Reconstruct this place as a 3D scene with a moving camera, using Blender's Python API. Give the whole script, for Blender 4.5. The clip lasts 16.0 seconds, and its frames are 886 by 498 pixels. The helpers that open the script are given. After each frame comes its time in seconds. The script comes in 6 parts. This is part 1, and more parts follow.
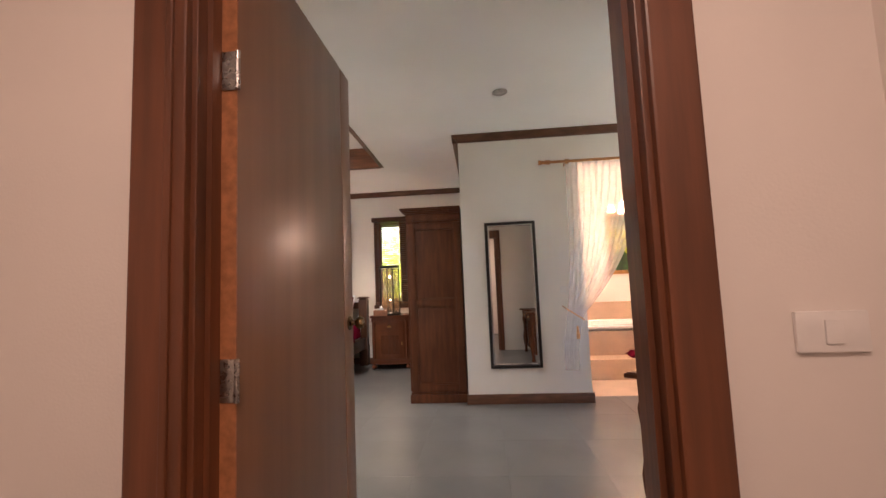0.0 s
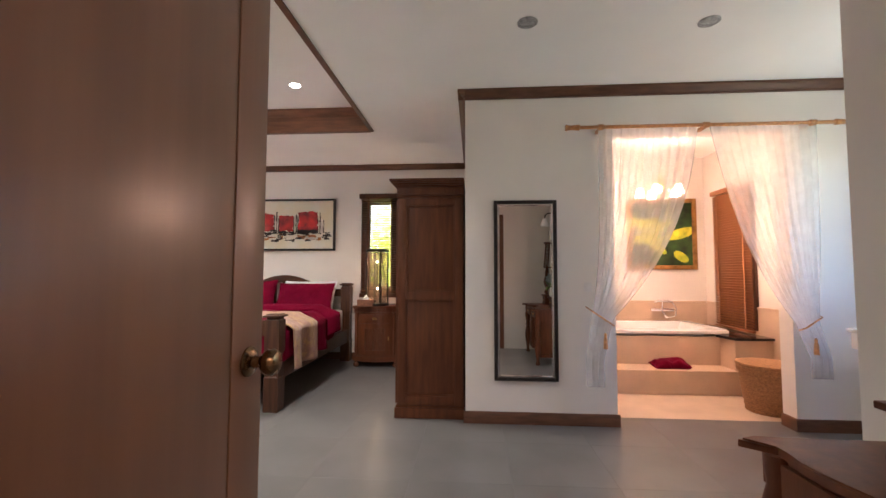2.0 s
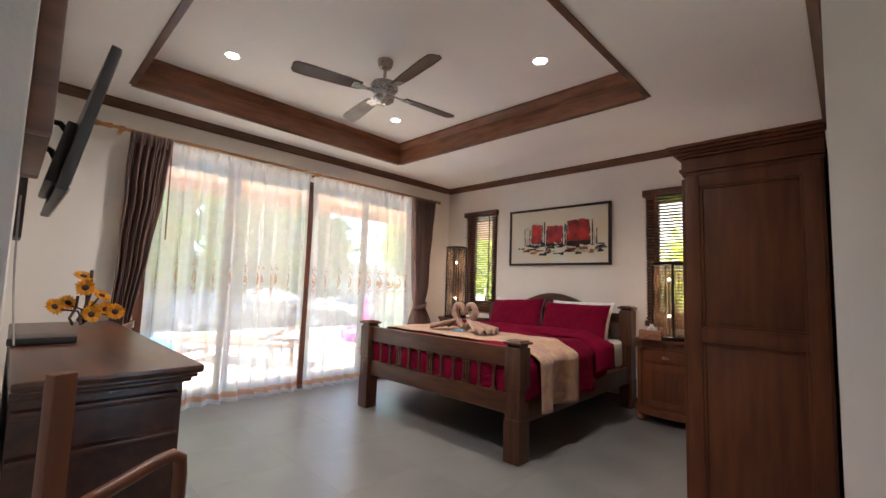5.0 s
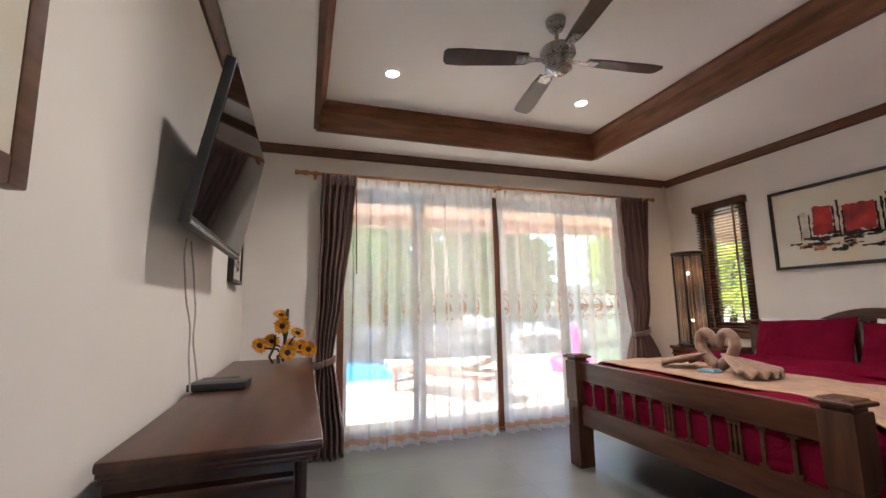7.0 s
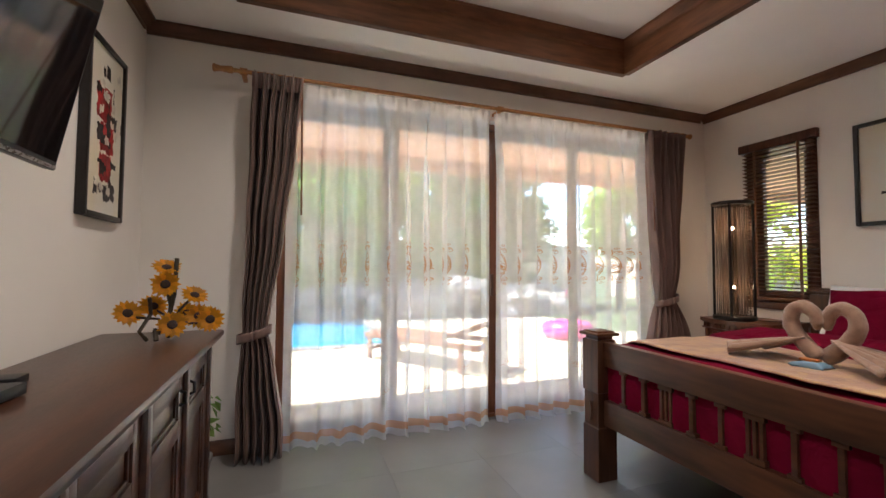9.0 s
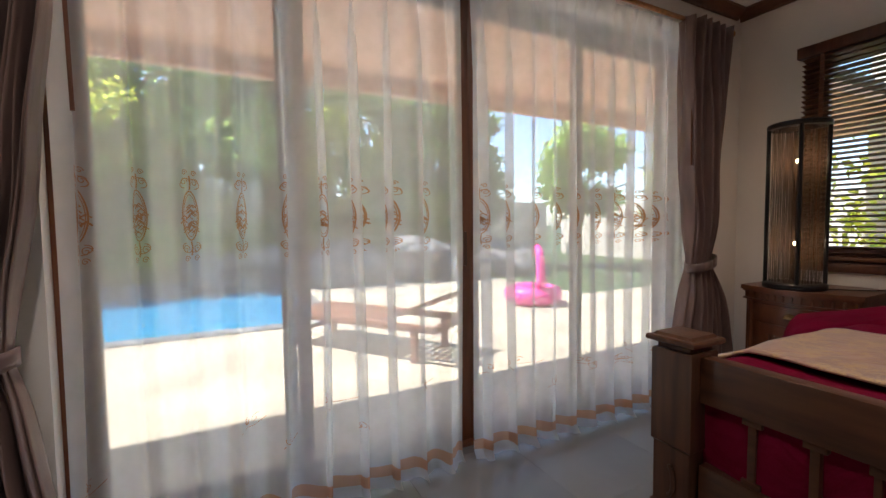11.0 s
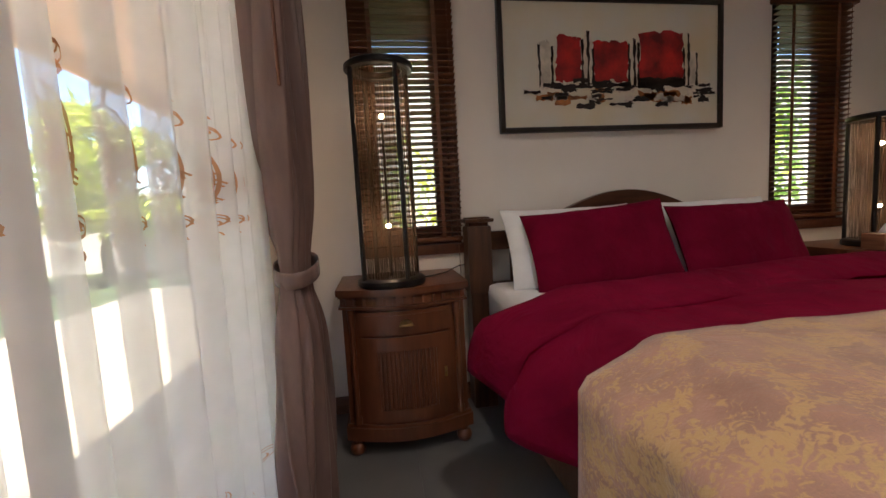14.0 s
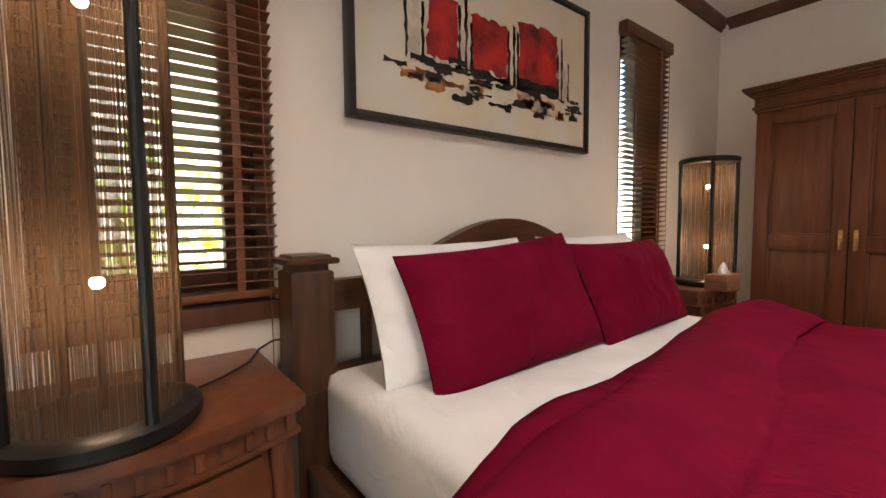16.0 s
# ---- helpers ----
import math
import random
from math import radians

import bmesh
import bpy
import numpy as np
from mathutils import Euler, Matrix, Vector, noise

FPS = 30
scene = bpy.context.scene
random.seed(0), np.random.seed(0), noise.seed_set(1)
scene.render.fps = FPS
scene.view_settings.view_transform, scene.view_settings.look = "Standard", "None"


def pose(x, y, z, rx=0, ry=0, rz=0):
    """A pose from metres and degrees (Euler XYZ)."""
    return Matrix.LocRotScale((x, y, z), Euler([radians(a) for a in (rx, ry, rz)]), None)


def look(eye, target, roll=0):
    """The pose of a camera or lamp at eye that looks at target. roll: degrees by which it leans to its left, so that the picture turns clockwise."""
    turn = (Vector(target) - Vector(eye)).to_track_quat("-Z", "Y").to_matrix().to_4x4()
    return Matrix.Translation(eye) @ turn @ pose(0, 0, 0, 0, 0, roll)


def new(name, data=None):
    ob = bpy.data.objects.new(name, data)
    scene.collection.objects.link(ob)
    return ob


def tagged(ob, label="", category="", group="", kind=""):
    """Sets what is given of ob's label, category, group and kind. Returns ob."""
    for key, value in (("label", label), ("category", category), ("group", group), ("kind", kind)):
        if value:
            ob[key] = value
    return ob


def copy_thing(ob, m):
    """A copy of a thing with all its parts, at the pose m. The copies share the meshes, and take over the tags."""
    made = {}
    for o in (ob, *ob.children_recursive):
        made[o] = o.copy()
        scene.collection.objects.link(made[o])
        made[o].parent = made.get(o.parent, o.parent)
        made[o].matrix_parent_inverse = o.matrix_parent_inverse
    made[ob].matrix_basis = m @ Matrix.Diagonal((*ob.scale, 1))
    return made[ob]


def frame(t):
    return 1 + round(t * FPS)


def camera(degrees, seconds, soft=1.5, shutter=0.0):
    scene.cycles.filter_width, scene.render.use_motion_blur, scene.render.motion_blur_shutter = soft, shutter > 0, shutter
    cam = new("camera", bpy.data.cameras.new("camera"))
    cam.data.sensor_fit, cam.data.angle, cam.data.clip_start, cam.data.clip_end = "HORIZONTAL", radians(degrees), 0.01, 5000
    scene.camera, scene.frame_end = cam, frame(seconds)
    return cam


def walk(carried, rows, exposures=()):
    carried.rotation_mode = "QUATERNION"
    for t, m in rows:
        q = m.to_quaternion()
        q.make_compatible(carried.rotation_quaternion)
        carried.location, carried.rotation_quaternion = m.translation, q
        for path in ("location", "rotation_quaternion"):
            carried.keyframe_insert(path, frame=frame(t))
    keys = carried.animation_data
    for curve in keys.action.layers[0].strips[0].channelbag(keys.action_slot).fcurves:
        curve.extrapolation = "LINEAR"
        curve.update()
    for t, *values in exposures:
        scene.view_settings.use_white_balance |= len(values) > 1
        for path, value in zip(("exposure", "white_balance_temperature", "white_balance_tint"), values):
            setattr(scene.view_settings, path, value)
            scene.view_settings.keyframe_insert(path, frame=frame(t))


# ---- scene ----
cam = camera(93.3, 16.0)
PATH = [
    (0, (0.335, -0.076, 1.19), (0.167, 1.909, 1.366), -2.3),
    (0.5, (0.309, 0.134, 1.208), (0.167, 2.116, 1.438), -2.0),
    (1, (0.298, 0.358, 1.21), (0.004, 2.327, 1.403), -0.9),
    (1.5, (0.275, 0.549, 1.208), (0.007, 2.528, 1.328), -0.4),
    (2, (0.234, 0.745, 1.221), (0.091, 2.737, 1.333), 0.1),
    (2.5, (0.214, 0.902, 1.214), (0.154, 2.9, 1.273), 1.4),
    (3, (0.253, 1.091, 1.207), (0.155, 3.088, 1.271), 1.8),
    (3.5, (0.283, 1.265, 1.194), (0.04, 3.248, 1.284), -0.5),
    (4, (0.252, 1.46, 1.195), (-0.28, 3.386, 1.276), 0.0),
    (4.5, (0.225, 1.64, 1.218), (-0.748, 3.383, 1.33), -1.1),
    (5, (0.209, 1.79, 1.226), (-1.177, 3.222, 1.401), 1.9),
    (5.2, (0.193, 1.807, 1.223), (-1.271, 3.161, 1.381), 1.8),
    (7.3, (-0.474, 2.363, 1.246), (-2.367, 2.943, 1.523), -0.7),
    (7.5, (-0.564, 2.395, 1.247), (-2.456, 2.994, 1.499), -0.2),
    (8, (-0.804, 2.49, 1.25), (-2.677, 3.155, 1.468), -0.3),
    (8.5, (-1.021, 2.599, 1.23), (-2.892, 3.284, 1.403), 0.5),
    (9, (-1.27, 2.691, 1.219), (-3.152, 3.361, 1.304), 0.3),
    (9.2, (-1.375, 2.733, 1.213), (-3.236, 3.462, 1.293), -0.1),
    (11.3, (-2.677, 3.213, 1.178), (-4.444, 4.143, 1.064), -0.8),
    (11.5, (-2.793, 3.263, 1.169), (-4.541, 4.23, 1.065), -0.8),
    (12, (-3.099, 3.384, 1.17), (-4.695, 4.578, 1.0), -2.7),
    (12.5, (-3.383, 3.545, 1.122), (-4.625, 5.105, 0.963), -4.1),
    (13, (-3.66, 3.837, 1.141), (-4.509, 5.634, 0.915), -0.9),
    (13.5, (-3.806, 4.053, 1.144), (-4.008, 6.029, 0.904), -3.3),
    (14, (-3.85, 4.245, 1.124), (-3.55, 6.213, 0.934), -3.1),
    (14.5, (-3.866, 4.515, 1.138), (-3.246, 6.405, 0.93), 0.7),
    (15, (-3.855, 4.753, 1.135), (-2.973, 6.541, 0.982), 0.1),
    (15.5, (-3.849, 5.021, 1.181), (-2.708, 6.653, 0.994), -0.7),
    (16, (-3.766, 5.229, 1.165), (-2.542, 6.805, 1.038), -0.5),
]
EXPOSURES = [(0, 3.55, 6000, 10), (2.0, 3.5, 5800, 10), (3.5, 3.2, 5450, 10), (5.0, 3.0, 5800, 10), (8.0, 2.6, 5800, 10), (9.5, 2.3, 6050, 10), (11.5, 1.5, 5800, 10), (12.5, 1.4, 5750, 10), (13.3, 1.75, 5900, 10), (14.5, 2.35, 6400, 10), (15.0, 2.8, 6900, 10), (15.5, 3.05, 6600, 10), (16, 3.15, 6200, 10)]
walk(cam, [(t, look(eye, target, roll)) for t, eye, target, roll in PATH], EXPOSURES)

# ---- world, sun, lamps ----
SUN_EL, SUN_AZ = 60.0, -150.0
world = bpy.data.worlds.new("world")
scene.world = world
world.use_nodes = True
wt = world.node_tree
sky = wt.nodes.new("ShaderNodeTexSky")
sky.sky_type = "NISHITA"
sky.sun_disc = False
sky.sun_elevation, sky.sun_rotation = radians(SUN_EL), radians(SUN_AZ)
wt.links.new(sky.outputs[0], wt.nodes["Background"].inputs[0])
wt.nodes["Background"].inputs[1].default_value = 0.15
sun = new("sun", bpy.data.lights.new("sun", "SUN"))
sun.data.energy, sun.data.angle, sun.data.color = 5.0, radians(0.6), (1.0, 0.95, 0.86)
sun.matrix_world = look((-2.6, -4.5, 9.0), (0, 0, 0))


def lamp(name, kind, at, watts, colour, size=0.05, down=False):
    d = bpy.data.lights.new(name, kind)
    d.energy, d.color = watts, colour
    if kind == "AREA":
        d.shape, d.size = "DISK", size
    else:
        d.shadow_soft_size = size
    ob = new(name, d)
    ob.location = at
    return ob


WARM, HALL = (1.0, 0.85, 0.71), (1.0, 0.66, 0.50)
TRAY_SPOTS = ((-1.45, 4.52), (-3.25, 4.56), (-3.25, 2.88), (-1.45, 2.88))
for sx, sy in TRAY_SPOTS:
    dl_ = lamp("downlight_lamp", "SPOT", (sx, sy, 2.975), 17, WARM, 0.055)
    dl_.data.spot_size, dl_.data.spot_blend = radians(138), 1.0
for cx, cy, cz in ((2.19, 5.55, 2.10), (2.30, 5.24, 2.09), (2.42, 5.45, 2.08)):
    lamp("chandelier_lamp", "POINT", (cx, cy, cz), 1.8, (1.0, 0.60, 0.44), 0.03)
for hx, hy in ((0.12, -0.55), (0.55, -0.55)):
    lamp("hall_lamp", "AREA", (hx, hy, 2.42), 0.95, HALL, 0.12)
for lx, lz in ((-3.80, 1.06), (-3.80, 1.56), (-1.03, 1.01), (-1.03, 1.36)):
    lamp("bulb_lamp", "POINT", (lx, 6.22, lz), 0.85, (1.0, 0.66, 0.40), 0.02)
# warm fill lamp, added at the assumed alcove window and tilted up at the ceiling
al = lamp("alcove_fill_light", "AREA", (3.46, 3.25, 1.70), 0.95, (1.0, 0.94, 0.87))
al.data.shape, al.data.size, al.data.size_y = "RECTANGLE", 1.10, 1.10
al.matrix_world = look((3.46, 3.25, 1.70), (2.4, 3.0, 2.60))


# ---- materials ----
def mat(name, colour, rough=0.5, metal=0.0, var=0.12, scale=6.0, bump=0.15, bscale=90.0, stretch=None, coat=0.0, second=None, sheen=0.0, spec=0.5, fold=0.0, warp=0.0, edge=0.17, rvar=0.08):
    m = bpy.data.materials.new(name)
    m.use_nodes = True
    nt = m.node_tree
    b = nt.nodes["Principled BSDF"]
    tc = nt.nodes.new("ShaderNodeTexCoord")
    mp = nt.nodes.new("ShaderNodeMapping")
    nt.links.new(tc.outputs["Object"], mp.inputs[0])
    if stretch:
        mp.inputs["Scale"].default_value = stretch
    n1 = nt.nodes.new("ShaderNodeTexNoise")
    n1.inputs["Scale"].default_value, n1.inputs["Detail"].default_value = scale, 6
    n2 = nt.nodes.new("ShaderNodeTexNoise")
    n2.inputs["Scale"].default_value, n2.inputs["Detail"].default_value = bscale, 4
    nt.links.new(mp.outputs[0], n1.inputs[0])
    nt.links.new(mp.outputs[0], n2.inputs[0])
    ramp = nt.nodes.new("ShaderNodeValToRGB")
    lo = second or tuple(c * (1 - var * 1.6) for c in colour)
    hi = tuple(min(1, c * (1 + var * 0.7)) for c in colour)
    n1.inputs["Distortion"].default_value = warp
    ramp.color_ramp.elements[0].position, ramp.color_ramp.elements[1].position = 0.5 - edge, 0.5 + edge
    ramp.color_ramp.elements[0].color, ramp.color_ramp.elements[1].color = (*lo, 1), (*hi, 1)
    nt.links.new(n1.outputs["Fac"], ramp.inputs[0])
    nt.links.new(ramp.outputs[0], b.inputs["Base Color"])
    rr = nt.nodes.new("ShaderNodeMapRange")
    rr.inputs["To Min"].default_value, rr.inputs["To Max"].default_value = max(0.02, rough - rvar), min(1, rough + rvar)
    nt.links.new(n2.outputs["Fac"], rr.inputs["Value"])
    nt.links.new(rr.outputs[0], b.inputs["Roughness"])
    bp = nt.nodes.new("ShaderNodeBump")
    bp.inputs["Strength"].default_value, bp.inputs["Distance"].default_value = bump, 0.004
    nt.links.new(n2.outputs["Fac"], bp.inputs["Height"])
    nt.links.new(bp.outputs[0], b.inputs["Normal"])
    if fold:
        n3 = nt.nodes.new("ShaderNodeTexNoise")
        n3.inputs["Scale"].default_value, n3.inputs["Detail"].default_value, n3.inputs["Distortion"].default_value = 4.5, 3, 1.6
        b3 = nt.nodes.new("ShaderNodeBump")
        b3.inputs["Strength"].default_value, b3.inputs["Distance"].default_value = fold, 0.05
        nt.links.new(mp.outputs[0], n3.inputs[0])
        nt.links.new(n3.outputs["Fac"], b3.inputs["Height"])
        nt.links.new(b3.outputs[0], bp.inputs["Normal"])
    b.inputs["Metallic"].default_value = metal
    b.inputs["Coat Weight"].default_value = coat
    b.inputs["Coat Roughness"].default_value = 0.25
    b.inputs["Sheen Weight"].default_value = sheen
    b.inputs["Specular IOR Level"].default_value = spec
    return m


def plain(name, colour, rough=0.5, metal=0.0, emit=None, strength=0.0, transmission=0.0, ior=1.45):
    m = bpy.data.materials.new(name)
    m.use_nodes = True
    b = m.node_tree.nodes["Principled BSDF"]
    b.inputs["Base Color"].default_value = (*colour, 1)
    b.inputs["Roughness"].default_value, b.inputs["Metallic"].default_value = rough, metal
    b.inputs["Transmission Weight"].default_value, b.inputs["IOR"].default_value = transmission, ior
    if emit:
        b.inputs["Emission Color"].default_value, b.inputs["Emission Strength"].default_value = (*emit, 1), strength
    return m


def gauzy(name, colour, clear, through_share=0.55, scale=700.0):
    """Thin cloth: some light passes straight, the rest is scattered to both sides."""
    m = bpy.data.materials.new(name)
    m.use_nodes = True
    nt = m.node_tree
    nt.nodes.remove(nt.nodes["Principled BSDF"])
    out = nt.nodes["Material Output"]
    t, d, tr = (nt.nodes.new("ShaderNodeBsdf" + k) for k in ("Transparent", "Diffuse", "Translucent"))
    d.inputs[0].default_value = tr.inputs[0].default_value = (*colour, 1)
    m1, m2 = nt.nodes.new("ShaderNodeMixShader"), nt.nodes.new("ShaderNodeMixShader")
    m1.inputs[0].default_value = through_share
    nt.links.new(d.outputs[0], m1.inputs[1])
    nt.links.new(tr.outputs[0], m1.inputs[2])
    tc = nt.nodes.new("ShaderNodeTexCoord")
    n = nt.nodes.new("ShaderNodeTexNoise")
    n.inputs["Scale"].default_value = 14.0
    mr = nt.nodes.new("ShaderNodeMapRange")
    mr.inputs["To Min"].default_value, mr.inputs["To Max"].default_value = 1 - clear - 0.06, 1 - clear + 0.06
    nt.links.new(tc.outputs["Object"], n.inputs[0])
    nt.links.new(n.outputs["Fac"], mr.inputs["Value"])
    nt.links.new(mr.outputs[0], m2.inputs[0])
    nt.links.new(t.outputs[0], m2.inputs[1])
    nt.links.new(m1.outputs[0], m2.inputs[2])
    nt.links.new(m2.outputs[0], out.inputs[0])
    return m


def leafy(name, colour, var=0.45):
    m = bpy.data.materials.new(name)
    m.use_nodes = True
    nt = m.node_tree
    b = nt.nodes["Principled BSDF"]
    g = nt.nodes.new("ShaderNodeNewGeometry")
    r = nt.nodes.new("ShaderNodeValToRGB")
    r.color_ramp.elements[0].color = (*(c * (1 - var) for c in colour), 1)
    r.color_ramp.elements[1].color = (*(min(1, c * (1 + var)) for c in colour), 1)
    nt.links.new(g.outputs["Random Per Island"], r.inputs[0])
    nt.links.new(r.outputs[0], b.inputs["Base Color"])
    b.inputs["Roughness"].default_value = 0.5
    tr = nt.nodes.new("ShaderNodeBsdfTranslucent")
    nt.links.new(r.outputs[0], tr.inputs[0])
    mx = nt.nodes.new("ShaderNodeMixShader")
    mx.inputs[0].default_value = 0.72
    nt.links.new(b.outputs[0], mx.inputs[1])
    nt.links.new(tr.outputs[0], mx.inputs[2])
    nt.links.new(mx.outputs[0], nt.nodes["Material Output"].inputs[0])
    return m


def clear_glass(name, tint=(1, 1, 1), gloss=0.06):
    m = bpy.data.materials.new(name)
    m.use_nodes = True
    nt = m.node_tree
    nt.nodes.remove(nt.nodes["Principled BSDF"])
    t, g = nt.nodes.new("ShaderNodeBsdfTransparent"), nt.nodes.new("ShaderNodeBsdfGlossy")
    t.inputs[0].default_value = (*tint, 1)
    g.inputs["Roughness"].default_value = 0.02
    mx = nt.nodes.new("ShaderNodeMixShader")
    mx.inputs[0].default_value = gloss
    nt.links.new(t.outputs[0], mx.inputs[1])
    nt.links.new(g.outputs[0], mx.inputs[2])
    nt.links.new(mx.outputs[0], nt.nodes["Material Output"].inputs[0])
    return m


M_wall = mat("cream_wall_paint", (0.84, 0.79, 0.735), 0.85, var=0.04, scale=1.3, bump=0.12, bscale=160)
M_hall = mat("hall_wall_paint", (0.78, 0.72, 0.67), 0.8, var=0.04, scale=1.3, bump=0.12, bscale=160)
M_ceil = mat("white_ceiling_paint", (0.93, 0.925, 0.91), 0.9, var=0.03, scale=1.0, bump=0.08, bscale=140)
M_tile = mat("grey_floor_tile", (0.158, 0.152, 0.147), 0.30, var=0.10, scale=2.2, bump=0.0, bscale=6, rvar=0.03)
M_grout = mat("grey_grout", (0.145, 0.140, 0.134), 0.8, var=0.1)
M_trim = mat("brown_stained_trim", (0.135, 0.058, 0.030), 0.42, var=0.25, scale=5, bump=0.1, bscale=60, stretch=(1, 1, 6))
M_tray = mat("tray_trim_wood", (0.23, 0.092, 0.040), 0.58, var=0.22, scale=4, bump=0.08, bscale=60, stretch=(1, 1, 7))
M_wood = mat("dark_teak", (0.120, 0.038, 0.014), 0.44, var=0.2, scale=5, bump=0.12, bscale=70, stretch=(5, 5, 0.6), coat=0.04, spec=0.35)
M_bed = mat("bed_teak", (0.088, 0.033, 0.015), 0.40, var=0.28, scale=5, bump=0.12, bscale=70, stretch=(0.7, 5, 5), coat=0.05, spec=0.4)
M_postw = mat("bed_post_teak", (0.088, 0.034, 0.016), 0.40, var=0.28, scale=5, bump=0.12, bscale=70, stretch=(6, 6, 0.6), coat=0.05, spec=0.4)
M_ns = mat("red_brown_teak", (0.150, 0.047, 0.019), 0.34, var=0.2, scale=5, bump=0.1, bscale=70, stretch=(5, 5, 0.7), coat=0.2)
M_desk = mat("sideboard_teak", (0.060, 0.021, 0.010), 0.34, var=0.3, scale=4, bump=0.08, bscale=60, stretch=(0.6, 5, 5), coat=0.12)
M_door = mat("door_veneer", (0.25, 0.128, 0.070), 0.30, var=0.09, scale=2, bump=0.012, bscale=25, stretch=(9, 9, 0.35), rvar=0.04)
M_jamb = mat("door_frame_wood", (0.15, 0.049, 0.019), 0.42, var=0.22, scale=4, bump=0.08, bscale=60, stretch=(7, 7, 0.5), coat=0.15)
M_winw = mat("window_wood", (0.10, 0.036, 0.018), 0.42, var=0.25, scale=5, stretch=(6, 6, 0.6))
M_slat = mat("blind_slat_wood", (0.16, 0.060, 0.026), 0.38, var=0.2, scale=8, stretch=(0.5, 6, 6))
M_bslat = mat("bath_blind_wood", (0.40, 0.16, 0.065), 0.42, var=0.2, scale=8, stretch=(6, 0.5, 6))
M_oak = mat("honey_oak", (0.48, 0.21, 0.065), 0.36, var=0.2, scale=6, stretch=(6, 0.7, 6), coat=0.2)
M_crim = mat("crimson_cotton", (0.152, 0.003, 0.022), 0.8, var=0.12, scale=7, bump=0.25, bscale=220, spec=0.05, fold=0.5)
M_white = mat("white_cotton", (0.82, 0.82, 0.84), 0.8, var=0.04, scale=7, bump=0.2, bscale=240, sheen=0.1, fold=0.35)
M_towel = mat("brown_towelling", (0.34, 0.20, 0.135), 0.95, var=0.15, scale=30, bump=0.8, bscale=420, sheen=0.5)
M_drape = mat("taupe_satin_drape", (0.20, 0.122, 0.102), 0.36, var=0.14, scale=9, bump=0.2, bscale=200, stretch=(3, 3, 0.4), sheen=0.05)
M_sheer = gauzy("white_sheer", (0.95, 0.96, 0.97), 0.50, 0.86)
M_bsheer = gauzy("bath_voile", (0.86, 0.84, 0.82), 0.60)
M_embro = gauzy("copper_embroidery", (0.48, 0.25, 0.13), 0.12, 0.42)
M_hem = gauzy("copper_hem_lace", (0.60, 0.36, 0.23), 0.18, 0.45)
M_string = gauzy("amber_string", (0.068, 0.044, 0.028), 0.25, 0.55)
M_black = mat("black_iron", (0.018, 0.016, 0.016), 0.38, metal=0.3, var=0.2, scale=12)
M_frame = mat("black_picture_frame", (0.022, 0.016, 0.014), 0.38, var=0.2, scale=12)
M_gold = mat("gilt_frame", (0.45, 0.24, 0.07), 0.38, metal=0.5, var=0.25, scale=14)
M_canvas = mat("cream_canvas", (0.66, 0.58, 0.42), 0.75, var=0.14, scale=3.0, bump=0.3, bscale=350, second=(0.72, 0.70, 0.64))
M_red = mat("red_oil_paint", (0.45, 0.012, 0.010), 0.5, var=0.5, scale=9, bump=0.5, bscale=60, second=(0.13, 0.004, 0.006))
M_orange = mat("orange_oil_paint", (0.46, 0.17, 0.045), 0.5, var=0.4, scale=12, bump=0.5, bscale=60)
M_ink = mat("black_oil_paint", (0.022, 0.012, 0.010), 0.5, var=0.3, scale=14, bump=0.5, bscale=60)
M_offw = mat("ivory_oil_paint", (0.70, 0.62, 0.52), 0.6, var=0.2, scale=16, bump=0.5, bscale=60)
M_yel = mat("yellow_oil_paint", (0.62, 0.60, 0.03), 0.5, var=0.4, scale=8, bump=0.4, second=(0.25, 0.34, 0.02))
M_dgreen = mat("dark_green_oil_paint", (0.030, 0.085, 0.018), 0.5, var=0.5, scale=5, bump=0.4, second=(0.006, 0.016, 0.008))
M_brass = mat("aged_brass", (0.55, 0.36, 0.15), 0.32, metal=1.0, var=0.15, scale=30)
M_bronze = mat("dark_bronze", (0.26, 0.17, 0.085), 0.25, metal=1.0, var=0.15, scale=30)
M_steel = mat("brushed_nickel", (0.42, 0.40, 0.38), 0.28, metal=1.0, var=0.08, scale=30)
M_chrome = plain("chrome", (0.75, 0.75, 0.76), 0.08, 1.0)
M_mirror = plain("mirror_glass", (0.86, 0.88, 0.87), 0.015, 1.0)
M_silver = plain("silver_bevel", (0.72, 0.72, 0.72), 0.12, 1.0)
M_screen = plain("tv_screen", (0.006, 0.006, 0.007), 0.05, ior=1.75)
M_cable = mat("grey_cable", (0.40, 0.36, 0.33), 0.5, var=0.1, scale=20)
M_plastic = mat("black_plastic", (0.014, 0.014, 0.015), 0.42, var=0.15, scale=20)
M_wplast = mat("white_plastic", (0.78, 0.75, 0.72), 0.4, var=0.03, scale=20, bump=0.03)
M_glass = clear_glass("window_glass")
M_shade = plain("frosted_shade", (0.95, 0.85, 0.7), 0.5, emit=(1.0, 0.62, 0.36), strength=3.5)
M_bulb = plain("glowing_bulb", (1, 0.8, 0.5), 0.5, emit=(1.0, 0.66, 0.34), strength=18.0)
M_down = plain("lit_downlight", (1, 1, 1), 0.5, emit=(1.0, 0.93, 0.82), strength=9.0)
M_dlens = mat("unlit_downlight_lens", (0.45, 0.45, 0.45), 0.25, var=0.2, scale=40)
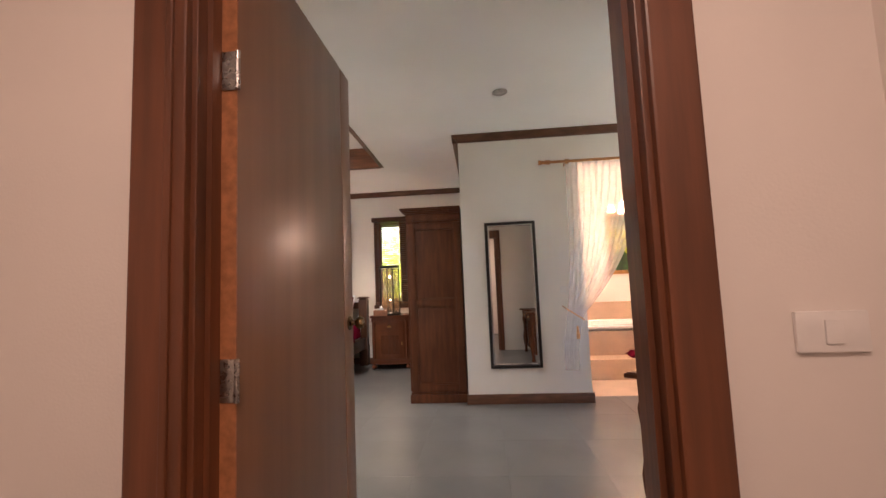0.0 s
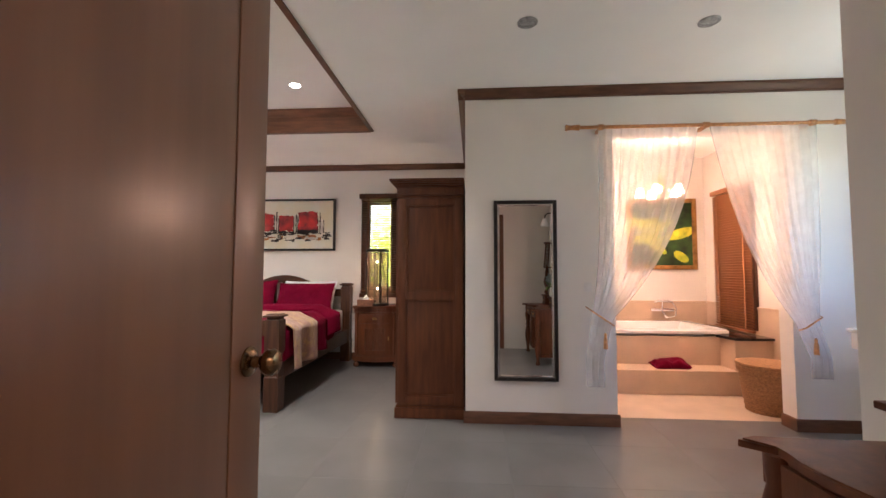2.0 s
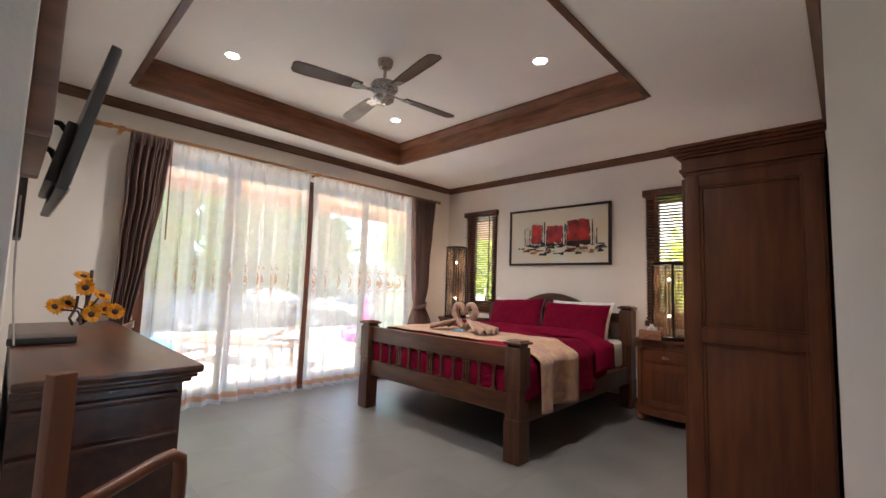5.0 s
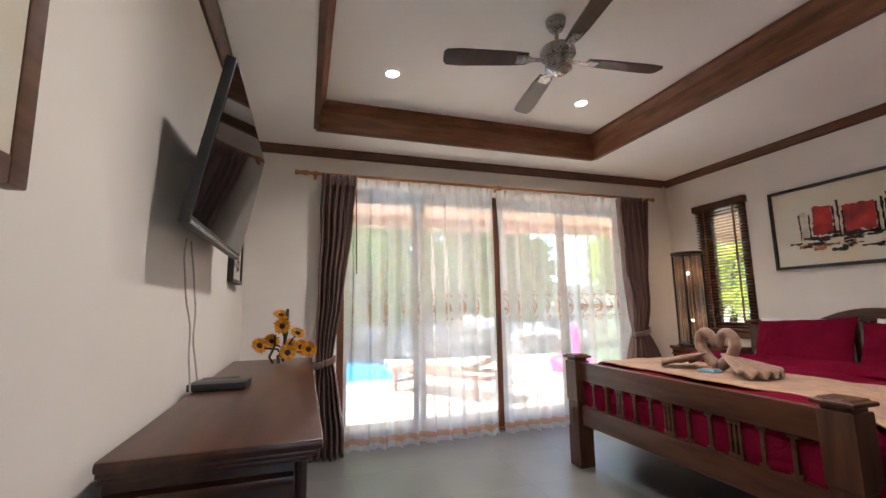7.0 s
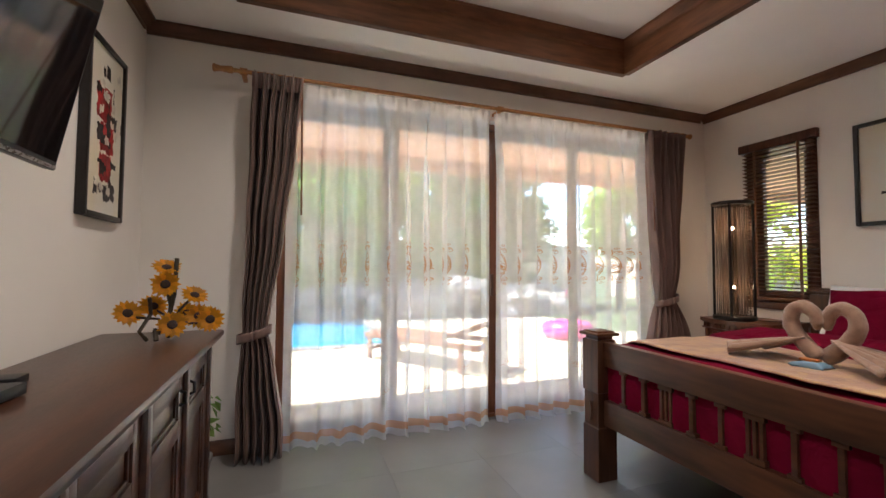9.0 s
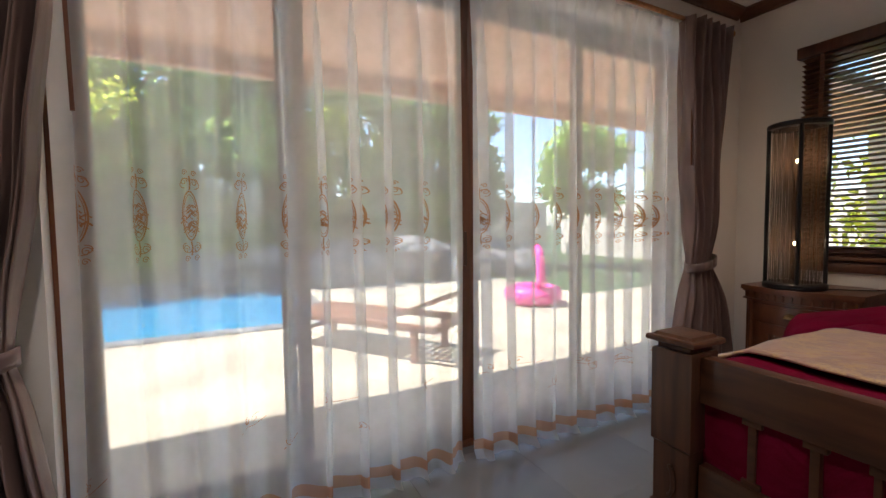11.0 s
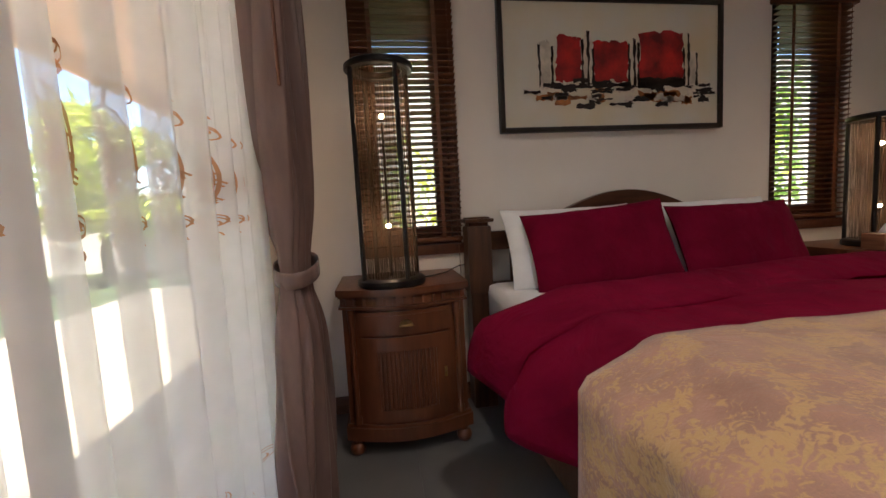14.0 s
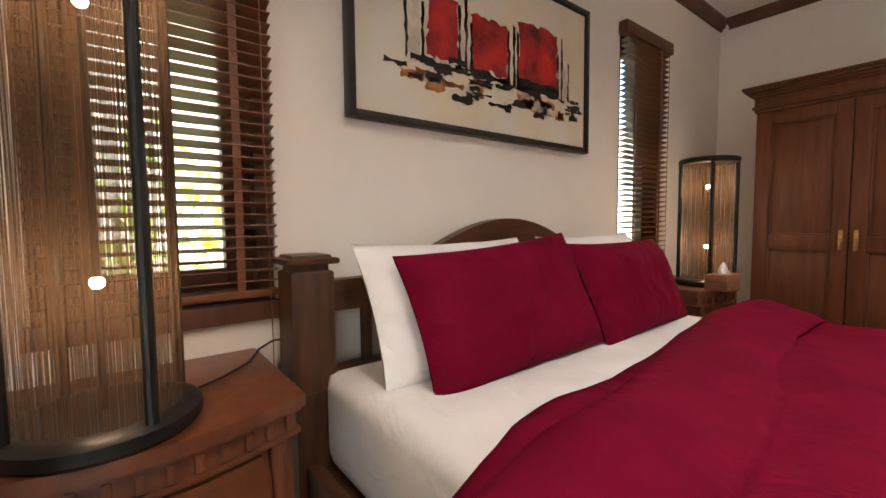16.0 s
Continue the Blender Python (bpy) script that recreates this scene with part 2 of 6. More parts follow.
M_btile = mat("cream_bath_tile", (0.66, 0.49, 0.35), 0.30, var=0.08, scale=3, bump=0.04, bscale=60)
M_bfloor = mat("cream_bath_floor", (0.70, 0.54, 0.40), 0.36, var=0.08, scale=3, bump=0.04, bscale=60)
M_enamel = plain("white_enamel", (0.86, 0.86, 0.86), 0.12)
M_granite = mat("black_granite", (0.012, 0.012, 0.014), 0.12, var=0.4, scale=60, bump=0.02)
M_wicker = mat("woven_rattan", (0.40, 0.205, 0.085), 0.6, var=0.3, scale=60, bump=1.0, bscale=120, stretch=(1, 1, 3))
M_petal = leafy("sunflower_petal", (0.72, 0.36, 0.012), 0.25)
M_seed = mat("sunflower_seed", (0.035, 0.016, 0.008), 0.9, var=0.3, scale=90, bump=1.0, bscale=200)
M_stem = mat("dark_stem", (0.045, 0.030, 0.014), 0.7, var=0.3, scale=20)
M_leaf1 = leafy("leaf_mid_green", (0.40, 0.55, 0.13))
M_leaf2 = leafy("leaf_yellow_green", (0.62, 0.66, 0.10))
M_leaf3 = leafy("leaf_deep_green", (0.21, 0.33, 0.09))
M_hydr = leafy("pale_blue_petal", (0.42, 0.52, 0.50), 0.25)
M_bark = mat("grey_bark", (0.13, 0.10, 0.075), 0.9, var=0.3, scale=12, bump=0.9, bscale=30, stretch=(3, 3, 0.6))
M_deck = mat("sand_stone_paving", (0.47, 0.395, 0.285), 0.8, var=0.16, scale=1.4, bump=0.4, bscale=24)
M_lawn = mat("lawn_soil", (0.060, 0.095, 0.030), 0.95, var=0.4, scale=5, bump=0.8, bscale=40)
M_rock = mat("grey_rock", (0.20, 0.19, 0.18), 0.85, var=0.35, scale=3, bump=0.9, bscale=12)
M_pooltile = mat("blue_pool_tile", (0.035, 0.30, 0.52), 0.3, var=0.2, scale=3)
M_soffit = mat("peach_soffit_paint", (0.66, 0.40, 0.27), 0.8, var=0.06, scale=2)
M_ext = mat("exterior_render", (0.62, 0.55, 0.46), 0.85, var=0.06, scale=2)
M_lounger = mat("lounger_teak", (0.30, 0.13, 0.07), 0.55, var=0.25, scale=6, stretch=(6, 0.6, 6))
M_pink = plain("pink_vinyl", (0.85, 0.035, 0.33), 0.3)
M_cush = mat("oatmeal_cushion", (0.50, 0.44, 0.38), 0.9, var=0.1, scale=12, bump=0.4, bscale=260)

# a brocade in which gold sprays lie on a dusty rose ground
M_runner = mat("gold_brocade", (0.42, 0.235, 0.175), 0.45, var=0.15, scale=9, bump=0.5, bscale=160, fold=0.3, sheen=0.3)
nt = M_runner.node_tree
tc = nt.nodes.new("ShaderNodeTexCoord")
big, fine = nt.nodes.new("ShaderNodeTexNoise"), nt.nodes.new("ShaderNodeTexNoise")
for n_, sc_, de_, di_ in ((big, 10.0, 2, 0.8), (fine, 42.0, 6, 2.4)):
    n_.inputs["Scale"].default_value, n_.inputs["Detail"].default_value, n_.inputs["Distortion"].default_value = sc_, de_, di_
    nt.links.new(tc.outputs["Object"], n_.inputs[0])
add = nt.nodes.new("ShaderNodeMath")
add.operation = "ADD"
nt.links.new(big.outputs["Fac"], add.inputs[0])
nt.links.new(fine.outputs["Fac"], add.inputs[1])
mask = nt.nodes.new("ShaderNodeValToRGB")
mask.color_ramp.elements[0].position, mask.color_ramp.elements[1].position = 0.495, 0.545
half = nt.nodes.new("ShaderNodeMath")
half.operation = "MULTIPLY"
half.inputs[1].default_value = 0.5
nt.links.new(add.outputs[0], half.inputs[0])
nt.links.new(half.outputs[0], mask.inputs[0])
mixc = nt.nodes.new("ShaderNodeMix")
mixc.data_type = "RGBA"
mixc.inputs["B"].default_value = (0.52, 0.33, 0.155, 1)
pb = nt.nodes["Principled BSDF"]
nt.links.new(pb.inputs["Base Color"].links[0].from_socket, mixc.inputs["A"])
nt.links.new(mask.outputs[0], mixc.inputs["Factor"])
nt.links.new(mixc.outputs["Result"], pb.inputs["Base Color"])
# pool water
M_water = plain("pool_water", (0.025, 0.25, 0.46), 0.05)


# ---- building helpers ----
def bx(bm, x0, x1, y0, y1, z0, z1, bev=0.0):
    r = bmesh.ops.create_cube(bm, size=1, matrix=Matrix.LocRotScale(((x0 + x1) / 2, (y0 + y1) / 2, (z0 + z1) / 2), None, (abs(x1 - x0), abs(y1 - y0), abs(z1 - z0))))
    if bev:
        es = list({e for v in r["verts"] for e in v.link_edges})
        bmesh.ops.bevel(bm, geom=es, offset=bev, segments=2, affect="EDGES", profile=0.6)
    return bm


def B(x0, x1, y0, y1, z0, z1, bev=0.0):
    return bx(bmesh.new(), x0, x1, y0, y1, z0, z1, bev)


def rod_between(bm, a, b, r0, r1=None, seg=12):
    a, b = Vector(a), Vector(b)
    m = Matrix.Translation((a + b) / 2) @ (b - a).to_track_quat("Z", "Y").to_matrix().to_4x4()
    bmesh.ops.create_cone(bm, cap_ends=True, segments=seg, radius1=r0, radius2=r0 if r1 is None else r1, depth=(b - a).length, matrix=m)
    return bm


def tube(bm, pts, r, seg=8, taper=None):
    """A bent round bar through points."""
    pts = [Vector(p) for p in pts]
    rings = []
    for i, p in enumerate(pts):
        d = (pts[min(i + 1, len(pts) - 1)] - pts[max(i - 1, 0)]).normalized()
        u = d.orthogonal().normalized() if not rings else (pu - d * pu.dot(d)).normalized()
        pu = u
        v = d.cross(u)
        rr = r if taper is None else r * taper(i / (len(pts) - 1))
        rings.append([bm.verts.new(p + rr * (math.cos(k * math.tau / seg) * u + math.sin(k * math.tau / seg) * v)) for k in range(seg)])
    for a, b in zip(rings, rings[1:]):
        for k in range(seg):
            bm.faces.new((a[k], a[(k + 1) % seg], b[(k + 1) % seg], b[k]))
    bm.faces.new(rings[0][::-1])
    bm.faces.new(rings[-1])
    return bm


def lathe(bm, prof, at=(0, 0, 0), seg=20, cap=True):
    """A turned shape from (radius, height) pairs."""
    rings = [[bm.verts.new((at[0] + r * math.cos(k * math.tau / seg), at[1] + r * math.sin(k * math.tau / seg), at[2] + z)) for k in range(seg)] for r, z in prof]
    for a, b in zip(rings, rings[1:]):
        for k in range(seg):
            bm.faces.new((a[k], a[(k + 1) % seg], b[(k + 1) % seg], b[k]))
    if cap:
        bm.faces.new(rings[0][::-1])
        bm.faces.new(rings[-1])
    return bm


def extrude_outline(bm, pts, z0, z1):
    lo = [bm.verts.new((x, y, z0)) for x, y in pts]
    hi = [bm.verts.new((x, y, z1)) for x, y in pts]
    bm.faces.new(lo[::-1])
    bm.faces.new(hi)
    n = len(pts)
    for k in range(n):
        bm.faces.new((lo[k], lo[(k + 1) % n], hi[(k + 1) % n], hi[k]))
    return bm


def grid_sheet(bm, f, nu, nv):
    """A sheet of f(u, v), both from 0 to 1."""
    g = [[bm.verts.new(f(i / nu, j / nv)) for j in range(nv + 1)] for i in range(nu + 1)]
    for i in range(nu):
        for j in range(nv):
            bm.faces.new((g[i][j], g[i + 1][j], g[i + 1][j + 1], g[i][j + 1]))
    return bm


def mesh_of(name, bm, material, smooth=None):
    bmesh.ops.recalc_face_normals(bm, faces=bm.faces)
    me = bpy.data.meshes.new(name)
    bm.to_mesh(me)
    bm.free()
    me.materials.append(material)
    if smooth is not None:
        me.shade_smooth()
        if smooth < 180:
            me.set_sharp_from_angle(angle=radians(smooth))
    return me


def structure(name, bm, material, smooth=None, label=""):
    return tagged(new(name, mesh_of(name, bm, material, smooth)), label=label, kind="structure")


def thing(name, label, category, at=(0, 0, 0), turn=0.0, group="", kind=""):
    ob = new(name)
    ob.empty_display_size = 0.05
    ob.matrix_basis = pose(at[0], at[1], at[2], 0, 0, turn)
    return tagged(ob, label, category, group, kind)


def part(name, bm, material, parent, label="", smooth=35):
    ob = new(name, mesh_of(name, bm, material, smooth))
    ob.parent = parent
    return tagged(ob, label) if label else ob


def solid(ob, t, offset=0.0):
    md = ob.modifiers.new("thickness", "SOLIDIFY")
    md.thickness, md.offset = t, offset
    return ob


# ---- the room's shell ----
W, N, S, C, TOP = -4.34, 6.60, 1.788, 2.757, 3.00
HX = -0.50      # wall beside the open door
PX, PY = 0.17, 4.23   # corner of the bathroom partition
EX = 3.45

structure("floor", bx(bx(bmesh.new(), W - 0.2, PX + 0.15, -1.9, N + 0.2, -0.14, -0.004), PX + 0.15, EX + 0.2, -1.9, PY + 0.02, -0.14, -0.004), M_grout)
# north wall with two narrow windows
WIN = ((-3.94, -3.375), (-1.355, -0.805))
WZ0, WZ1 = 0.90, 2.325
bm = bmesh.new()
xs = [W - 0.2, WIN[0][0], WIN[0][1], WIN[1][0], WIN[1][1], PX]
for k in (0, 2, 4):
    bx(bm, xs[k], xs[k + 1], N, N + 0.18, -0.14, TOP + 0.1)
for a, b in WIN:
    bx(bm, a, b, N, N + 0.18, -0.14, WZ0)
    bx(bm, a, b, N, N + 0.18, WZ1, TOP + 0.1)
structure("wall_north", bm, M_wall)
# west wall with the wide sliding door
DY0, DY1, DZ = 2.58, 5.98, 2.42
bm = bmesh.new()
bx(bm, W - 0.24, W, S - 0.2, DY0, -0.14, TOP + 0.1)
bx(bm, W - 0.24, W, DY1, N, -0.14, TOP + 0.1)
bx(bm, W - 0.24, W, DY0, DY1, DZ, TOP + 0.1)
structure("wall_west", bm, M_wall)
structure("wall_south", B(W, HX - 0.12, S - 0.15, S, -0.14, TOP + 0.1), M_wall)
structure("wall_entry", B(HX - 0.12, HX, 0.80, S, -0.14, TOP + 0.1), M_wall)
# wall round the entrance door
JL, JR, DH = -0.200, 0.637, 2.03
bm = bmesh.new()
bx(bm, -1.05, JL - 0.045, 0.68, 0.80, -0.14, TOP + 0.1)
bx(bm, JR + 0.045, 1.62, 0.68, 0.80, -0.14, TOP + 0.1)
bx(bm, JL - 0.045, JR + 0.045, 0.68, 0.80, DH + 0.045, TOP + 0.1)
structure("wall_door", bm, M_hall)
structure("wall_vanity", B(1.47, 1.62, 0.80, 2.20, -0.14, TOP + 0.1), M_wall)
structure("wall_alcove", B(1.62, EX, 2.05, 2.20, -0.14, TOP + 0.1), M_wall)
AY0, AY1, AZ0, AZ1 = 2.65, 3.85, 1.10, 2.30   # unseen window assumed over the washbasin
bm = bmesh.new()
bx(bm, EX, EX + 0.15, 2.05, AY0, -0.14, TOP + 0.1)
bx(bm, EX, EX + 0.15, AY1, 6.75, -0.14, TOP + 0.1)
bx(bm, EX, EX + 0.15, AY0, AY1, -0.14, AZ0)
bx(bm, EX, EX + 0.15, AY0, AY1, AZ1, TOP + 0.1)
structure("wall_east", bm, M_wall)
# partition with the curtained opening
OX0, OX1, OZ = 1.382, 2.73, 2.37
bm = bmesh.new()
bx(bm, PX, OX0, PY, PY + 0.15, -0.14, TOP + 0.1)
bx(bm, OX1, EX, PY, PY + 0.15, -0.14, TOP + 0.1)
bx(bm, OX0, OX1, PY, PY + 0.15, OZ, TOP + 0.1)
structure("wall_partition", bm, M_wall)
structure("wall_partition_side", B(PX, PX + 0.15, PY + 0.15, N + 0.18, -0.14, TOP + 0.1), M_wall)
structure("wall_bath_north", B(PX + 0.15, EX, 6.50, 6.68, -0.14, TOP + 0.1), M_wall)
structure("wall_bath_east", B(3.30, EX, PY + 0.15, 6.50, -0.14, TOP + 0.1), M_wall)
# hall behind the camera
structure("wall_hall_west", B(-1.05, -0.90, -1.75, 0.68, -0.14, TOP + 0.1), M_hall)
structure("wall_hall_east", B(1.04, 1.19, -1.75, 0.68, -0.14, TOP + 0.1), M_hall)
structure("wall_hall_south", B(-1.05, 1.19, -1.90, -1.75, -0.14, TOP + 0.1), M_hall)
# ceilings
TX0, TX1, TY0, TY1 = -3.875, -0.86, 2.35, 5.15
bm = bmesh.new()
bx(bm, W - 0.24, TX0, S - 0.2, N + 0.18, C, C + 0.12)
bx(bm, TX1, PX + 0.15, S - 0.2, N + 0.18, C, C + 0.12)
bx(bm, TX0, TX1, S - 0.2, TY0, C, C + 0.12)
bx(bm, TX0, TX1, TY1, N + 0.18, C, C + 0.12)
bx(bm, PX + 0.15, EX + 0.15, 0.80, PY + 0.15, C, C + 0.12)
bx(bm, HX - 0.12, PX + 0.15, 0.80, S - 0.2, C, C + 0.12)
structure("ceiling", bm, M_ceil)
structure("ceiling_tray", B(TX0 - 0.1, TX1 + 0.1, TY0 - 0.1, TY1 + 0.1, TOP, TOP + 0.08), M_ceil)
structure("ceiling_bath", B(PX + 0.15, EX, PY + 0.15, 6.5, C, C + 0.12), M_ceil)
structure("ceiling_hall", B(-1.05, 1.19, -1.9, 0.68, 2.46, 2.6), M_ceil)
structure("roof_slab", B(W - 0.3, EX + 0.2, -1.95, N + 0.3, TOP + 0.12, TOP + 0.25), M_ext)


def moulding(name, a, b, z0, inward, prof, material):
    """A straight moulding from a to b with a profile of (out, up)."""
    a, b = Vector((*a, z0)), Vector((*b, z0))
    n = Vector((*inward, 0))
    m = bmesh.new()
    ends = [[m.verts.new(p + n * o + Vector((0, 0, u))) for o, u in prof] for p in (a, b)]
    k = len(prof)
    for i in range(k):
        m.faces.new((ends[0][i], ends[0][(i + 1) % k], ends[1][(i + 1) % k], ends[1][i]))
    m.faces.new(ends[0][::-1])
    m.faces.new(ends[1])
    return structure(name, m, material, 30)


CROWN = [(0.001, -0.001), (0.062, -0.001), (0.062, -0.018), (0.045, -0.028), (0.030, -0.052), (0.016, -0.062), (0.016, -0.076), (0.001, -0.076)]
BASE = [(0.001, 0.001), (0.016, 0.001), (0.016, 0.082), (0.009, 0.096), (0.001, 0.096)]
BEAD = [(0.0, 0.0), (0.012, 0.003), (0.016, 0.012), (0.012, 0.021), (0.0, 0.024)]
moulding("crown_trim_north", (W, N), (PX, N), C, (0, -1), CROWN, M_trim)
moulding("crown_trim_west", (W, S), (W, N - 0.064), C, (1, 0), CROWN, M_trim)
moulding("crown_trim_south", (W + 0.064, S), (HX, S), C, (0, 1), CROWN, M_trim)
moulding("crown_trim_partition", (PX - 0.06, PY), (3.34, PY), C, (0, -1), CROWN, M_trim)
moulding("crown_trim_side", (PX, PY - 0.06), (PX, N - 0.064), C, (-1, 0), CROWN, M_trim)
moulding("baseboard_north", (W, N), (PX, N), 0, (0, -1), BASE, M_trim)
moulding("baseboard_partition", (PX - 0.016, PY), (OX0 + 0.016, PY), 0, (0, -1), BASE, M_trim)
moulding("baseboard_partition_east", (OX1 - 0.016, PY), (EX, PY), 0, (0, -1), BASE, M_trim)
moulding("baseboard_jamb", (OX1, PY), (OX1, PY + 0.15), 0, (-1, 0), BASE, M_trim)
moulding("baseboard_side", (PX, PY), (PX, N - 0.02), 0, (-1, 0), BASE, M_trim)
moulding("baseboard_south", (W, S), (HX, S), 0, (0, 1), BASE, M_trim)
moulding("baseboard_west", (W, DY1 + 0.05), (W, N - 0.02), 0, (1, 0), BASE, M_trim)
moulding("baseboard_west_south", (W, S + 0.02), (W, DY0 - 0.05), 0, (1, 0), BASE, M_trim)
moulding("baseboard_entry", (HX, 0.80), (HX, S), 0, (1, 0), BASE, M_trim)
moulding("baseboard_vanity", (1.47, 0.80), (1.47, 2.20), 0, (-1, 0), BASE, M_trim)
# wooden band round the ceiling tray, with a moulded upper lip
tz = C + 0.001
for nm, a, b, inw in (("tray_trim_west", (TX0, TY0), (TX0, TY1), (1, 0)), ("tray_trim_east", (TX1, TY0), (TX1, TY1), (-1, 0)),
                      ("tray_trim_south", (TX0 + 0.02, TY0), (TX1 - 0.02, TY0), (0, 1)), ("tray_trim_north", (TX0 + 0.02, TY1), (TX1 - 0.02, TY1), (0, -1))):
    moulding(nm, a, b, tz, inw, [(-0.004, -0.006), (0.020, -0.006), (0.020, 0.165), (0.034, 0.172), (0.042, 0.186), (0.060, 0.208), (0.072, 0.218), (0.072, 0.241), (-0.004, 0.241)], M_tray)
    moulding(nm + "_lip", a, b, C - 0.010, inw, [(-0.022, 0.0), (0.020, 0.0), (0.022, 0.003), (-0.022, 0.009)], M_trim)


# ---- entrance door ----
fr = structure("door_frame_1", bx(bx(bx(bmesh.new(), JL - 0.045, JL, 0.672, 0.808, 0, DH, 0.003), JR, JR + 0.045, 0.672, 0.808, 0, DH, 0.003), JL - 0.045, JR + 0.045, 0.672, 0.808, DH, DH + 0.045, 0.003), M_jamb)
bm = bmesh.new()
for y0, y1 in ((0.655, 0.679), (0.801, 0.820)):
    bx(bm, JL - 0.125, JL - 0.012, y0, y1, 0, DH + 0.01, 0.005)
    bx(bm, JR + 0.012, JR + 0.094, y0, y1, 0, DH + 0.01, 0.005)
    bx(bm, JL - 0.125, JR + 0.094, y0, y1, DH + 0.012, DH + 0.14, 0.005)
    e = 0.006 if y0 < 0.7 else -0.006
    for x in (JL - 0.045,):
        bx(bm, x - 0.008, x + 0.008, min(y0, y0 - e), max(y1, y1 - e), 0, DH + 0.012, 0.003)
structure("door_casing", bm, M_jamb)
# stop strip inside the frame
structure("door_stop_trim", bx(bx(bmesh.new(), JL + 0.0005, JL + 0.012, 0.70, 0.735, 0, DH - 0.001), JR - 0.012, JR - 0.0005, 0.70, 0.735, 0, DH - 0.001), M_jamb)
door = thing("door_1", "open brown veneered door with a brass and chrome knob", "door", (-0.174, 0.735, 0.0), -0.3, kind="structure")
leaf = bmesh.new()
bx(leaf, -0.02, 0.02, 0.0, 0.655, 0.012, 2.02, 0.0015)
bx(leaf, -0.02, 0.02, 0.661, 0.755, 0.012, 2.02, 0.0015)
bx(leaf, -0.017, 0.017, 0.652, 0.664, 0.014, 2.018)
part("leaf", leaf, M_door, door)
part("edge_strip", B(-0.0195, 0.0195, -0.004, 0.0, 0.012, 2.02), M_bslat, door, "orange-brown hinge edge")
for hz in (0.36, 1.02, 1.66):
    hb = B(-0.012, 0.018, -0.0075, -0.004, hz - 0.042, hz + 0.042, 0.001)
    rod_between(hb, (0.024, -0.008, hz - 0.042), (0.024, -0.008, hz + 0.042), 0.005, seg=10)
    for dz in (-0.028, 0.0, 0.028):
        rod_between(hb, (0.004, -0.0095, hz + dz), (0.004, -0.0075, hz + dz), 0.004, seg=8)
    part("hinge", hb, M_steel, door, "steel butt hinge")
for side in (1, -1):
    kb = bmesh.new()
    lathe(kb, [(0.034, 0.0), (0.034, 0.004), (0.028, 0.010), (0.014, 0.014), (0.012, 0.030), (0.020, 0.036), (0.0285, 0.048), (0.030, 0.060), (0.024, 0.072), (0.012, 0.077)], seg=24)
    for v in kb.verts:
        v.co = Vector((side * (0.0205 + v.co.z * 0.72), 0.71 + v.co.x * 0.75, 1.068 + v.co.y * 0.75))
    part("knob", kb, M_steel if side < 0 else M_bronze, door, "round metal door knob")
switch = thing("light_switch", "white plastic wall switch beside the door frame", "light switch", (0.908, 0.68, 1.090))
part("plate", B(-0.057, 0.057, -0.009, 0.0, -0.034, 0.034, 0.004), M_wplast, switch)
part("rocker", B(-0.014, 0.014, -0.013, -0.008, -0.020, 0.020, 0.003), M_wplast, switch)


sw2 = thing("light_switch", "small white switch plate beside the bathroom curtain", "light switch", (1.162, PY, 1.105))
part("plate", B(-0.030, 0.030, -0.008, 0.0, -0.036, 0.036, 0.003), M_wplast, sw2)
part("rocker", B(-0.012, 0.012, -0.012, -0.007, -0.018, 0.018, 0.002), M_wplast, sw2)


# ---- windows and blinds ----
def slatted(parent, width, z0, z1, step, depth, material, along="x", tilt=12.0):
    n = int((z1 - z0) / step)
    sb = B(-width / 2, width / 2, -depth / 2, depth / 2, -0.0018, 0.0018)
    me = mesh_of("slat", sb, material)
    for k in range(n):
        s = new("slat", me)
        s.parent = parent
        s.matrix_basis = pose(0, 0, z0 + (k + 0.5) * step, tilt + random.uniform(-2, 2), 0, 0)


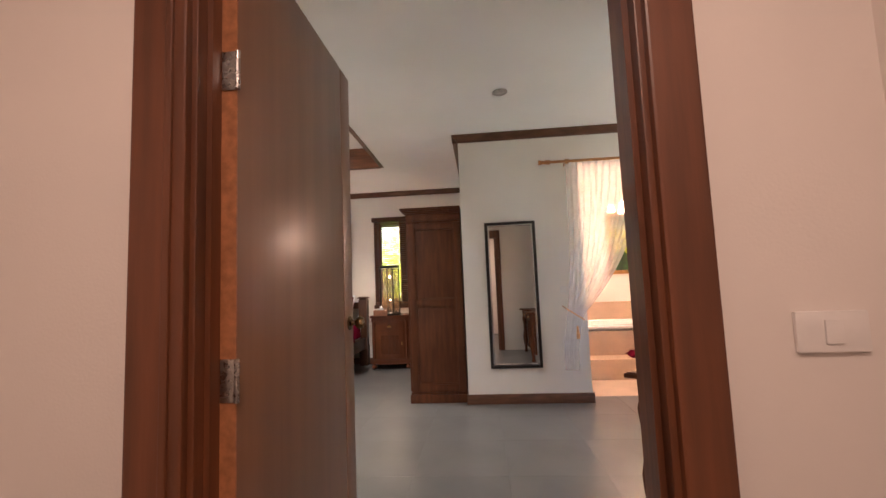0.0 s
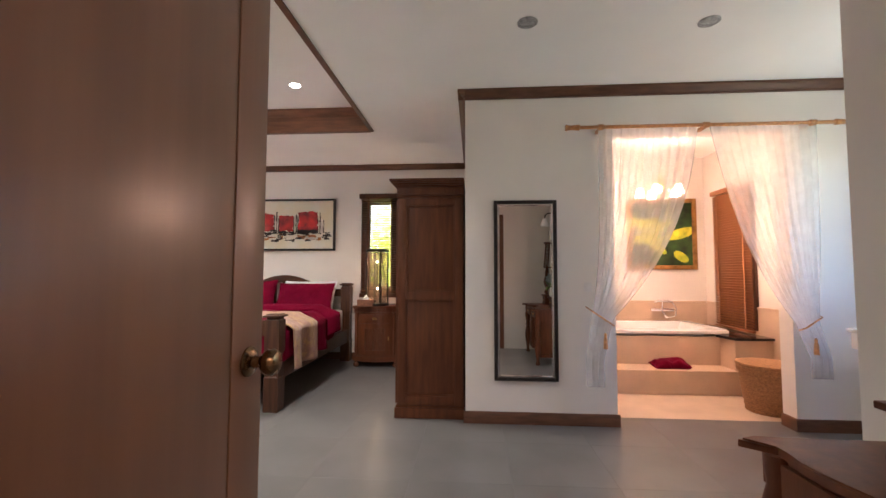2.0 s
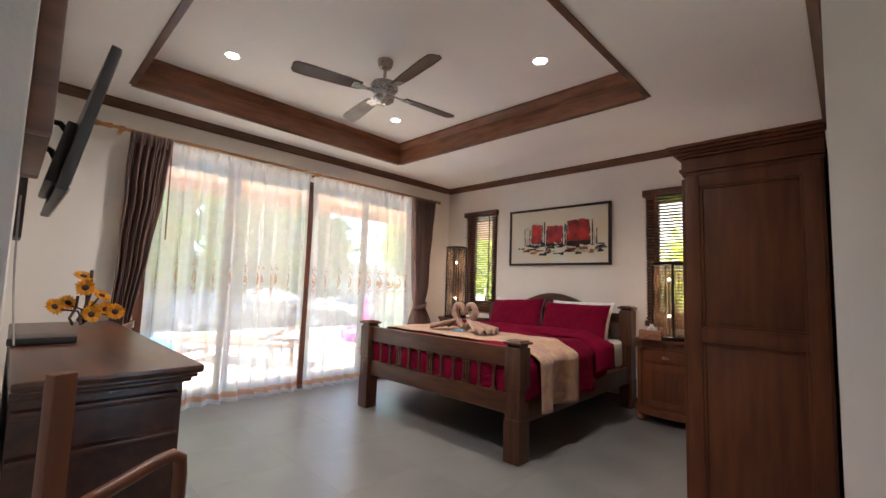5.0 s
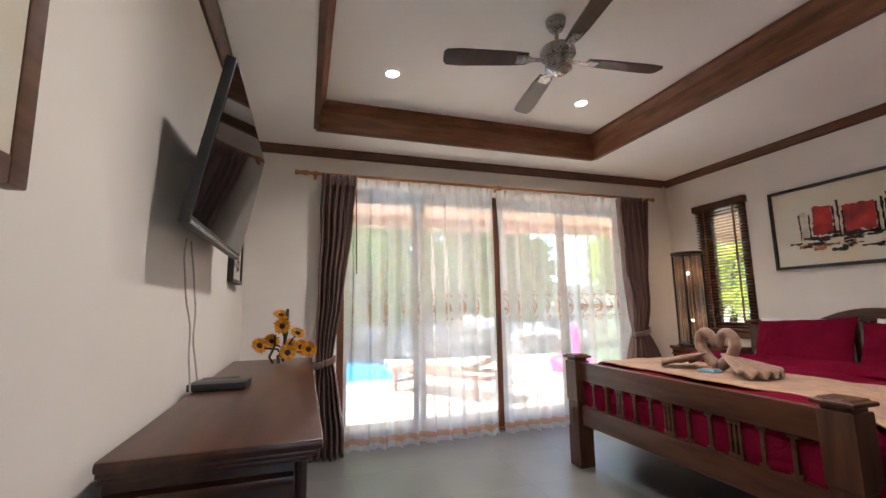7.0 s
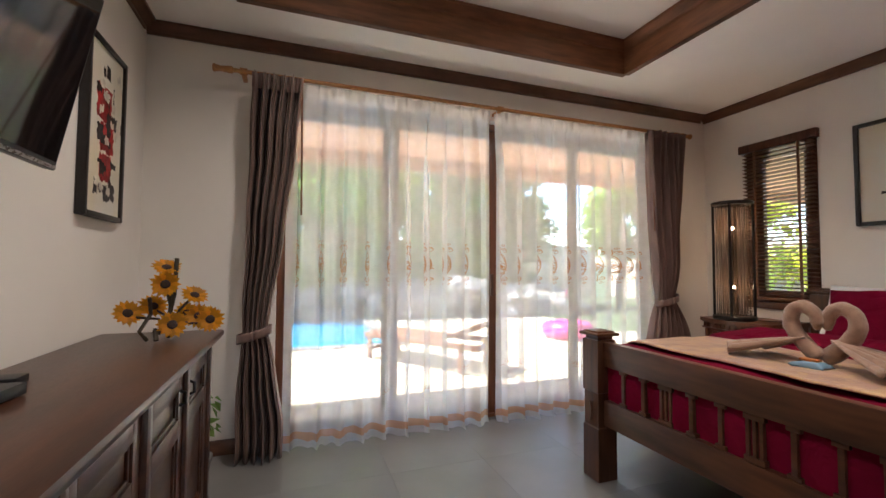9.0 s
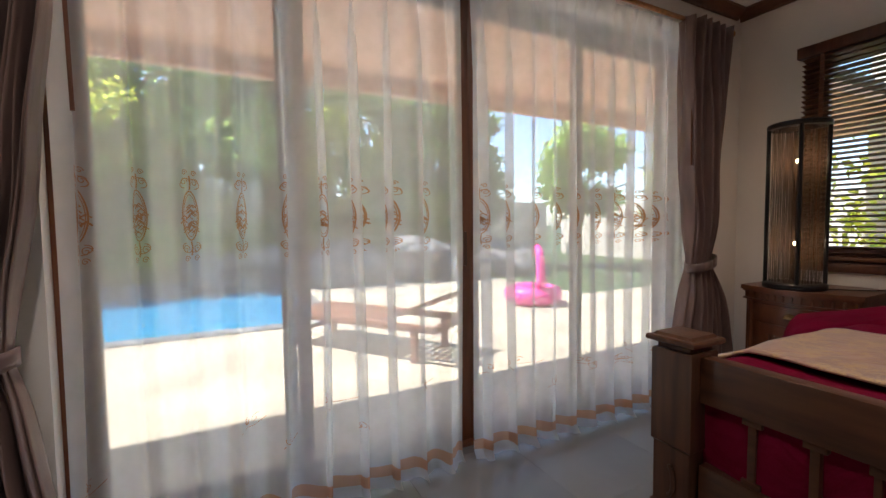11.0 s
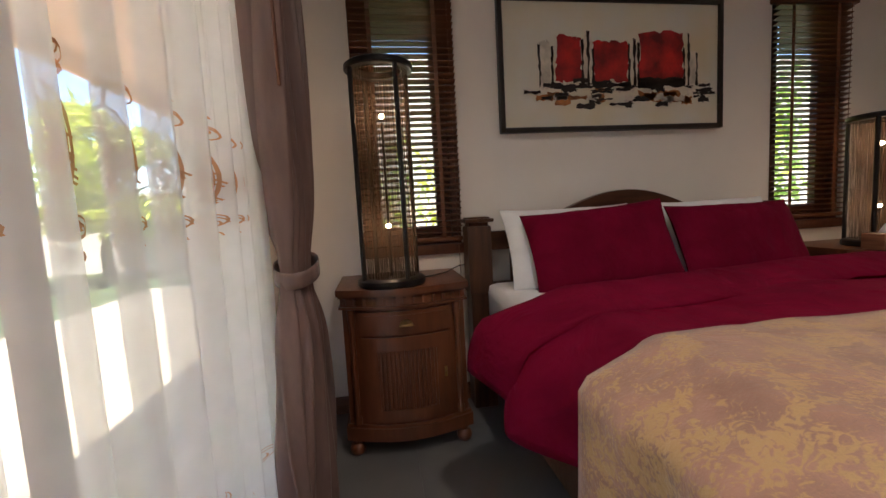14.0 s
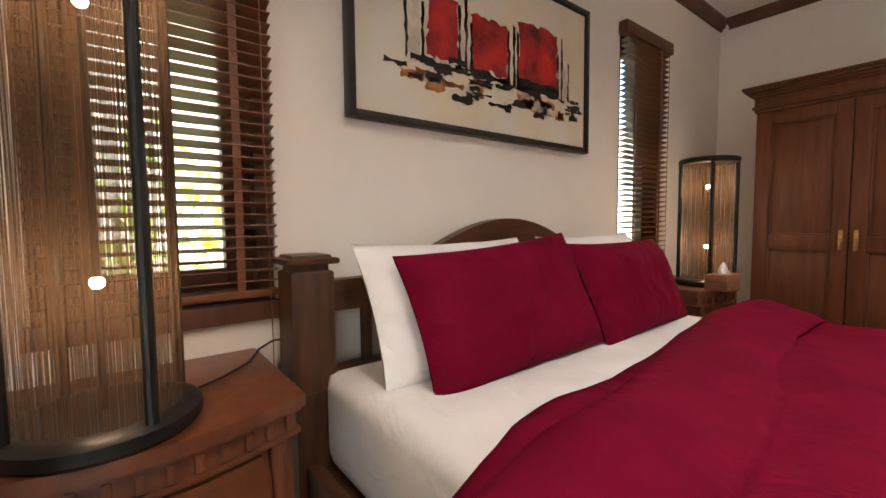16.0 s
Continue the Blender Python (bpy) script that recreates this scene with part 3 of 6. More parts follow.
def window(i, a, b):
    mid, w = (a + b) / 2, b - a
    wn = thing("window_%d" % i, "narrow dark-framed window with clear glass", "window", (mid, N, WZ0), kind="structure")
    h = WZ1 - WZ0
    f = bmesh.new()
    bx(f, -w / 2, -w / 2 + 0.05, 0.02, 0.14, 0, h, 0.003)
    bx(f, w / 2 - 0.05, w / 2, 0.02, 0.14, 0, h, 0.003)
    bx(f, -w / 2 + 0.05, w / 2 - 0.05, 0.02, 0.14, 0, 0.06, 0.003)
    bx(f, -w / 2 + 0.05, w / 2 - 0.05, 0.02, 0.14, h - 0.05, h, 0.003)
    part("window_frame", f, M_winw, wn)
    sash = bmesh.new()
    bx(sash, w / 2 - 0.13, w / 2 - 0.052, 0.06, 0.11, 0.062, h - 0.052, 0.003)
    bx(sash, -w / 2 + 0.052, -w / 2 + 0.11, 0.06, 0.11, 0.062, h - 0.052, 0.003)
    bx(sash, -w / 2 + 0.11, w / 2 - 0.13, 0.06, 0.11, 0.062, 0.13, 0.003)
    bx(sash, -w / 2 + 0.11, w / 2 - 0.13, 0.06, 0.11, h - 0.12, h - 0.052, 0.003)
    part("sash", sash, M_winw, wn)
    g = part("pane", B(-w / 2 + 0.105, w / 2 - 0.125, 0.083, 0.087, 0.125, h - 0.115), M_glass, wn)
    g.visible_shadow = False
    part("window_sill", B(-w / 2 - 0.015, w / 2 + 0.015, -0.028, 0.018, -0.03, 0.028, 0.004), M_winw, wn)
    bl = thing("venetian_blind", "dark wooden venetian blind with open slats", "blind", (mid, N - 0.024, WZ0), group="bedroom blinds")
    part("valance", B(-w / 2 - 0.022, w / 2 + 0.022, -0.035, 0.020, h - 0.06, h + 0.012, 0.004), M_winw, bl)
    part("bottom_rail", B(-w / 2 + 0.005, w / 2 - 0.005, -0.018, 0.018, 0.045, 0.068, 0.004), M_slat, bl)
    slatted(bl, w - 0.012, 0.075, h - 0.062, 0.033, 0.050, M_slat, tilt=-12.0)
    for x in (-w / 2 + 0.11, w / 2 - 0.11):
        part("ladder_tape", B(x - 0.011, x + 0.011, -0.021, -0.0195, 0.068, h - 0.06), M_slat, bl)
    cord = bmesh.new()
    tube(cord, [(w / 2 - 0.04, -0.038, h - 0.06), (w / 2 - 0.038, -0.034, 0.4), (w / 2 - 0.03, -0.032, -0.10), (w / 2 - 0.028, -0.02, -0.28)], 0.0018, 5)
    part("cord", cord, M_slat, bl)


window(1, *WIN[0])
window(2, *WIN[1])

# assumed window over the washbasin, never in view, added to brighten the alcove
wa = thing("window_4", "assumed dark-framed window over the washbasin, out of view", "window", (EX + 0.09, (AY0 + AY1) / 2, AZ0), kind="structure")
f = bmesh.new()
aw, ah = (AY1 - AY0) / 2, AZ1 - AZ0
for y0, y1, z0, z1 in ((-aw, -aw + 0.05, 0, ah), (aw - 0.05, aw, 0, ah), (-aw + 0.05, aw - 0.05, 0, 0.05), (-aw + 0.05, aw - 0.05, ah - 0.05, ah), (-0.025, 0.025, 0.05, ah - 0.05)):
    bx(f, -0.03, 0.03, y0, y1, z0, z1, 0.003)
part("window_frame", f, M_winw, wa)
for y0, y1 in ((-aw + 0.05, -0.025), (0.025, aw - 0.05)):
    part("pane", B(-0.003, 0.003, y0, y1, 0.05, ah - 0.05), M_glass, wa).visible_shadow = False

# sliding doors to the terrace
sl = thing("sliding_door", "wide glazed sliding door in brown wooden frames", "door", (W - 0.13, 4.28, 0.0), kind="structure")
f = bmesh.new()
hy0, hy1 = DY0 - 4.28, DY1 - 4.28
bx(f, -0.06, 0.06, hy0, hy0 + 0.05, 0.0, DZ, 0.003)
bx(f, -0.06, 0.06, hy1 - 0.05, hy1, 0.0, DZ, 0.003)
bx(f, -0.06, 0.06, hy0 + 0.05, hy1 - 0.05, DZ - 0.05, DZ, 0.003)
bx(f, -0.06, 0.06, hy0 + 0.05, hy1 - 0.05, -0.02, 0.018, 0.003)
part("outer_frame", f, M_jamb, sl)
for y0, y1, ox in ((hy0 + 0.05, -0.885, -0.03), (-0.885, 0.005, 0.012), (0.005, 0.81, 0.012), (0.81, hy1 - 0.05, -0.03)):
    f = bmesh.new()
    wid = 0.058
    bx(f, ox - 0.018, ox + 0.018, y0, y0 + wid, 0.018, DZ - 0.05, 0.003)
    bx(f, ox - 0.018, ox + 0.018, y1 - wid, y1, 0.018, DZ - 0.05, 0.003)
    bx(f, ox - 0.018, ox + 0.018, y0 + wid, y1 - wid, DZ - 0.12, DZ - 0.05, 0.003)
    bx(f, ox - 0.018, ox + 0.018, y0 + wid, y1 - wid, 0.018, 0.10, 0.003)
    sashp = part("door_sash", f, M_jamb, sl)
    g = part("pane", B(ox - 0.002, ox + 0.002, y0 + wid, y1 - wid, 0.10, DZ - 0.12), M_glass, sashp)
    g.visible_shadow = False
part("door_handle", B(0.030, 0.052, -0.045, -0.020, 0.98, 1.16, 0.006), M_winw, sl, "dark pull handle")


# ---- curtains at the sliding door ----
def curtain_rod(name, label, at, length, along_y):
    r = thing(name, label, "curtain rod", at, 90 if along_y else 0)
    part("pole", rod_between(bmesh.new(), (-length / 2, 0, 0), (length / 2, 0, 0), 0.014, seg=16), M_oak, r)
    for s in (-1, 1):
        fb = lathe(bmesh.new(), [(0.014, 0.0), (0.024, 0.008), (0.022, 0.030), (0.017, 0.070), (0.022, 0.100), (0.026, 0.110), (0.022, 0.118)], seg=16)
        for v in fb.verts:
            v.co = Vector((s * (length / 2 + v.co.z), v.co.x, v.co.y))
        part("finial", fb, M_oak, r)
    return r


def bracket(r, x, back):
    b = B(x - 0.014, x + 0.014, min(0, back), max(0, back), -0.022, 0.004, 0.004)
    rod_between(b, (x - 0.022, 0, 0), (x + 0.022, 0, 0), 0.022, seg=14)
    part("bracket", b, M_oak, r)


rod_w = curtain_rod("curtain_rod", "honey-coloured wooden curtain pole above the sliding door", (-4.215, 4.22, 2.478), 3.84, True)
for x in (-1.86, 0.0, 1.86):
    bracket(rod_w, x, 0.125)


def sheer_x(y, z, seed, amp):
    k = 2.44 - z
    a = amp * (0.35 + 0.65 * min(1, k / 0.5))
    ph = 0.9 * math.sin(y * 3.1 + seed) + 0.25 * math.sin(z * 1.4 + seed * 2 + y * 2)
    return -4.262 + a * (math.sin(y * math.tau / 0.155 + ph) + 0.35 * math.sin(y * math.tau / 0.071 + 1.7 * ph + seed))


def sheer_y(y, z, seed):
    """Folds lean over one another, so that the cloth lies double along their sides."""
    ph = 0.9 * math.sin(y * 3.1 + seed) + 0.25 * math.sin(z * 1.4 + seed * 2 + y * 2)
    full = min(1, max(0.0, (2.44 - z) / 0.5))
    return y + 0.050 * full * math.sin(y * math.tau / 0.155 + ph + 0.9) * (0.55 + 0.45 * math.sin(y * 5.3 + seed)) + 0.006 * math.sin(z * 2 + y * 9)


SHEER_TOP, SHEER_BOT = 2.452, 0.012


def sheer(y0, y1, seed, amp, label):
    cur = thing("sheer_curtain", label, "curtain", (0, 0, 0), group="sheers at the sliding door")
    n = int((y1 - y0) * 130)

    def at(u, v):
        y = y0 + u * (y1 - y0)
        z = SHEER_TOP + v * (0.105 - SHEER_TOP)
        return (sheer_x(y, z, seed, amp), sheer_y(y, z, seed), z)
    part("voile", grid_sheet(bmesh.new(), at, n, 18), M_sheer, cur, smooth=180)
    hem = bmesh.new()

    def low(u, v):
        y = y0 + u * (y1 - y0)
        z0 = 0.105
        z1 = 0.040 + 0.016 * abs(math.sin(y * math.pi / 0.062))
        z = z0 + v * (z1 - z0)
        return (sheer_x(y, z, seed, amp) + 0.003, sheer_y(y, z, seed), z)
    part("hem_border", grid_sheet(hem, low, n, 3), M_hem, cur, "copper-coloured lace border", smooth=180)

    def edging(u, v):
        y = y0 + u * (y1 - y0)
        z = 0.105 + v * (SHEER_BOT - 0.006 - 0.105)
        flare = max(0.0, v - 0.45) ** 1.5 * (0.065 + 0.016 * math.sin(y * math.tau / 0.083 + seed) + 0.014 * math.sin(y * 31))
        return (sheer_x(y, z, seed, amp) + flare, sheer_y(y, z, seed), max(0.006, z + 0.012 * abs(math.sin(y * math.pi / 0.062)) * v))
    part("lace_edging", grid_sheet(bmesh.new(), edging, n, 5), M_sheer, cur, "white scalloped lace edging trailing on the floor", smooth=180)
    band = bmesh.new()

    def header(u, v):
        y = y0 + u * (y1 - y0)
        z = SHEER_TOP + 0.02 - v * 0.095
        pinch = max(0.0, math.cos(y * math.tau / 0.105)) ** 6
        return (sheer_x(y, z, seed, amp) + 0.004 + 0.022 * pinch * math.sin(math.pi * min(1, 0.25 + v)), y, z)
    part("heading_tape", grid_sheet(band, header, n, 4), M_sheer, cur, smooth=180)
    return cur


def embroider(cur, y0, y1, seed, amp, rnd):
    """Medallions and sprays stitched on the cloth, following its folds."""
    def on(y, z, off=0.007):
        return (sheer_x(y, z, seed, amp) + off, sheer_y(y, z, seed), z)

    def stroke(bm, pts, w):
        prev = None
        for i, (y, z) in enumerate(pts):
            a, b = pts[max(0, i - 1)], pts[min(len(pts) - 1, i + 1)]
            d = Vector((b[0] - a[0], b[1] - a[1]))
            d = d.normalized() if d.length else Vector((1, 0))
            nx, nz = -d.y * w / 2, d.x * w / 2
            cur_v = (bm.verts.new(on(y + nx, z + nz)), bm.verts.new(on(y - nx, z - nz)))
            if prev:
                bm.faces.new((prev[0], prev[1], cur_v[1], cur_v[0]))
            prev = cur_v
    y = y0 + 0.09
    while y < y1 - 0.05:
        zc = 1.238
        b = bmesh.new()
        ring = [(y + 0.027 * math.sin(t), zc + 0.080 * math.cos(t) * (1 + 0.08 * math.cos(2 * t))) for t in [k * math.tau / 22 for k in range(23)]]
        stroke(b, ring, 0.0045)
        stroke(b, [(y + (p - y) * 0.82, zc + (q - zc) * 0.86) for p, q in ring], 0.0025)
        for k in range(22):
            t = rnd.uniform(0, math.tau)
            r = rnd.uniform(0.1, 1.0)
            cy, cz = y + 0.024 * r * math.sin(t), zc - 0.015 + 0.055 * r * math.cos(t)
            stroke(b, [(cy - 0.012, cz - 0.006), (cy, cz + 0.006), (cy + 0.012, cz - 0.004)], 0.0045)
        for q in (1, -1):
            for dz, r0 in ((0.118, 0.012), (-0.118, 0.013), (0.150, 0.009), (-0.152, 0.010)):
                cy, cz = y + q * (0.006 + r0), zc + dz
                stroke(b, [(cy + r0 * (1 - k / 17) * math.cos(k * 0.62 * q), cz + r0 * 1.25 * (1 - k / 17) * math.sin(k * 0.62)) for k in range(15)], 0.0028)
        for s in (1, -1):
            for q in (1, -1):
                curl = [(y + q * (0.016 + 0.022 * math.sin(t)) * (1 - t / 9), zc + s * (0.096 + 0.024 * (1 - math.cos(t)) * 0.7)) for t in [k * 0.42 for k in range(11)]]
                stroke(b, curl, 0.003)
            stroke(b, [(y, zc + s * 0.09), (y + 0.003, zc + s * 0.115), (y, zc + s * 0.140)], 0.005)
        tagged(part("embroidered_medallion", b, M_embro, cur, smooth=180), "copper embroidered medallion", kind="stuff")
        if rnd.random() < 0.75:
            b = bmesh.new()
            zz = rnd.uniform(0.30, 0.46)
            yy = y + rnd.uniform(-0.05, 0.05)
            for k in range(4):
                a = rnd.uniform(0.4, 2.7)
                r0 = rnd.uniform(0.014, 0.024)
                cy, cz = yy + 0.036 * math.cos(a), zz + 0.030 * math.sin(a)
                stroke(b, [(cy + r0 * (1 - q / 15) * math.cos(a + 0.5 * q), cz + r0 * (1 - q / 15) * math.sin(a + 0.5 * q)) for q in range(13)], 0.0022)
            stroke(b, [(yy - 0.05, zz - 0.012), (yy - 0.02, zz + 0.004), (yy + 0.02, zz - 0.004), (yy + 0.055, zz + 0.010)], 0.0022)
            tagged(part("embroidered_spray", b, M_embro, cur, smooth=180), "copper embroidered spray", kind="stuff")
        y += rnd.uniform(0.135, 0.175)


rnd = random.Random(5)
for (y0, y1, seed, amp, lab) in ((2.62, 4.150, 1.3, 0.036, "white sheer curtain with copper embroidered medallions and hem"), (4.195, 5.90, 4.1, 0.030, "white sheer curtain with copper embroidered medallions, drawn beside a taupe drape")):
    c = sheer(y0, y1, seed, amp, lab)
    embroider(c, y0, y1, seed, amp, rnd)


def drape(at_y, top0, top1, tie0, tie1, tz, bot0, bot1, wand, label):
    d = thing("drape", label, "curtain", (0, 0, 0), group="taupe drapes")

    def edges(z):
        if z >= tz:
            t = (2.45 - z) / (2.45 - tz)
            e = t ** 1.35
            return top0 + (tie0 - top0) * e, top1 + (tie1 - top1) * e
        t = (tz - z) / tz
        e = min(1.0, t * 1.5) ** 0.75
        return tie0 + (bot0 - tie0) * e, tie1 + (bot1 - tie1) * e

    def at(u, v):
        z = 2.45 + v * (0.012 - 2.45)
        a, b = edges(z)
        pinch = 1 - 0.55 * math.exp(-((z - tz) / 0.16) ** 2)
        x = -4.160 + 0.058 * pinch * (math.sin(u * math.tau * 5.5 + 0.7 * math.sin(z * 1.7)) + 0.40 * math.sin(u * math.tau * 12.3 + z) + 0.25 * math.sin(u * math.tau * 19.1 - 2 * z)) - 0.02 + 0.03 * math.sin(u * math.pi) * (1.6 - pinch)
        return (x, a + u * (b - a) + 0.004 * math.sin(z * 11), z)
    solid(part("cloth", grid_sheet(bmesh.new(), at, 160, 40), M_drape, d, smooth=180), 0.003)
    a, b = edges(2.45)
    part("pleat_heading", grid_sheet(bmesh.new(), lambda u, v: (-4.158 + 0.010 * math.sin(u * math.tau * 7), a + u * (b - a), 2.462 - v * 0.10), 56, 2), M_drape, d, smooth=180)
    # tieback band round the waist of the drape
    ym, hw = (tie0 + tie1) / 2, abs(tie1 - tie0) / 2 + 0.018
    band = bmesh.new()
    grid_sheet(band, lambda u, v: (-4.160 + 0.078 * math.cos(u * math.tau), ym + (hw + 0.012) * math.sin(u * math.tau), tz - 0.028 + v * 0.056 + 0.03 * math.sin(u * math.tau)), 28, 3)
    solid(part("tieback", band, M_drape, d, smooth=180), 0.006)
    if wand is not None:
        part("wand", rod_between(bmesh.new(), (-4.135, wand, 2.44), (-4.135, wand + 0.01, 1.55), 0.006, seg=8), M_jamb, d, "thin brown draw rod")


drape(2.5, 2.415, 2.725, 2.395, 2.535, 0.79, 2.370, 2.640, 2.72, "taupe satin drape tied back, at the sunflower end of the door")
drape(6.0, 6.075, 5.665, 5.950, 5.780, 0.93, 6.15, 5.60, 5.70, "taupe satin drape tied back beside the bedside cabinet")


# ---- wardrobe ----
wr = thing("wardrobe", "dark teak wardrobe with panelled doors and cornice", "wardrobe", (-0.125, 5.24, 0.0))
L2 = 0.93
part("body", B(-0.285, 0.280, -L2, L2, 0.09, 1.88, 0.004), M_wood, wr)
plinth = B(-0.305, 0.285, -L2 - 0.02, L2 + 0.02, 0.0, 0.085, 0.004)
bx(plinth, -0.296, 0.285, -L2 - 0.012, L2 + 0.012, 0.086, 0.105, 0.006)
part("plinth", plinth, M_wood, wr)
for k, (o, z0, z1) in enumerate(((0.010, 1.862, 1.882), (0.022, 1.883, 1.900), (0.012, 1.901, 1.958), (0.026, 1.959, 1.972), (0.042, 1.973, 1.988), (0.058, 1.989, 2.004), (0.070, 2.005, 2.022))):
    part("cornice_moulding", B(-0.285 - o, 0.284, -L2 - o, L2 + o, z0, z1, 0.0025), M_wood, wr)


def framed_panel(bm, u0, u1, z0, z1, put, stile=0.07, mid=None):
    """A frame-and-panel face: put(u0, u1, z0, z1, out) adds a block standing out by that much."""
    put(u0, u0 + stile, z0, z1, 0.018)
    put(u1 - stile, u1, z0, z1, 0.018)
    put(u0 + stile, u1 - stile, z1 - stile, z1, 0.018)
    put(u0 + stile, u1 - stile, z0, z0 + stile * 1.2, 0.018)
    if mid:
        put(u0 + stile, u1 - stile, mid - stile * 0.6, mid + stile * 0.6, 0.018)
    e = 0.014
    for a, b in ([(z0 + stile * 1.2, mid - stile * 0.6), (mid + stile * 0.6, z1 - stile)] if mid else [(z0 + stile * 1.2, z1 - stile)]):
        put(u0 + stile, u0 + stile + e, a, b, 0.011)
        put(u1 - stile - e, u1 - stile, a, b, 0.011)
        put(u0 + stile + e, u1 - stile - e, b - e, b, 0.011)
        put(u0 + stile + e, u1 - stile - e, a, a + e, 0.011)
        put(u0 + stile + e, u1 - stile - e, a + e, b - e, 0.004)


framed_panel(None, -0.275, 0.268, 0.11, 1.858, lambda a, b, c, d, o: part("stile" if o > 0.015 else "panel_bead" if o > 0.01 else "panel", B(a, b, -L2 - o, -L2 - 0.0005, c, d, 0.002), M_wood, wr), 0.062, 1.02)
for k in range(4):
    dr = bmesh.new()
    a, b = -L2 + 0.01 + k * (2 * L2 - 0.02) / 4 + 0.003, -L2 + 0.01 + (k + 1) * (2 * L2 - 0.02) / 4 - 0.003
    framed_panel(dr, a, b, 0.115, 1.852, lambda p, q, c, d, o: bx(dr, -0.285 - o, -0.2855, p, q, c, d, 0.002), 0.072, 1.02)
    dd = part("door", dr, M_wood, wr)
    hy = b - 0.03 if k % 2 == 0 else a + 0.03
    hd = B(-0.318, -0.303, hy - 0.010, hy + 0.010, 0.98, 1.10, 0.004)
    rod_between(hd, (-0.318, hy, 1.045), (-0.335, hy, 1.04), 0.007, seg=10)
    tube(hd, [(-0.333, hy, 1.045), (-0.340, hy, 1.02), (-0.334, hy, 0.995)], 0.005, 8)
    part("handle", hd, M_brass, dd, "small brass drop handle")

# ---- wall mirror ----
mi = thing("wall_mirror", "tall wall mirror with a silver edge and slim black frame", "mirror", (0.662, PY, 1.082))
mw, mh = 0.256, 0.734
fm = bmesh.new()
for a in ((-mw, -mw + 0.028, -mh, mh), (mw - 0.028, mw, -mh, mh), (-mw + 0.028, mw - 0.028, mh - 0.028, mh), (-mw + 0.028, mw - 0.028, -mh, -mh + 0.028)):
    bx(fm, a[0], a[1], -0.030, -0.001, a[2], a[3], 0.004)
part("frame", fm, M_frame, mi)
bv = bmesh.new()
iw, ih = mw - 0.028, mh - 0.028
for a in ((-iw, -iw + 0.018, -ih, ih), (iw - 0.018, iw, -ih, ih), (-iw + 0.018, iw - 0.018, ih - 0.018, ih), (-iw + 0.018, iw - 0.018, -ih, -ih + 0.018)):
    bx(bv, a[0], a[1], -0.022, -0.006, a[2], a[3], 0.006)
part("silver_slip", bv, M_silver, mi, "silvered bevelled edge")
part("glass", B(-iw + 0.018, iw - 0.018, -0.016, -0.004, -ih + 0.018, ih - 0.018), M_mirror, mi)

# ---- bed ----
bed = thing("bed", "teak four-post bed frame with slatted footboard and arched headboard", "bed", (-2.41, 5.44, 0.0))
BX0, BX1, FY, HY = -0.965, 0.945, -1.105, 1.075


def bed_post(x, y, h, tall):
    p = bmesh.new()
    w, k = 0.065, 0.65 if tall else 0.50
    prof = [(w - 0.004, 0.0), (w, 0.004), (w, 0.298), (w - 0.006, 0.304), (w - 0.006, k - 0.004), (w, k + 0.002), (w, h - 0.056), (w - 0.004, h - 0.050), (w - 0.012, h - 0.048), (w - 0.012, h - 0.030), (w + 0.010, h - 0.028), (w + 0.014, h - 0.024), (w + 0.014, h - 0.014), (w + 0.010, h - 0.010), (w - 0.002, h - 0.009), (w - 0.008, h)]
    ring = [[p.verts.new((x + a * r, y + b * r, z)) for a, b in ((-1, -1), (1, -1), (1, 1), (-1, 1))] for r, z in prof]
    for lo, hi in zip(ring, ring[1:]):
        for q in range(4):
            p.faces.new((lo[q], lo[(q + 1) % 4], hi[(q + 1) % 4], hi[q]))
    p.faces.new(ring[0][::-1])
    p.faces.new(ring[-1])
    po = part("post", p, M_postw, bed)
    if not tall:
        c = bmesh.new()
        tube(c, [(x, y - w - 0.001, 0.34), (x + 0.012, y - w - 0.004, 0.36), (x + 0.016, y - w - 0.006, 0.39), (x + 0.012, y - w - 0.004, 0.42), (x, y - w - 0.001, 0.44)], 0.007, 8)
        part("carving", c, M_postw, po)


for x in (BX0 + 0.065, BX1 - 0.065):
    bed_post(x, FY + 0.065, 0.85, False)
    bed_post(x, HY, 1.07, True)
ix0, ix1 = BX0 + 0.13, BX1 - 0.13
part("top_rail", B(ix0, ix1, FY + 0.040, FY + 0.090, 0.652, 0.792, 0.006), M_bed, bed)
part("lower_rail", B(ix0, ix1, FY + 0.040, FY + 0.090, 0.318, 0.462, 0.006), M_bed, bed)
nb = 12
for k in range(1, nb):
    x = ix0 + (ix1 - ix0) * k / nb
    sp = bmesh.new()
    y0, y1 = FY + 0.050, FY + 0.080
    if k % 3 == 0:
        for dx in (-0.026, 0.0, 0.026):
            bx(sp, x + dx - 0.007, x + dx + 0.007, y0, y1, 0.4625, 0.6515, 0.002)
        bx(sp, x - 0.040, x + 0.040, y0 - 0.003, y1 + 0.003, 0.463, 0.486, 0.002)
        bx(sp, x - 0.040, x + 0.040, y0 - 0.003, y1 + 0.003, 0.628, 0.651, 0.002)
    else:
        bx(sp, x - 0.010, x + 0.010, y0, y1, 0.4625, 0.6515, 0.002)
        bx(sp, x - 0.024, x + 0.024, y0 - 0.003, y1 + 0.003, 0.463, 0.480, 0.002)
        bx(sp, x - 0.024, x + 0.024, y0 - 0.003, y1 + 0.003, 0.634, 0.651, 0.002)
    part("spindle", sp, M_bed, bed)
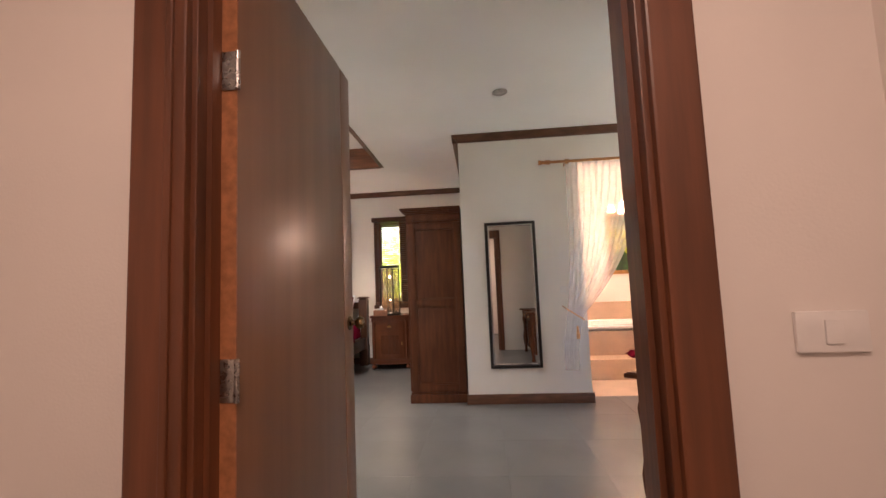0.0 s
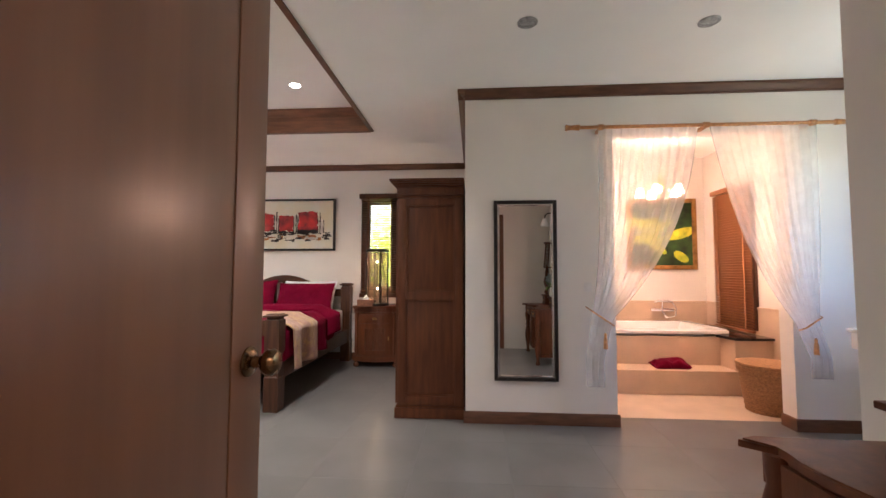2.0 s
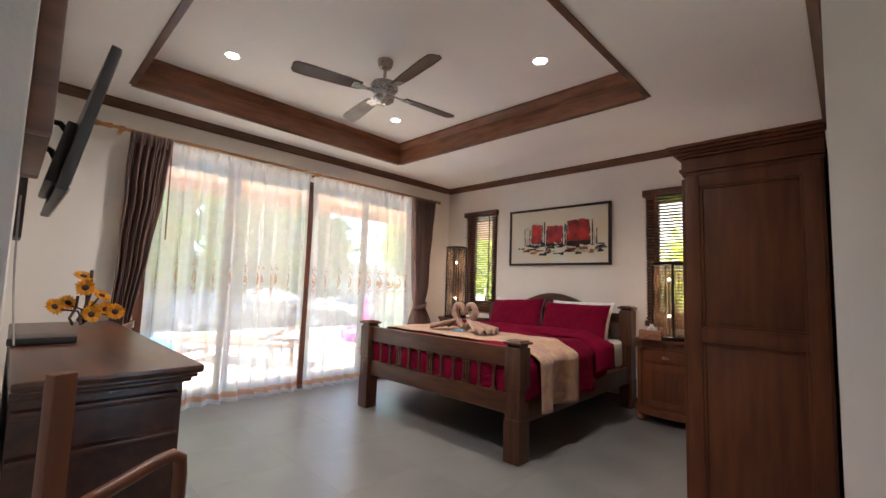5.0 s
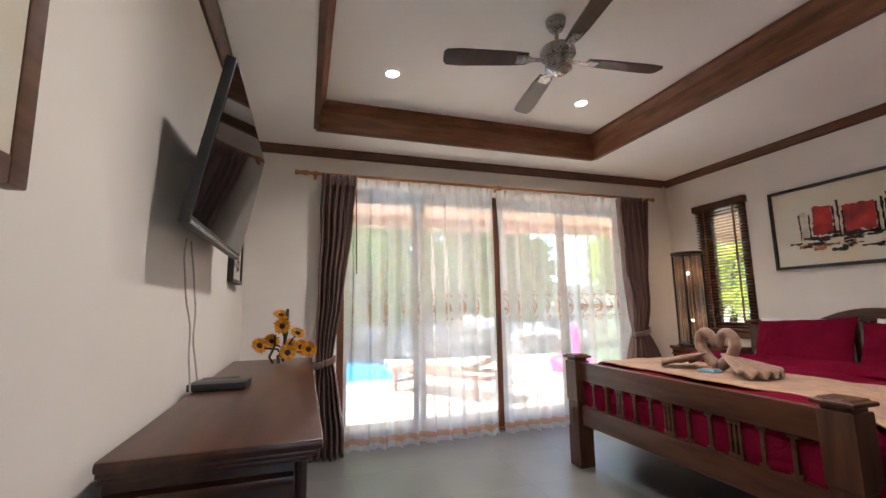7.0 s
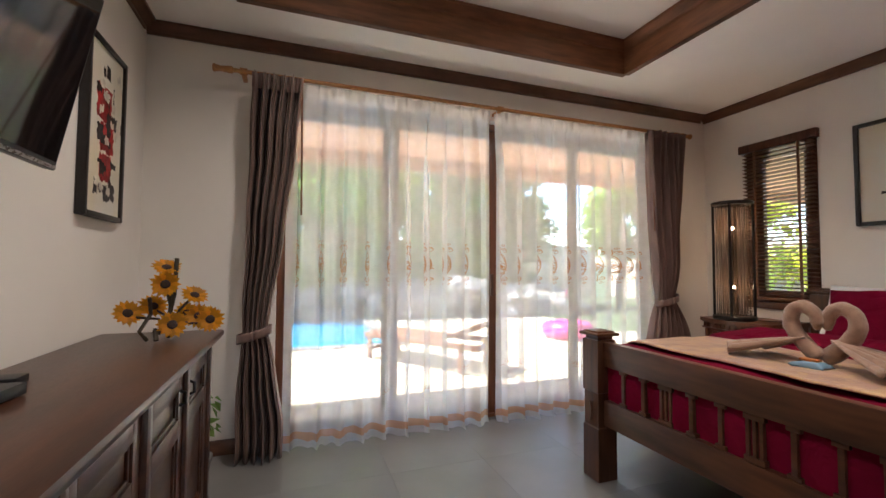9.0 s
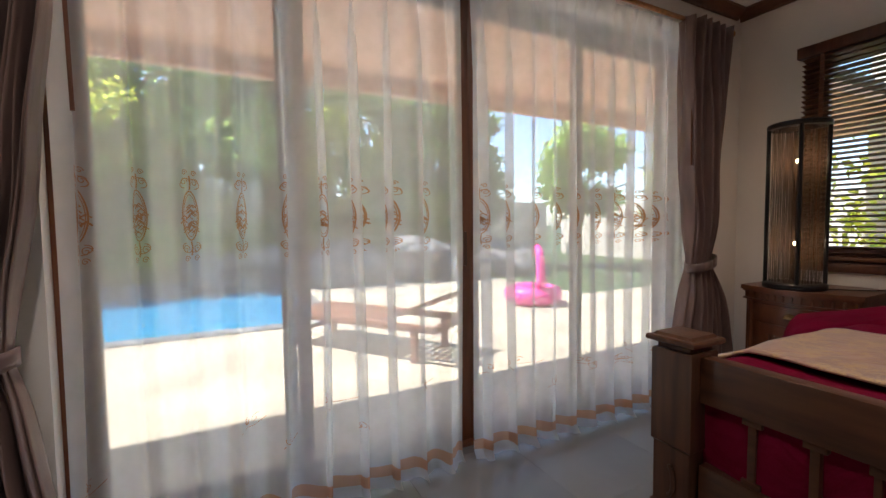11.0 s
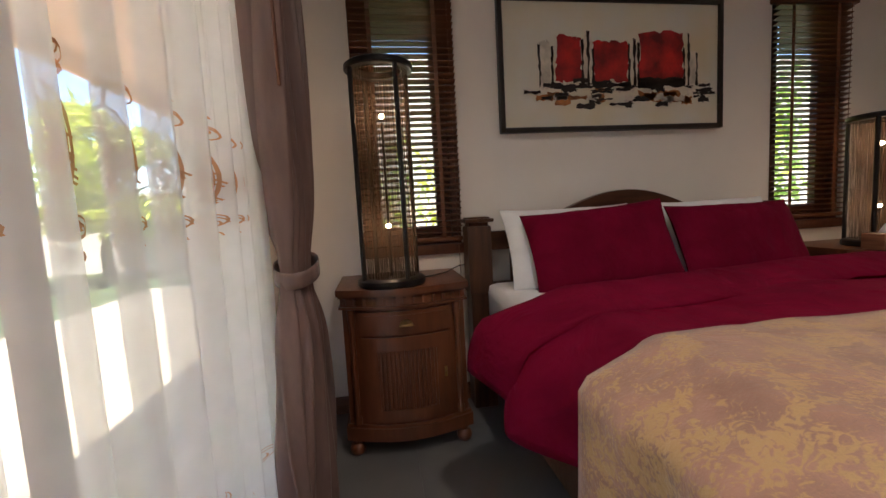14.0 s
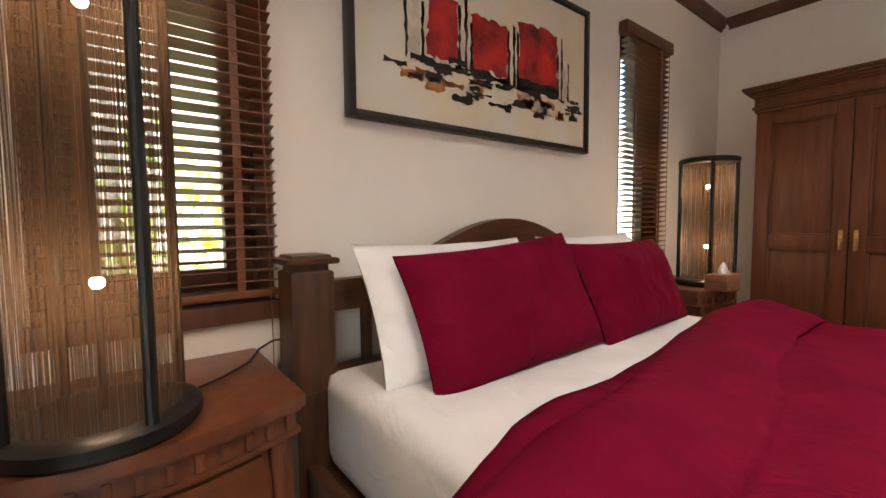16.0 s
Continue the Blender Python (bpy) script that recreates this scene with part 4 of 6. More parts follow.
for x0, x1 in ((BX0 + 0.030, BX0 + 0.072), (BX1 - 0.072, BX1 - 0.030)):
    part("side_rail", B(x0, x1, FY + 0.131, HY - 0.066, 0.26, 0.43, 0.005), M_postw, bed)
part("slat_deck", B(BX0 + 0.075, BX1 - 0.075, FY + 0.10, HY - 0.07, 0.38, 0.41), M_bed, bed)
# headboard: low rails, a solid arch and short uprights between
hbd = bmesh.new()
npt = 28


def arch(x):
    t = (x - (ix0 + ix1) / 2) / ((ix1 - ix0) / 2)
    return 0.985 + 0.195 * math.cos(min(1, abs(t) * 1.35) * math.pi / 2) ** 1.2


up = [(ix0 + (ix1 - ix0) * k / npt) for k in range(npt + 1)]
fr_, bk_ = [], []
for x in up:
    zt = arch(x)
    zb = max(0.86, zt - 0.10)
    fr_.append((hbd.verts.new((x, HY - 0.030, zb)), hbd.verts.new((x, HY - 0.030, zt))))
    bk_.append((hbd.verts.new((x, HY + 0.022, zb)), hbd.verts.new((x, HY + 0.022, zt))))
for k in range(npt):
    hbd.faces.new((fr_[k][0], fr_[k + 1][0], fr_[k + 1][1], fr_[k][1]))
    hbd.faces.new((bk_[k][0], bk_[k][1], bk_[k + 1][1], bk_[k + 1][0]))
    hbd.faces.new((fr_[k][1], fr_[k + 1][1], bk_[k + 1][1], bk_[k][1]))
    hbd.faces.new((fr_[k][0], bk_[k][0], bk_[k + 1][0], fr_[k + 1][0]))
part("headboard_arch", hbd, M_bed, bed)
part("headboard_rail", B(ix0, ix1, HY - 0.026, HY + 0.018, 0.56, 0.70, 0.004), M_bed, bed)
for k in range(1, 12):
    x = ix0 + (ix1 - ix0) * k / 12
    w = 0.035 if k == 6 else 0.016
    part("headboard_upright", B(x - w, x + w, HY - 0.016, HY + 0.010, 0.7005, arch(x) - 0.09, 0.002), M_bed, bed)


def cushion(w, d, h, nu=28, nv=20, puff=2.6, seed=0, wrinkle=0.017):
    """A stuffed pillow lying flat, centred on the origin, with soft creases."""
    b = bmesh.new()
    for s in (1, -1):
        g = []
        for i in range(nu + 1):
            row = []
            for j in range(nv + 1):
                u, v = 2 * i / nu - 1, 2 * j / nv - 1
                k = (1 - abs(u) ** puff) * (1 - abs(v) ** puff)
                x = u * w / 2 * (1 - 0.05 * (1 - abs(v) ** 2) * abs(u) ** 4)
                y = v * d / 2 * (1 - 0.07 * (1 - abs(u) ** 2) * abs(v) ** 4)
                c = noise.noise(Vector((x * 5 + seed, y * 5, seed * 3.1))) * wrinkle + noise.noise(Vector((x * 13 + seed, y * 9, seed))) * wrinkle * 0.5
                row.append(b.verts.new((x, y, s * (h / 2 * max(0, k) ** 0.55 + (c * min(1, k * 3)) + 0.003))))
            g.append(row)
        for i in range(nu):
            for j in range(nv):
                q = (g[i][j], g[i + 1][j], g[i + 1][j + 1], g[i][j + 1])
                b.faces.new(q if s > 0 else q[::-1])
        for row in g:
            for v in (row[0], row[-1]):
                v.co.z *= 0.3
    bmesh.ops.remove_doubles(b, verts=b.verts, dist=0.004)
    return b


mt = thing("mattress", "thick white mattress with a fitted cotton sheet", "mattress", (-2.42, 5.42, 0.412))
mb = B(-0.86, 0.86, -1.0, 1.06, 0.0, 0.295, 0.05)
part("sheet", mb, M_white, mt, smooth=60)


def pillow(label, material, at, w, d, h, rx, rz, seed, group, ry=0):
    p = thing("pillow", label, "pillow", at, 0, group)
    ob = part("cover", cushion(w, d, h, seed=seed), material, p, smooth=180)
    ob.matrix_basis = pose(0, 0, 0, rx, ry, rz)


pillow("white pillow leaning on the headboard behind crimson ones", M_white, (-2.84, 6.30, 0.895), 0.74, 0.46, 0.17, 64, 0, 1.0, "pillows")
pillow("white pillow leaning on the headboard behind crimson ones", M_white, (-1.99, 6.30, 0.895), 0.74, 0.46, 0.17, 64, 0, 4.0, "pillows")
pillow("crimson cotton pillow propped upright on the bed", M_crim, (-2.755, 6.165, 0.895), 0.76, 0.44, 0.17, 66, -2, 7.0, "pillows", -4)
pillow("crimson cotton pillow propped upright on the bed", M_crim, (-1.985, 6.16, 0.885), 0.76, 0.43, 0.17, 64, 2, 11.0, "pillows")

# duvet, draped over the sides and folded back towards the pillows
MX, MZ = -2.42, 0.718


def over_bed(s, y, drop_l, drop_r, lift, seed, wave):
    """Cloth laid across the bed: s runs across it in metres from the middle, and hangs past the mattress edge."""
    half, rad = 0.875, 0.11
    side_ = -1 if s < 0 else 1
    a = abs(s)
    if a < half - rad:
        x, z = a, 0.0
    elif a < half - rad + rad * math.pi / 2:
        t = (a - half + rad) / rad
        x, z = half - rad + rad * math.sin(t), -rad + rad * math.cos(t)
    else:
        x, z = half, -rad - (a - half + rad - rad * math.pi / 2)
    hang = max(0, -z - 0.03)
    x += hang * (0.03 + 0.10 * math.sin(y * 7 + seed) * wave) + hang * 0.08 * math.sin(y * 17 + seed * 2) * wave
    n = noise.noise(Vector((s * 2.2, y * 2.6, seed))) * 0.016 + noise.noise(Vector((s * 6, y * 7, seed + 5))) * 0.006
    return Vector((MX + side_ * (x + lift * 1.5 * min(1.0, hang / 0.06)), y, MZ + z + lift + (abs(n) if hang == 0 else n * 0.6)))


dv = thing("duvet", "crimson cotton duvet spread over the bed, folded back below the pillows", "duvet", (0, 0, 0))
bm = bmesh.new()


def duvet_at(u, v):
    s = -1.10 + u * 2.27
    y = 4.43 + max(0, v - 0.14) / 0.86 * (1.44 - 0.16 * max(0, (0.4 - s) / 1.5))
    widen = 1 + 0.035 * math.sin(y * 5)
    p = over_bed(s * widen, y, 0, 0, 0.028, 2.0, 1.0)
    if s < -0.80:      # the cover bulges past the mattress below the pillows
        k_ = max(0.0, min(1.0, (y - 5.15) / 0.25))
        p.x -= 0.10 * k_ * math.sin(min(1.0, (-0.80 - s) / 0.30) * math.pi * 0.62)
    p.z += 0.018 * math.sin(s * 5.3 + y * 3.7) * math.sin(y * 6.1 - s * 2.0) * (1 if abs(s) < 0.8 else 0.3)
    if v < 0.14:
        p.z -= (0.14 - v) / 0.14 * 0.34
        p.y += 0.012 * math.sin(s * 21) * (0.14 - v) / 0.14
        p.x = MX + max(-0.87, min(0.87, s))
        p.z = max(p.z, 0.40)
    return p


grid_sheet(bm, duvet_at, 90, 60)
solid(part("cover", bm, M_crim, dv, smooth=180), 0.030, 1.0)
bm = bmesh.new()


def fold_at(u, v):
    s = -1.08 + u * 2.19
    t = v * math.pi * 1.05
    y = 5.83 - 0.16 * max(0, (0.4 - s) / 1.5) - 0.13 * v * 2 + 0.05 * math.sin(t) + 0.03 * math.sin(s * 3.1)
    p = over_bed(s, y, 0, 0, 0.052 + 0.045 * math.sin(t), 6.0, 0.6)
    if s < -0.80:
        p.x -= 0.10 * math.sin(min(1.0, (-0.80 - s) / 0.30) * math.pi * 0.62)
    return p


grid_sheet(bm, fold_at, 80, 12)
solid(part("turned_back_edge", bm, M_crim, dv, smooth=180), 0.016, 1.0)
rn = thing("bed_runner", "gold brocade runner laid across the foot of the bed", "bed runner", (0, 0, 0))
bm = bmesh.new()
grid_sheet(bm, lambda u, v: over_bed(-1.42 + u * 2.71, 4.54 + v * (0.60 - 0.04 * max(0, 0.36 - u) ** 1.0 / 0.36 * max(0, min(1, (0.36 - u) / 0.2))) + 0.015 * math.sin(u * 9), 0, 0, 0.070, 2.0, 1.0), 90, 22)
solid(part("cloth", bm, M_runner, rn, smooth=180), 0.008, 1.0)


# towels folded into a pair of swans
TSX, TSY, TSZ = -2.44, 4.86, 0.800
for s in (-1, 1):
    tw = thing("towel_swan", "brown towel folded into a swan, neck curved into half a heart", "folded towel", (TSX, TSY, TSZ), group="towel swans")
    key = [(0.004, 0.02), (0.045, 0.055), (0.092, 0.11), (0.116, 0.165), (0.108, 0.212), (0.075, 0.238), (0.040, 0.230), (0.018, 0.203), (0.012, 0.170), (0.016, 0.140)]
    pts = []
    for k in range(28):
        q = k / 27 * (len(key) - 1)
        i = min(len(key) - 2, int(q))
        p0, p1, p2, p3 = (Vector(key[max(0, min(len(key) - 1, i + d))]) for d in (-1, 0, 1, 2))
        f = q - i
        v = 0.5 * (2 * p1 + (p2 - p0) * f + (2 * p0 - 5 * p1 + 4 * p2 - p3) * f * f + (3 * p1 - p0 - 3 * p2 + p3) * f ** 3)
        pts.append((s * v.x, 0.012 * s, v.y + 0.012))
    nk = bmesh.new()
    tube(nk, pts, 0.031, 14, lambda t: 1.15 - 0.40 * t if t < 0.9 else 0.79 - (t - 0.9) * 5)
    for v in nk.verts:
        v.co += Vector([noise.noise(v.co * 30 + Vector((i * 9, 0, s))) * 0.004 for i in range(3)])
    part("neck", nk, M_towel, tw, smooth=180)
    body = bmesh.new()

    def fan(u, v, s=s):
        r = 0.03 + 0.31 * v
        a = (u - 0.5) * 1.5
        pl = 0.030 * v * math.sin(u * math.tau * 5.5)
        return (s * (0.025 + r * math.cos(a)), r * math.sin(a) * 0.75 - 0.02, max(0.004, 0.085 * (1 - v) ** 1.1 + pl * (1 - 0.35 * v) + 0.030))
    grid_sheet(body, fan, 66, 14)
    solid(part("body", body, M_towel, tw, smooth=180), 0.012)
sp_ = thing("gift_packet", "small clear packet with blue label between the towel swans", "packet", (TSX, TSY - 0.085, TSZ + 0.006))
part("packet", cushion(0.13, 0.085, 0.05, 14, 10, seed=3), plain("blue_wrapper", (0.16, 0.26, 0.36), 0.3), sp_, smooth=180)
part("flower_print", B(-0.035, 0.035, -0.022, 0.012, 0.020, 0.031, 0.004), M_orange, sp_)


# ---- bedside cabinets ----
def bow(x, half, depth, bulge):
    return -depth - bulge * math.cos(min(1, abs(x) / half) * math.pi / 2)


def bow_outline(half, depth, bulge, inset=0.0, n=14):
    pts = [(-half + inset + (2 * half - 2 * inset) * k / n, 0) for k in range(n + 1)]
    front = [(x, bow(x, half, depth - inset, bulge)) for x, _ in pts]
    return front + [(half - inset, 0.0), (-half + inset, 0.0)]


def cabinet(at):
    cb = thing("bedside_cabinet", "red-brown bow-fronted bedside cabinet with drawer and slatted door", "bedside cabinet", at, 0, "bedside cabinets")
    hw, dp, bg = 0.305, 0.44, 0.075
    b = bmesh.new()
    extrude_outline(b, bow_outline(hw - 0.022, dp - 0.03, bg), 0.10, 0.705)
    part("body", b, M_ns, cb, smooth=25)
    t = bmesh.new()
    extrude_outline(t, bow_outline(hw, dp, bg), 0.757, 0.785)
    extrude_outline(t, bow_outline(hw - 0.008, dp - 0.010, bg), 0.7455, 0.7565)
    extrude_outline(t, bow_outline(hw - 0.008, dp - 0.012, bg), 0.694, 0.7045)
    part("top", t, M_ns, cb, smooth=25)
    d = bmesh.new()
    extrude_outline(d, bow_outline(hw - 0.016, dp - 0.022, bg), 0.705, 0.745)
    fz = part("frieze", d, M_ns, cb, smooth=25)
    for k in range(13):
        x = -0.27 + k * 0.045
        y = bow(x, hw - 0.016, dp - 0.022, bg)
        part("dentil", B(x - 0.007, x + 0.007, y - 0.009, y + 0.004, 0.707, 0.743, 0.002), M_ns, fz)
    p = bmesh.new()
    extrude_outline(p, bow_outline(hw - 0.004, dp - 0.012, bg), 0.075, 0.135)
    extrude_outline(p, bow_outline(hw - 0.012, dp - 0.020, bg), 0.136, 0.150)
    part("plinth", p, M_ns, cb, smooth=25)
    for x, y in ((-hw + 0.05, -0.05), (hw - 0.05, -0.05), (-hw + 0.05, -dp + 0.02), (hw - 0.05, -dp + 0.02)):
        part("foot", lathe(bmesh.new(), [(0.020, 0.0), (0.034, 0.012), (0.038, 0.032), (0.030, 0.052), (0.020, 0.058), (0.026, 0.075)], (x, y, 0), 14), M_ns, cb, smooth=50)

    def face(b, u0, u1, z0, z1, out, n=8):
        lo, hi = [], []
        pts = [u0 + (u1 - u0) * k / n for k in range(n + 1)]
        outl = [(x, bow(x, hw - 0.022, dp - 0.03, bg) - out) for x in pts] + [(x, bow(x, hw - 0.022, dp - 0.03, bg) + 0.004) for x in pts[::-1]]
        extrude_outline(b, outl, z0, z1)
    dw = bmesh.new()
    face(dw, -0.205, 0.205, 0.575, 0.680, 0.012)
    face(dw, -0.188, 0.188, 0.592, 0.663, 0.016)
    dr = part("drawer", dw, M_ns, cb, smooth=25)
    hz = bmesh.new()
    yf = bow(0, hw - 0.022, dp - 0.03, bg) - 0.016
    for k in range(9):
        a = math.pi * k / 8
        rod_between(hz, (0, yf - 0.002, 0.618), (0.030 * math.cos(a), yf - 0.010, 0.618 + 0.026 * math.sin(a)), 0.005, 0.004, 6)
    bx(hz, -0.032, 0.032, yf - 0.012, yf, 0.611, 0.619, 0.003)
    part("shell_pull", hz, M_brass, dr, "brass shell-shaped pull")
    do = bmesh.new()
    face(do, -0.205, -0.135, 0.165, 0.560, 0.010)
    face(do, 0.135, 0.205, 0.165, 0.560, 0.010)
    face(do, -0.135, 0.135, 0.495, 0.560, 0.010)
    face(do, -0.135, 0.135, 0.165, 0.220, 0.010)
    dd = part("door", do, M_ns, cb, smooth=25)
    for k in range(14):
        x = -0.127 + k * 0.0195
        y = bow(x, hw - 0.022, dp - 0.03, bg)
        part("slat", B(x - 0.0055, x + 0.0055, y - 0.012, y + 0.003, 0.221, 0.494, 0.002), M_ns, dd)
    ky = bow(0.175, hw - 0.022, dp - 0.03, bg)
    part("knob", rod_between(B(0.168, 0.182, ky - 0.014, ky - 0.009, 0.345, 0.395, 0.002), (0.175, ky - 0.014, 0.37), (0.175, ky - 0.030, 0.37), 0.006, seg=8), M_brass, dd, "brass turn knob")
    for sx in (-1, 1):
        x = sx * 0.243
        y = bow(x, hw - 0.022, dp - 0.03, bg) - 0.008
        col = lathe(bmesh.new(), [(0.017, 0.0), (0.017, 0.03), (0.011, 0.04), (0.013, 0.12), (0.014, 0.26), (0.011, 0.42), (0.013, 0.47), (0.018, 0.49), (0.018, 0.54)], (x, y, 0.152), 12)
        part("column", col, M_ns, cb, smooth=50)
    return cb


cab = cabinet((-3.755, 6.585, 0.0))
copy_thing(cab, pose(-1.03, 6.585, 0.0))


def table_lamp(at, h, bulbs, label):
    tl = thing("table_lamp", label, "lamp", at)
    R = 0.125
    part("base", lathe(bmesh.new(), [(0.150, 0.0), (0.158, 0.008), (0.158, 0.030), (0.146, 0.038), (0.120, 0.040)], seg=36), M_black, tl)
    part("top_ring", lathe(bmesh.new(), [(0.100, h - 0.030), (0.148, h - 0.030), (0.155, h - 0.024), (0.155, h - 0.006), (0.148, h), (0.100, h), (0.100, h - 0.030)], seg=36, cap=False), M_black, tl)
    for k in range(4):
        a = math.radians(28 + 90 * k)
        c, s = math.cos(a), math.sin(a)
        b = bmesh.new()
        rod_between(b, (0.142 * c, 0.142 * s, 0.036), (0.142 * c, 0.142 * s, h - 0.028), 0.011, seg=10)
        part("upright", b, M_black, tl)
    strings = bmesh.new()
    n = 200
    for k in range(n):
        a = k * math.tau / n
        w = 0.0034
        jit = random.uniform(-0.003, 0.003)
        lean = random.uniform(-0.012, 0.012)
        pr = None
        for j in range(7):
            z = 0.042 + (h - 0.075) * j / 6
            aa = a + lean * math.sin(j * 1.3 + k)
            r = R + jit + 0.002 * math.sin(j + k)
            t = Vector((-math.sin(aa), math.cos(aa), 0)) * w / 2
            p = Vector((r * math.cos(aa), r * math.sin(aa), z))
            q = (strings.verts.new(p - t), strings.verts.new(p + t))
            if pr:
                strings.faces.new((pr[0], pr[1], q[1], q[0]))
            pr = q
    st = part("string_shade", strings, M_string, tl, smooth=180)
    tagged(st, "smoky amber string shade", kind="stuff")
    part("stem", rod_between(bmesh.new(), (0, 0, 0.03), (0, 0, max(bulbs) - 0.03), 0.006, seg=8), M_black, tl)
    for z in bulbs:
        bb = bmesh.new()
        bmesh.ops.create_uvsphere(bb, u_segments=14, v_segments=10, radius=0.012, matrix=Matrix.Translation((0.0, 0.0, z)))
        part("bulb", bb, M_bulb, tl, "glowing bulb")
    return tl


table_lamp((-3.80, 6.22, 0.785), 1.00, (0.275, 0.775), "tall black iron lamp with amber string shade, lit")
table_lamp((-1.03, 6.22, 0.785), 0.735, (0.225, 0.575), "shorter black iron lamp with amber string shade, lit")
tc_ = thing("lamp_cable", "thin black lamp cable trailing over the cabinet", "cable", (0, 0, 0))
part("cord", tube(bmesh.new(), [(-3.66, 6.30, 0.790), (-3.58, 6.36, 0.789), (-3.50, 6.44, 0.789), (-3.45, 6.545, 0.789), (-3.40, 6.575, 0.80), (-3.36, 6.58, 0.80)], 0.0032, 6), M_plastic, tc_)
tb = thing("tissue_box", "wooden tissue box with a white tissue pulled up", "tissue box", (-1.15, 6.09, 0.785))
part("box", B(-0.10, 0.10, -0.055, 0.055, 0.0, 0.085, 0.004), M_lounger, tb)
tis = bmesh.new()
for k in range(9):
    a = k * math.tau / 9
    rod_between(tis, (0.035 * math.cos(a), 0.02 * math.sin(a), 0.084), (0.012 * math.cos(a * 2), 0.008 * math.sin(a), 0.135 + 0.012 * math.sin(a * 3)), 0.016, 0.003, 6)
part("tissue", tis, M_white, tb, smooth=180)


# ---- paintings ----
def rough_patch(x0, x1, z0, z1, rnd_, jag=0.012, n=9):
    """An outline with torn edges, in x and z."""
    out = []
    for (ax, az), (bx_, bz) in zip(((x0, z0), (x1, z0), (x1, z1), (x0, z1)), ((x1, z0), (x1, z1), (x0, z1), (x0, z0))):
        for k in range(n):
            t = k / n
            out.append((ax + (bx_ - ax) * t + rnd_.uniform(-jag, jag), az + (bz - az) * t + rnd_.uniform(-jag, jag)))
    return out


def paint(bm, outline, y, sign=-1):
    c = (sum(p[0] for p in outline) / len(outline), sum(p[1] for p in outline) / len(outline))
    cv = bm.verts.new((c[0], y, c[1]))
    vs = [bm.verts.new((px, y, pz)) for px, pz in outline]
    for k in range(len(vs)):
        bm.faces.new((cv, vs[k], vs[(k + 1) % len(vs)]))


def frame_of(p, hw, hh, wid, depth, material, back=0.001):
    f = bmesh.new()
    for a in ((-hw, -hw + wid, -hh, hh), (hw - wid, hw, -hh, hh), (-hw + wid, hw - wid, hh - wid, hh), (-hw + wid, hw - wid, -hh, -hh + wid)):
        bx(f, a[0], a[1], -depth, -back, a[2], a[3], 0.005)
    part("frame", f, material, p)


pa = thing("abstract_painting", "black-framed abstract painting of three red squares on cream", "painting", (-2.43, N, 1.902))
frame_of(pa, 0.70, 0.372, 0.028, 0.045, M_frame)
part("canvas", B(-0.672, 0.672, -0.028, -0.004, -0.344, 0.344), M_canvas, pa)
rp = random.Random(3)
reds = bmesh.new()
for x0, x1, z0, z1 in ((-0.36, -0.21, -0.09, 0.16), (-0.13, 0.085, -0.09, 0.135), (0.155, 0.44, -0.10, 0.185)):
    paint(reds, rough_patch(x0, x1, z0, z1, rp, 0.012), -0.0290)
part("red_paint", reds, M_red, pa)
orb = bmesh.new()
for k in range(16):
    x = rp.uniform(-0.5, 0.52)
    z = -0.165 + rp.uniform(-0.045, 0.03)
    w, h = rp.uniform(0.02, 0.06), rp.uniform(0.010, 0.026)
    paint(orb, rough_patch(x - w, x + w, z - h, z + h, rp, 0.008, 5), -0.0294)
part("orange_paint", orb, M_orange, pa)
ivo = bmesh.new()
for x, z, w, h in [(-0.43, 0.0, 0.035, 0.13), (-0.175, 0.02, 0.03, 0.14), (0.50, -0.05, 0.03, 0.13)] + [(rp.uniform(-0.4, 0.5), -0.16 + rp.uniform(-0.04, 0.04), rp.uniform(0.02, 0.06), rp.uniform(0.006, 0.02)) for k in range(10)]:
    paint(ivo, rough_patch(x - w, x + w, z - h, z + h, rp, 0.010, 7), -0.0297)
part("ivory_paint", ivo, M_offw, pa)
ink = bmesh.new()
for x in (-0.46, -0.385, -0.20, -0.165, -0.135, 0.09, 0.125, 0.150, 0.445, 0.475, 0.53):
    top = rp.uniform(0.06, 0.20)
    paint(ink, rough_patch(x - 0.004, x + 0.006, -0.12, top, rp, 0.007, 10), -0.0300)
for k in range(46):
    x = rp.gauss(0.03, 0.27)
    x = max(-0.55, min(0.58, x))
    z = -0.130 + rp.gauss(0, 0.020) - (0.07 if rp.random() < 0.3 else 0)
    w, h = rp.uniform(0.012, 0.075), rp.uniform(0.003, 0.014)
    paint(ink, rough_patch(x - w, x + w, z - h, z + h, rp, 0.007, 5), -0.0300 - k * 0.00001)
paint(ink, rough_patch(0.15, 0.45, -0.13, -0.075, rp, 0.012), -0.0306)
paint(ink, rough_patch(-0.13, 0.09, -0.125, -0.10, rp, 0.010), -0.0306)
part("black_paint", ink, M_ink, pa)

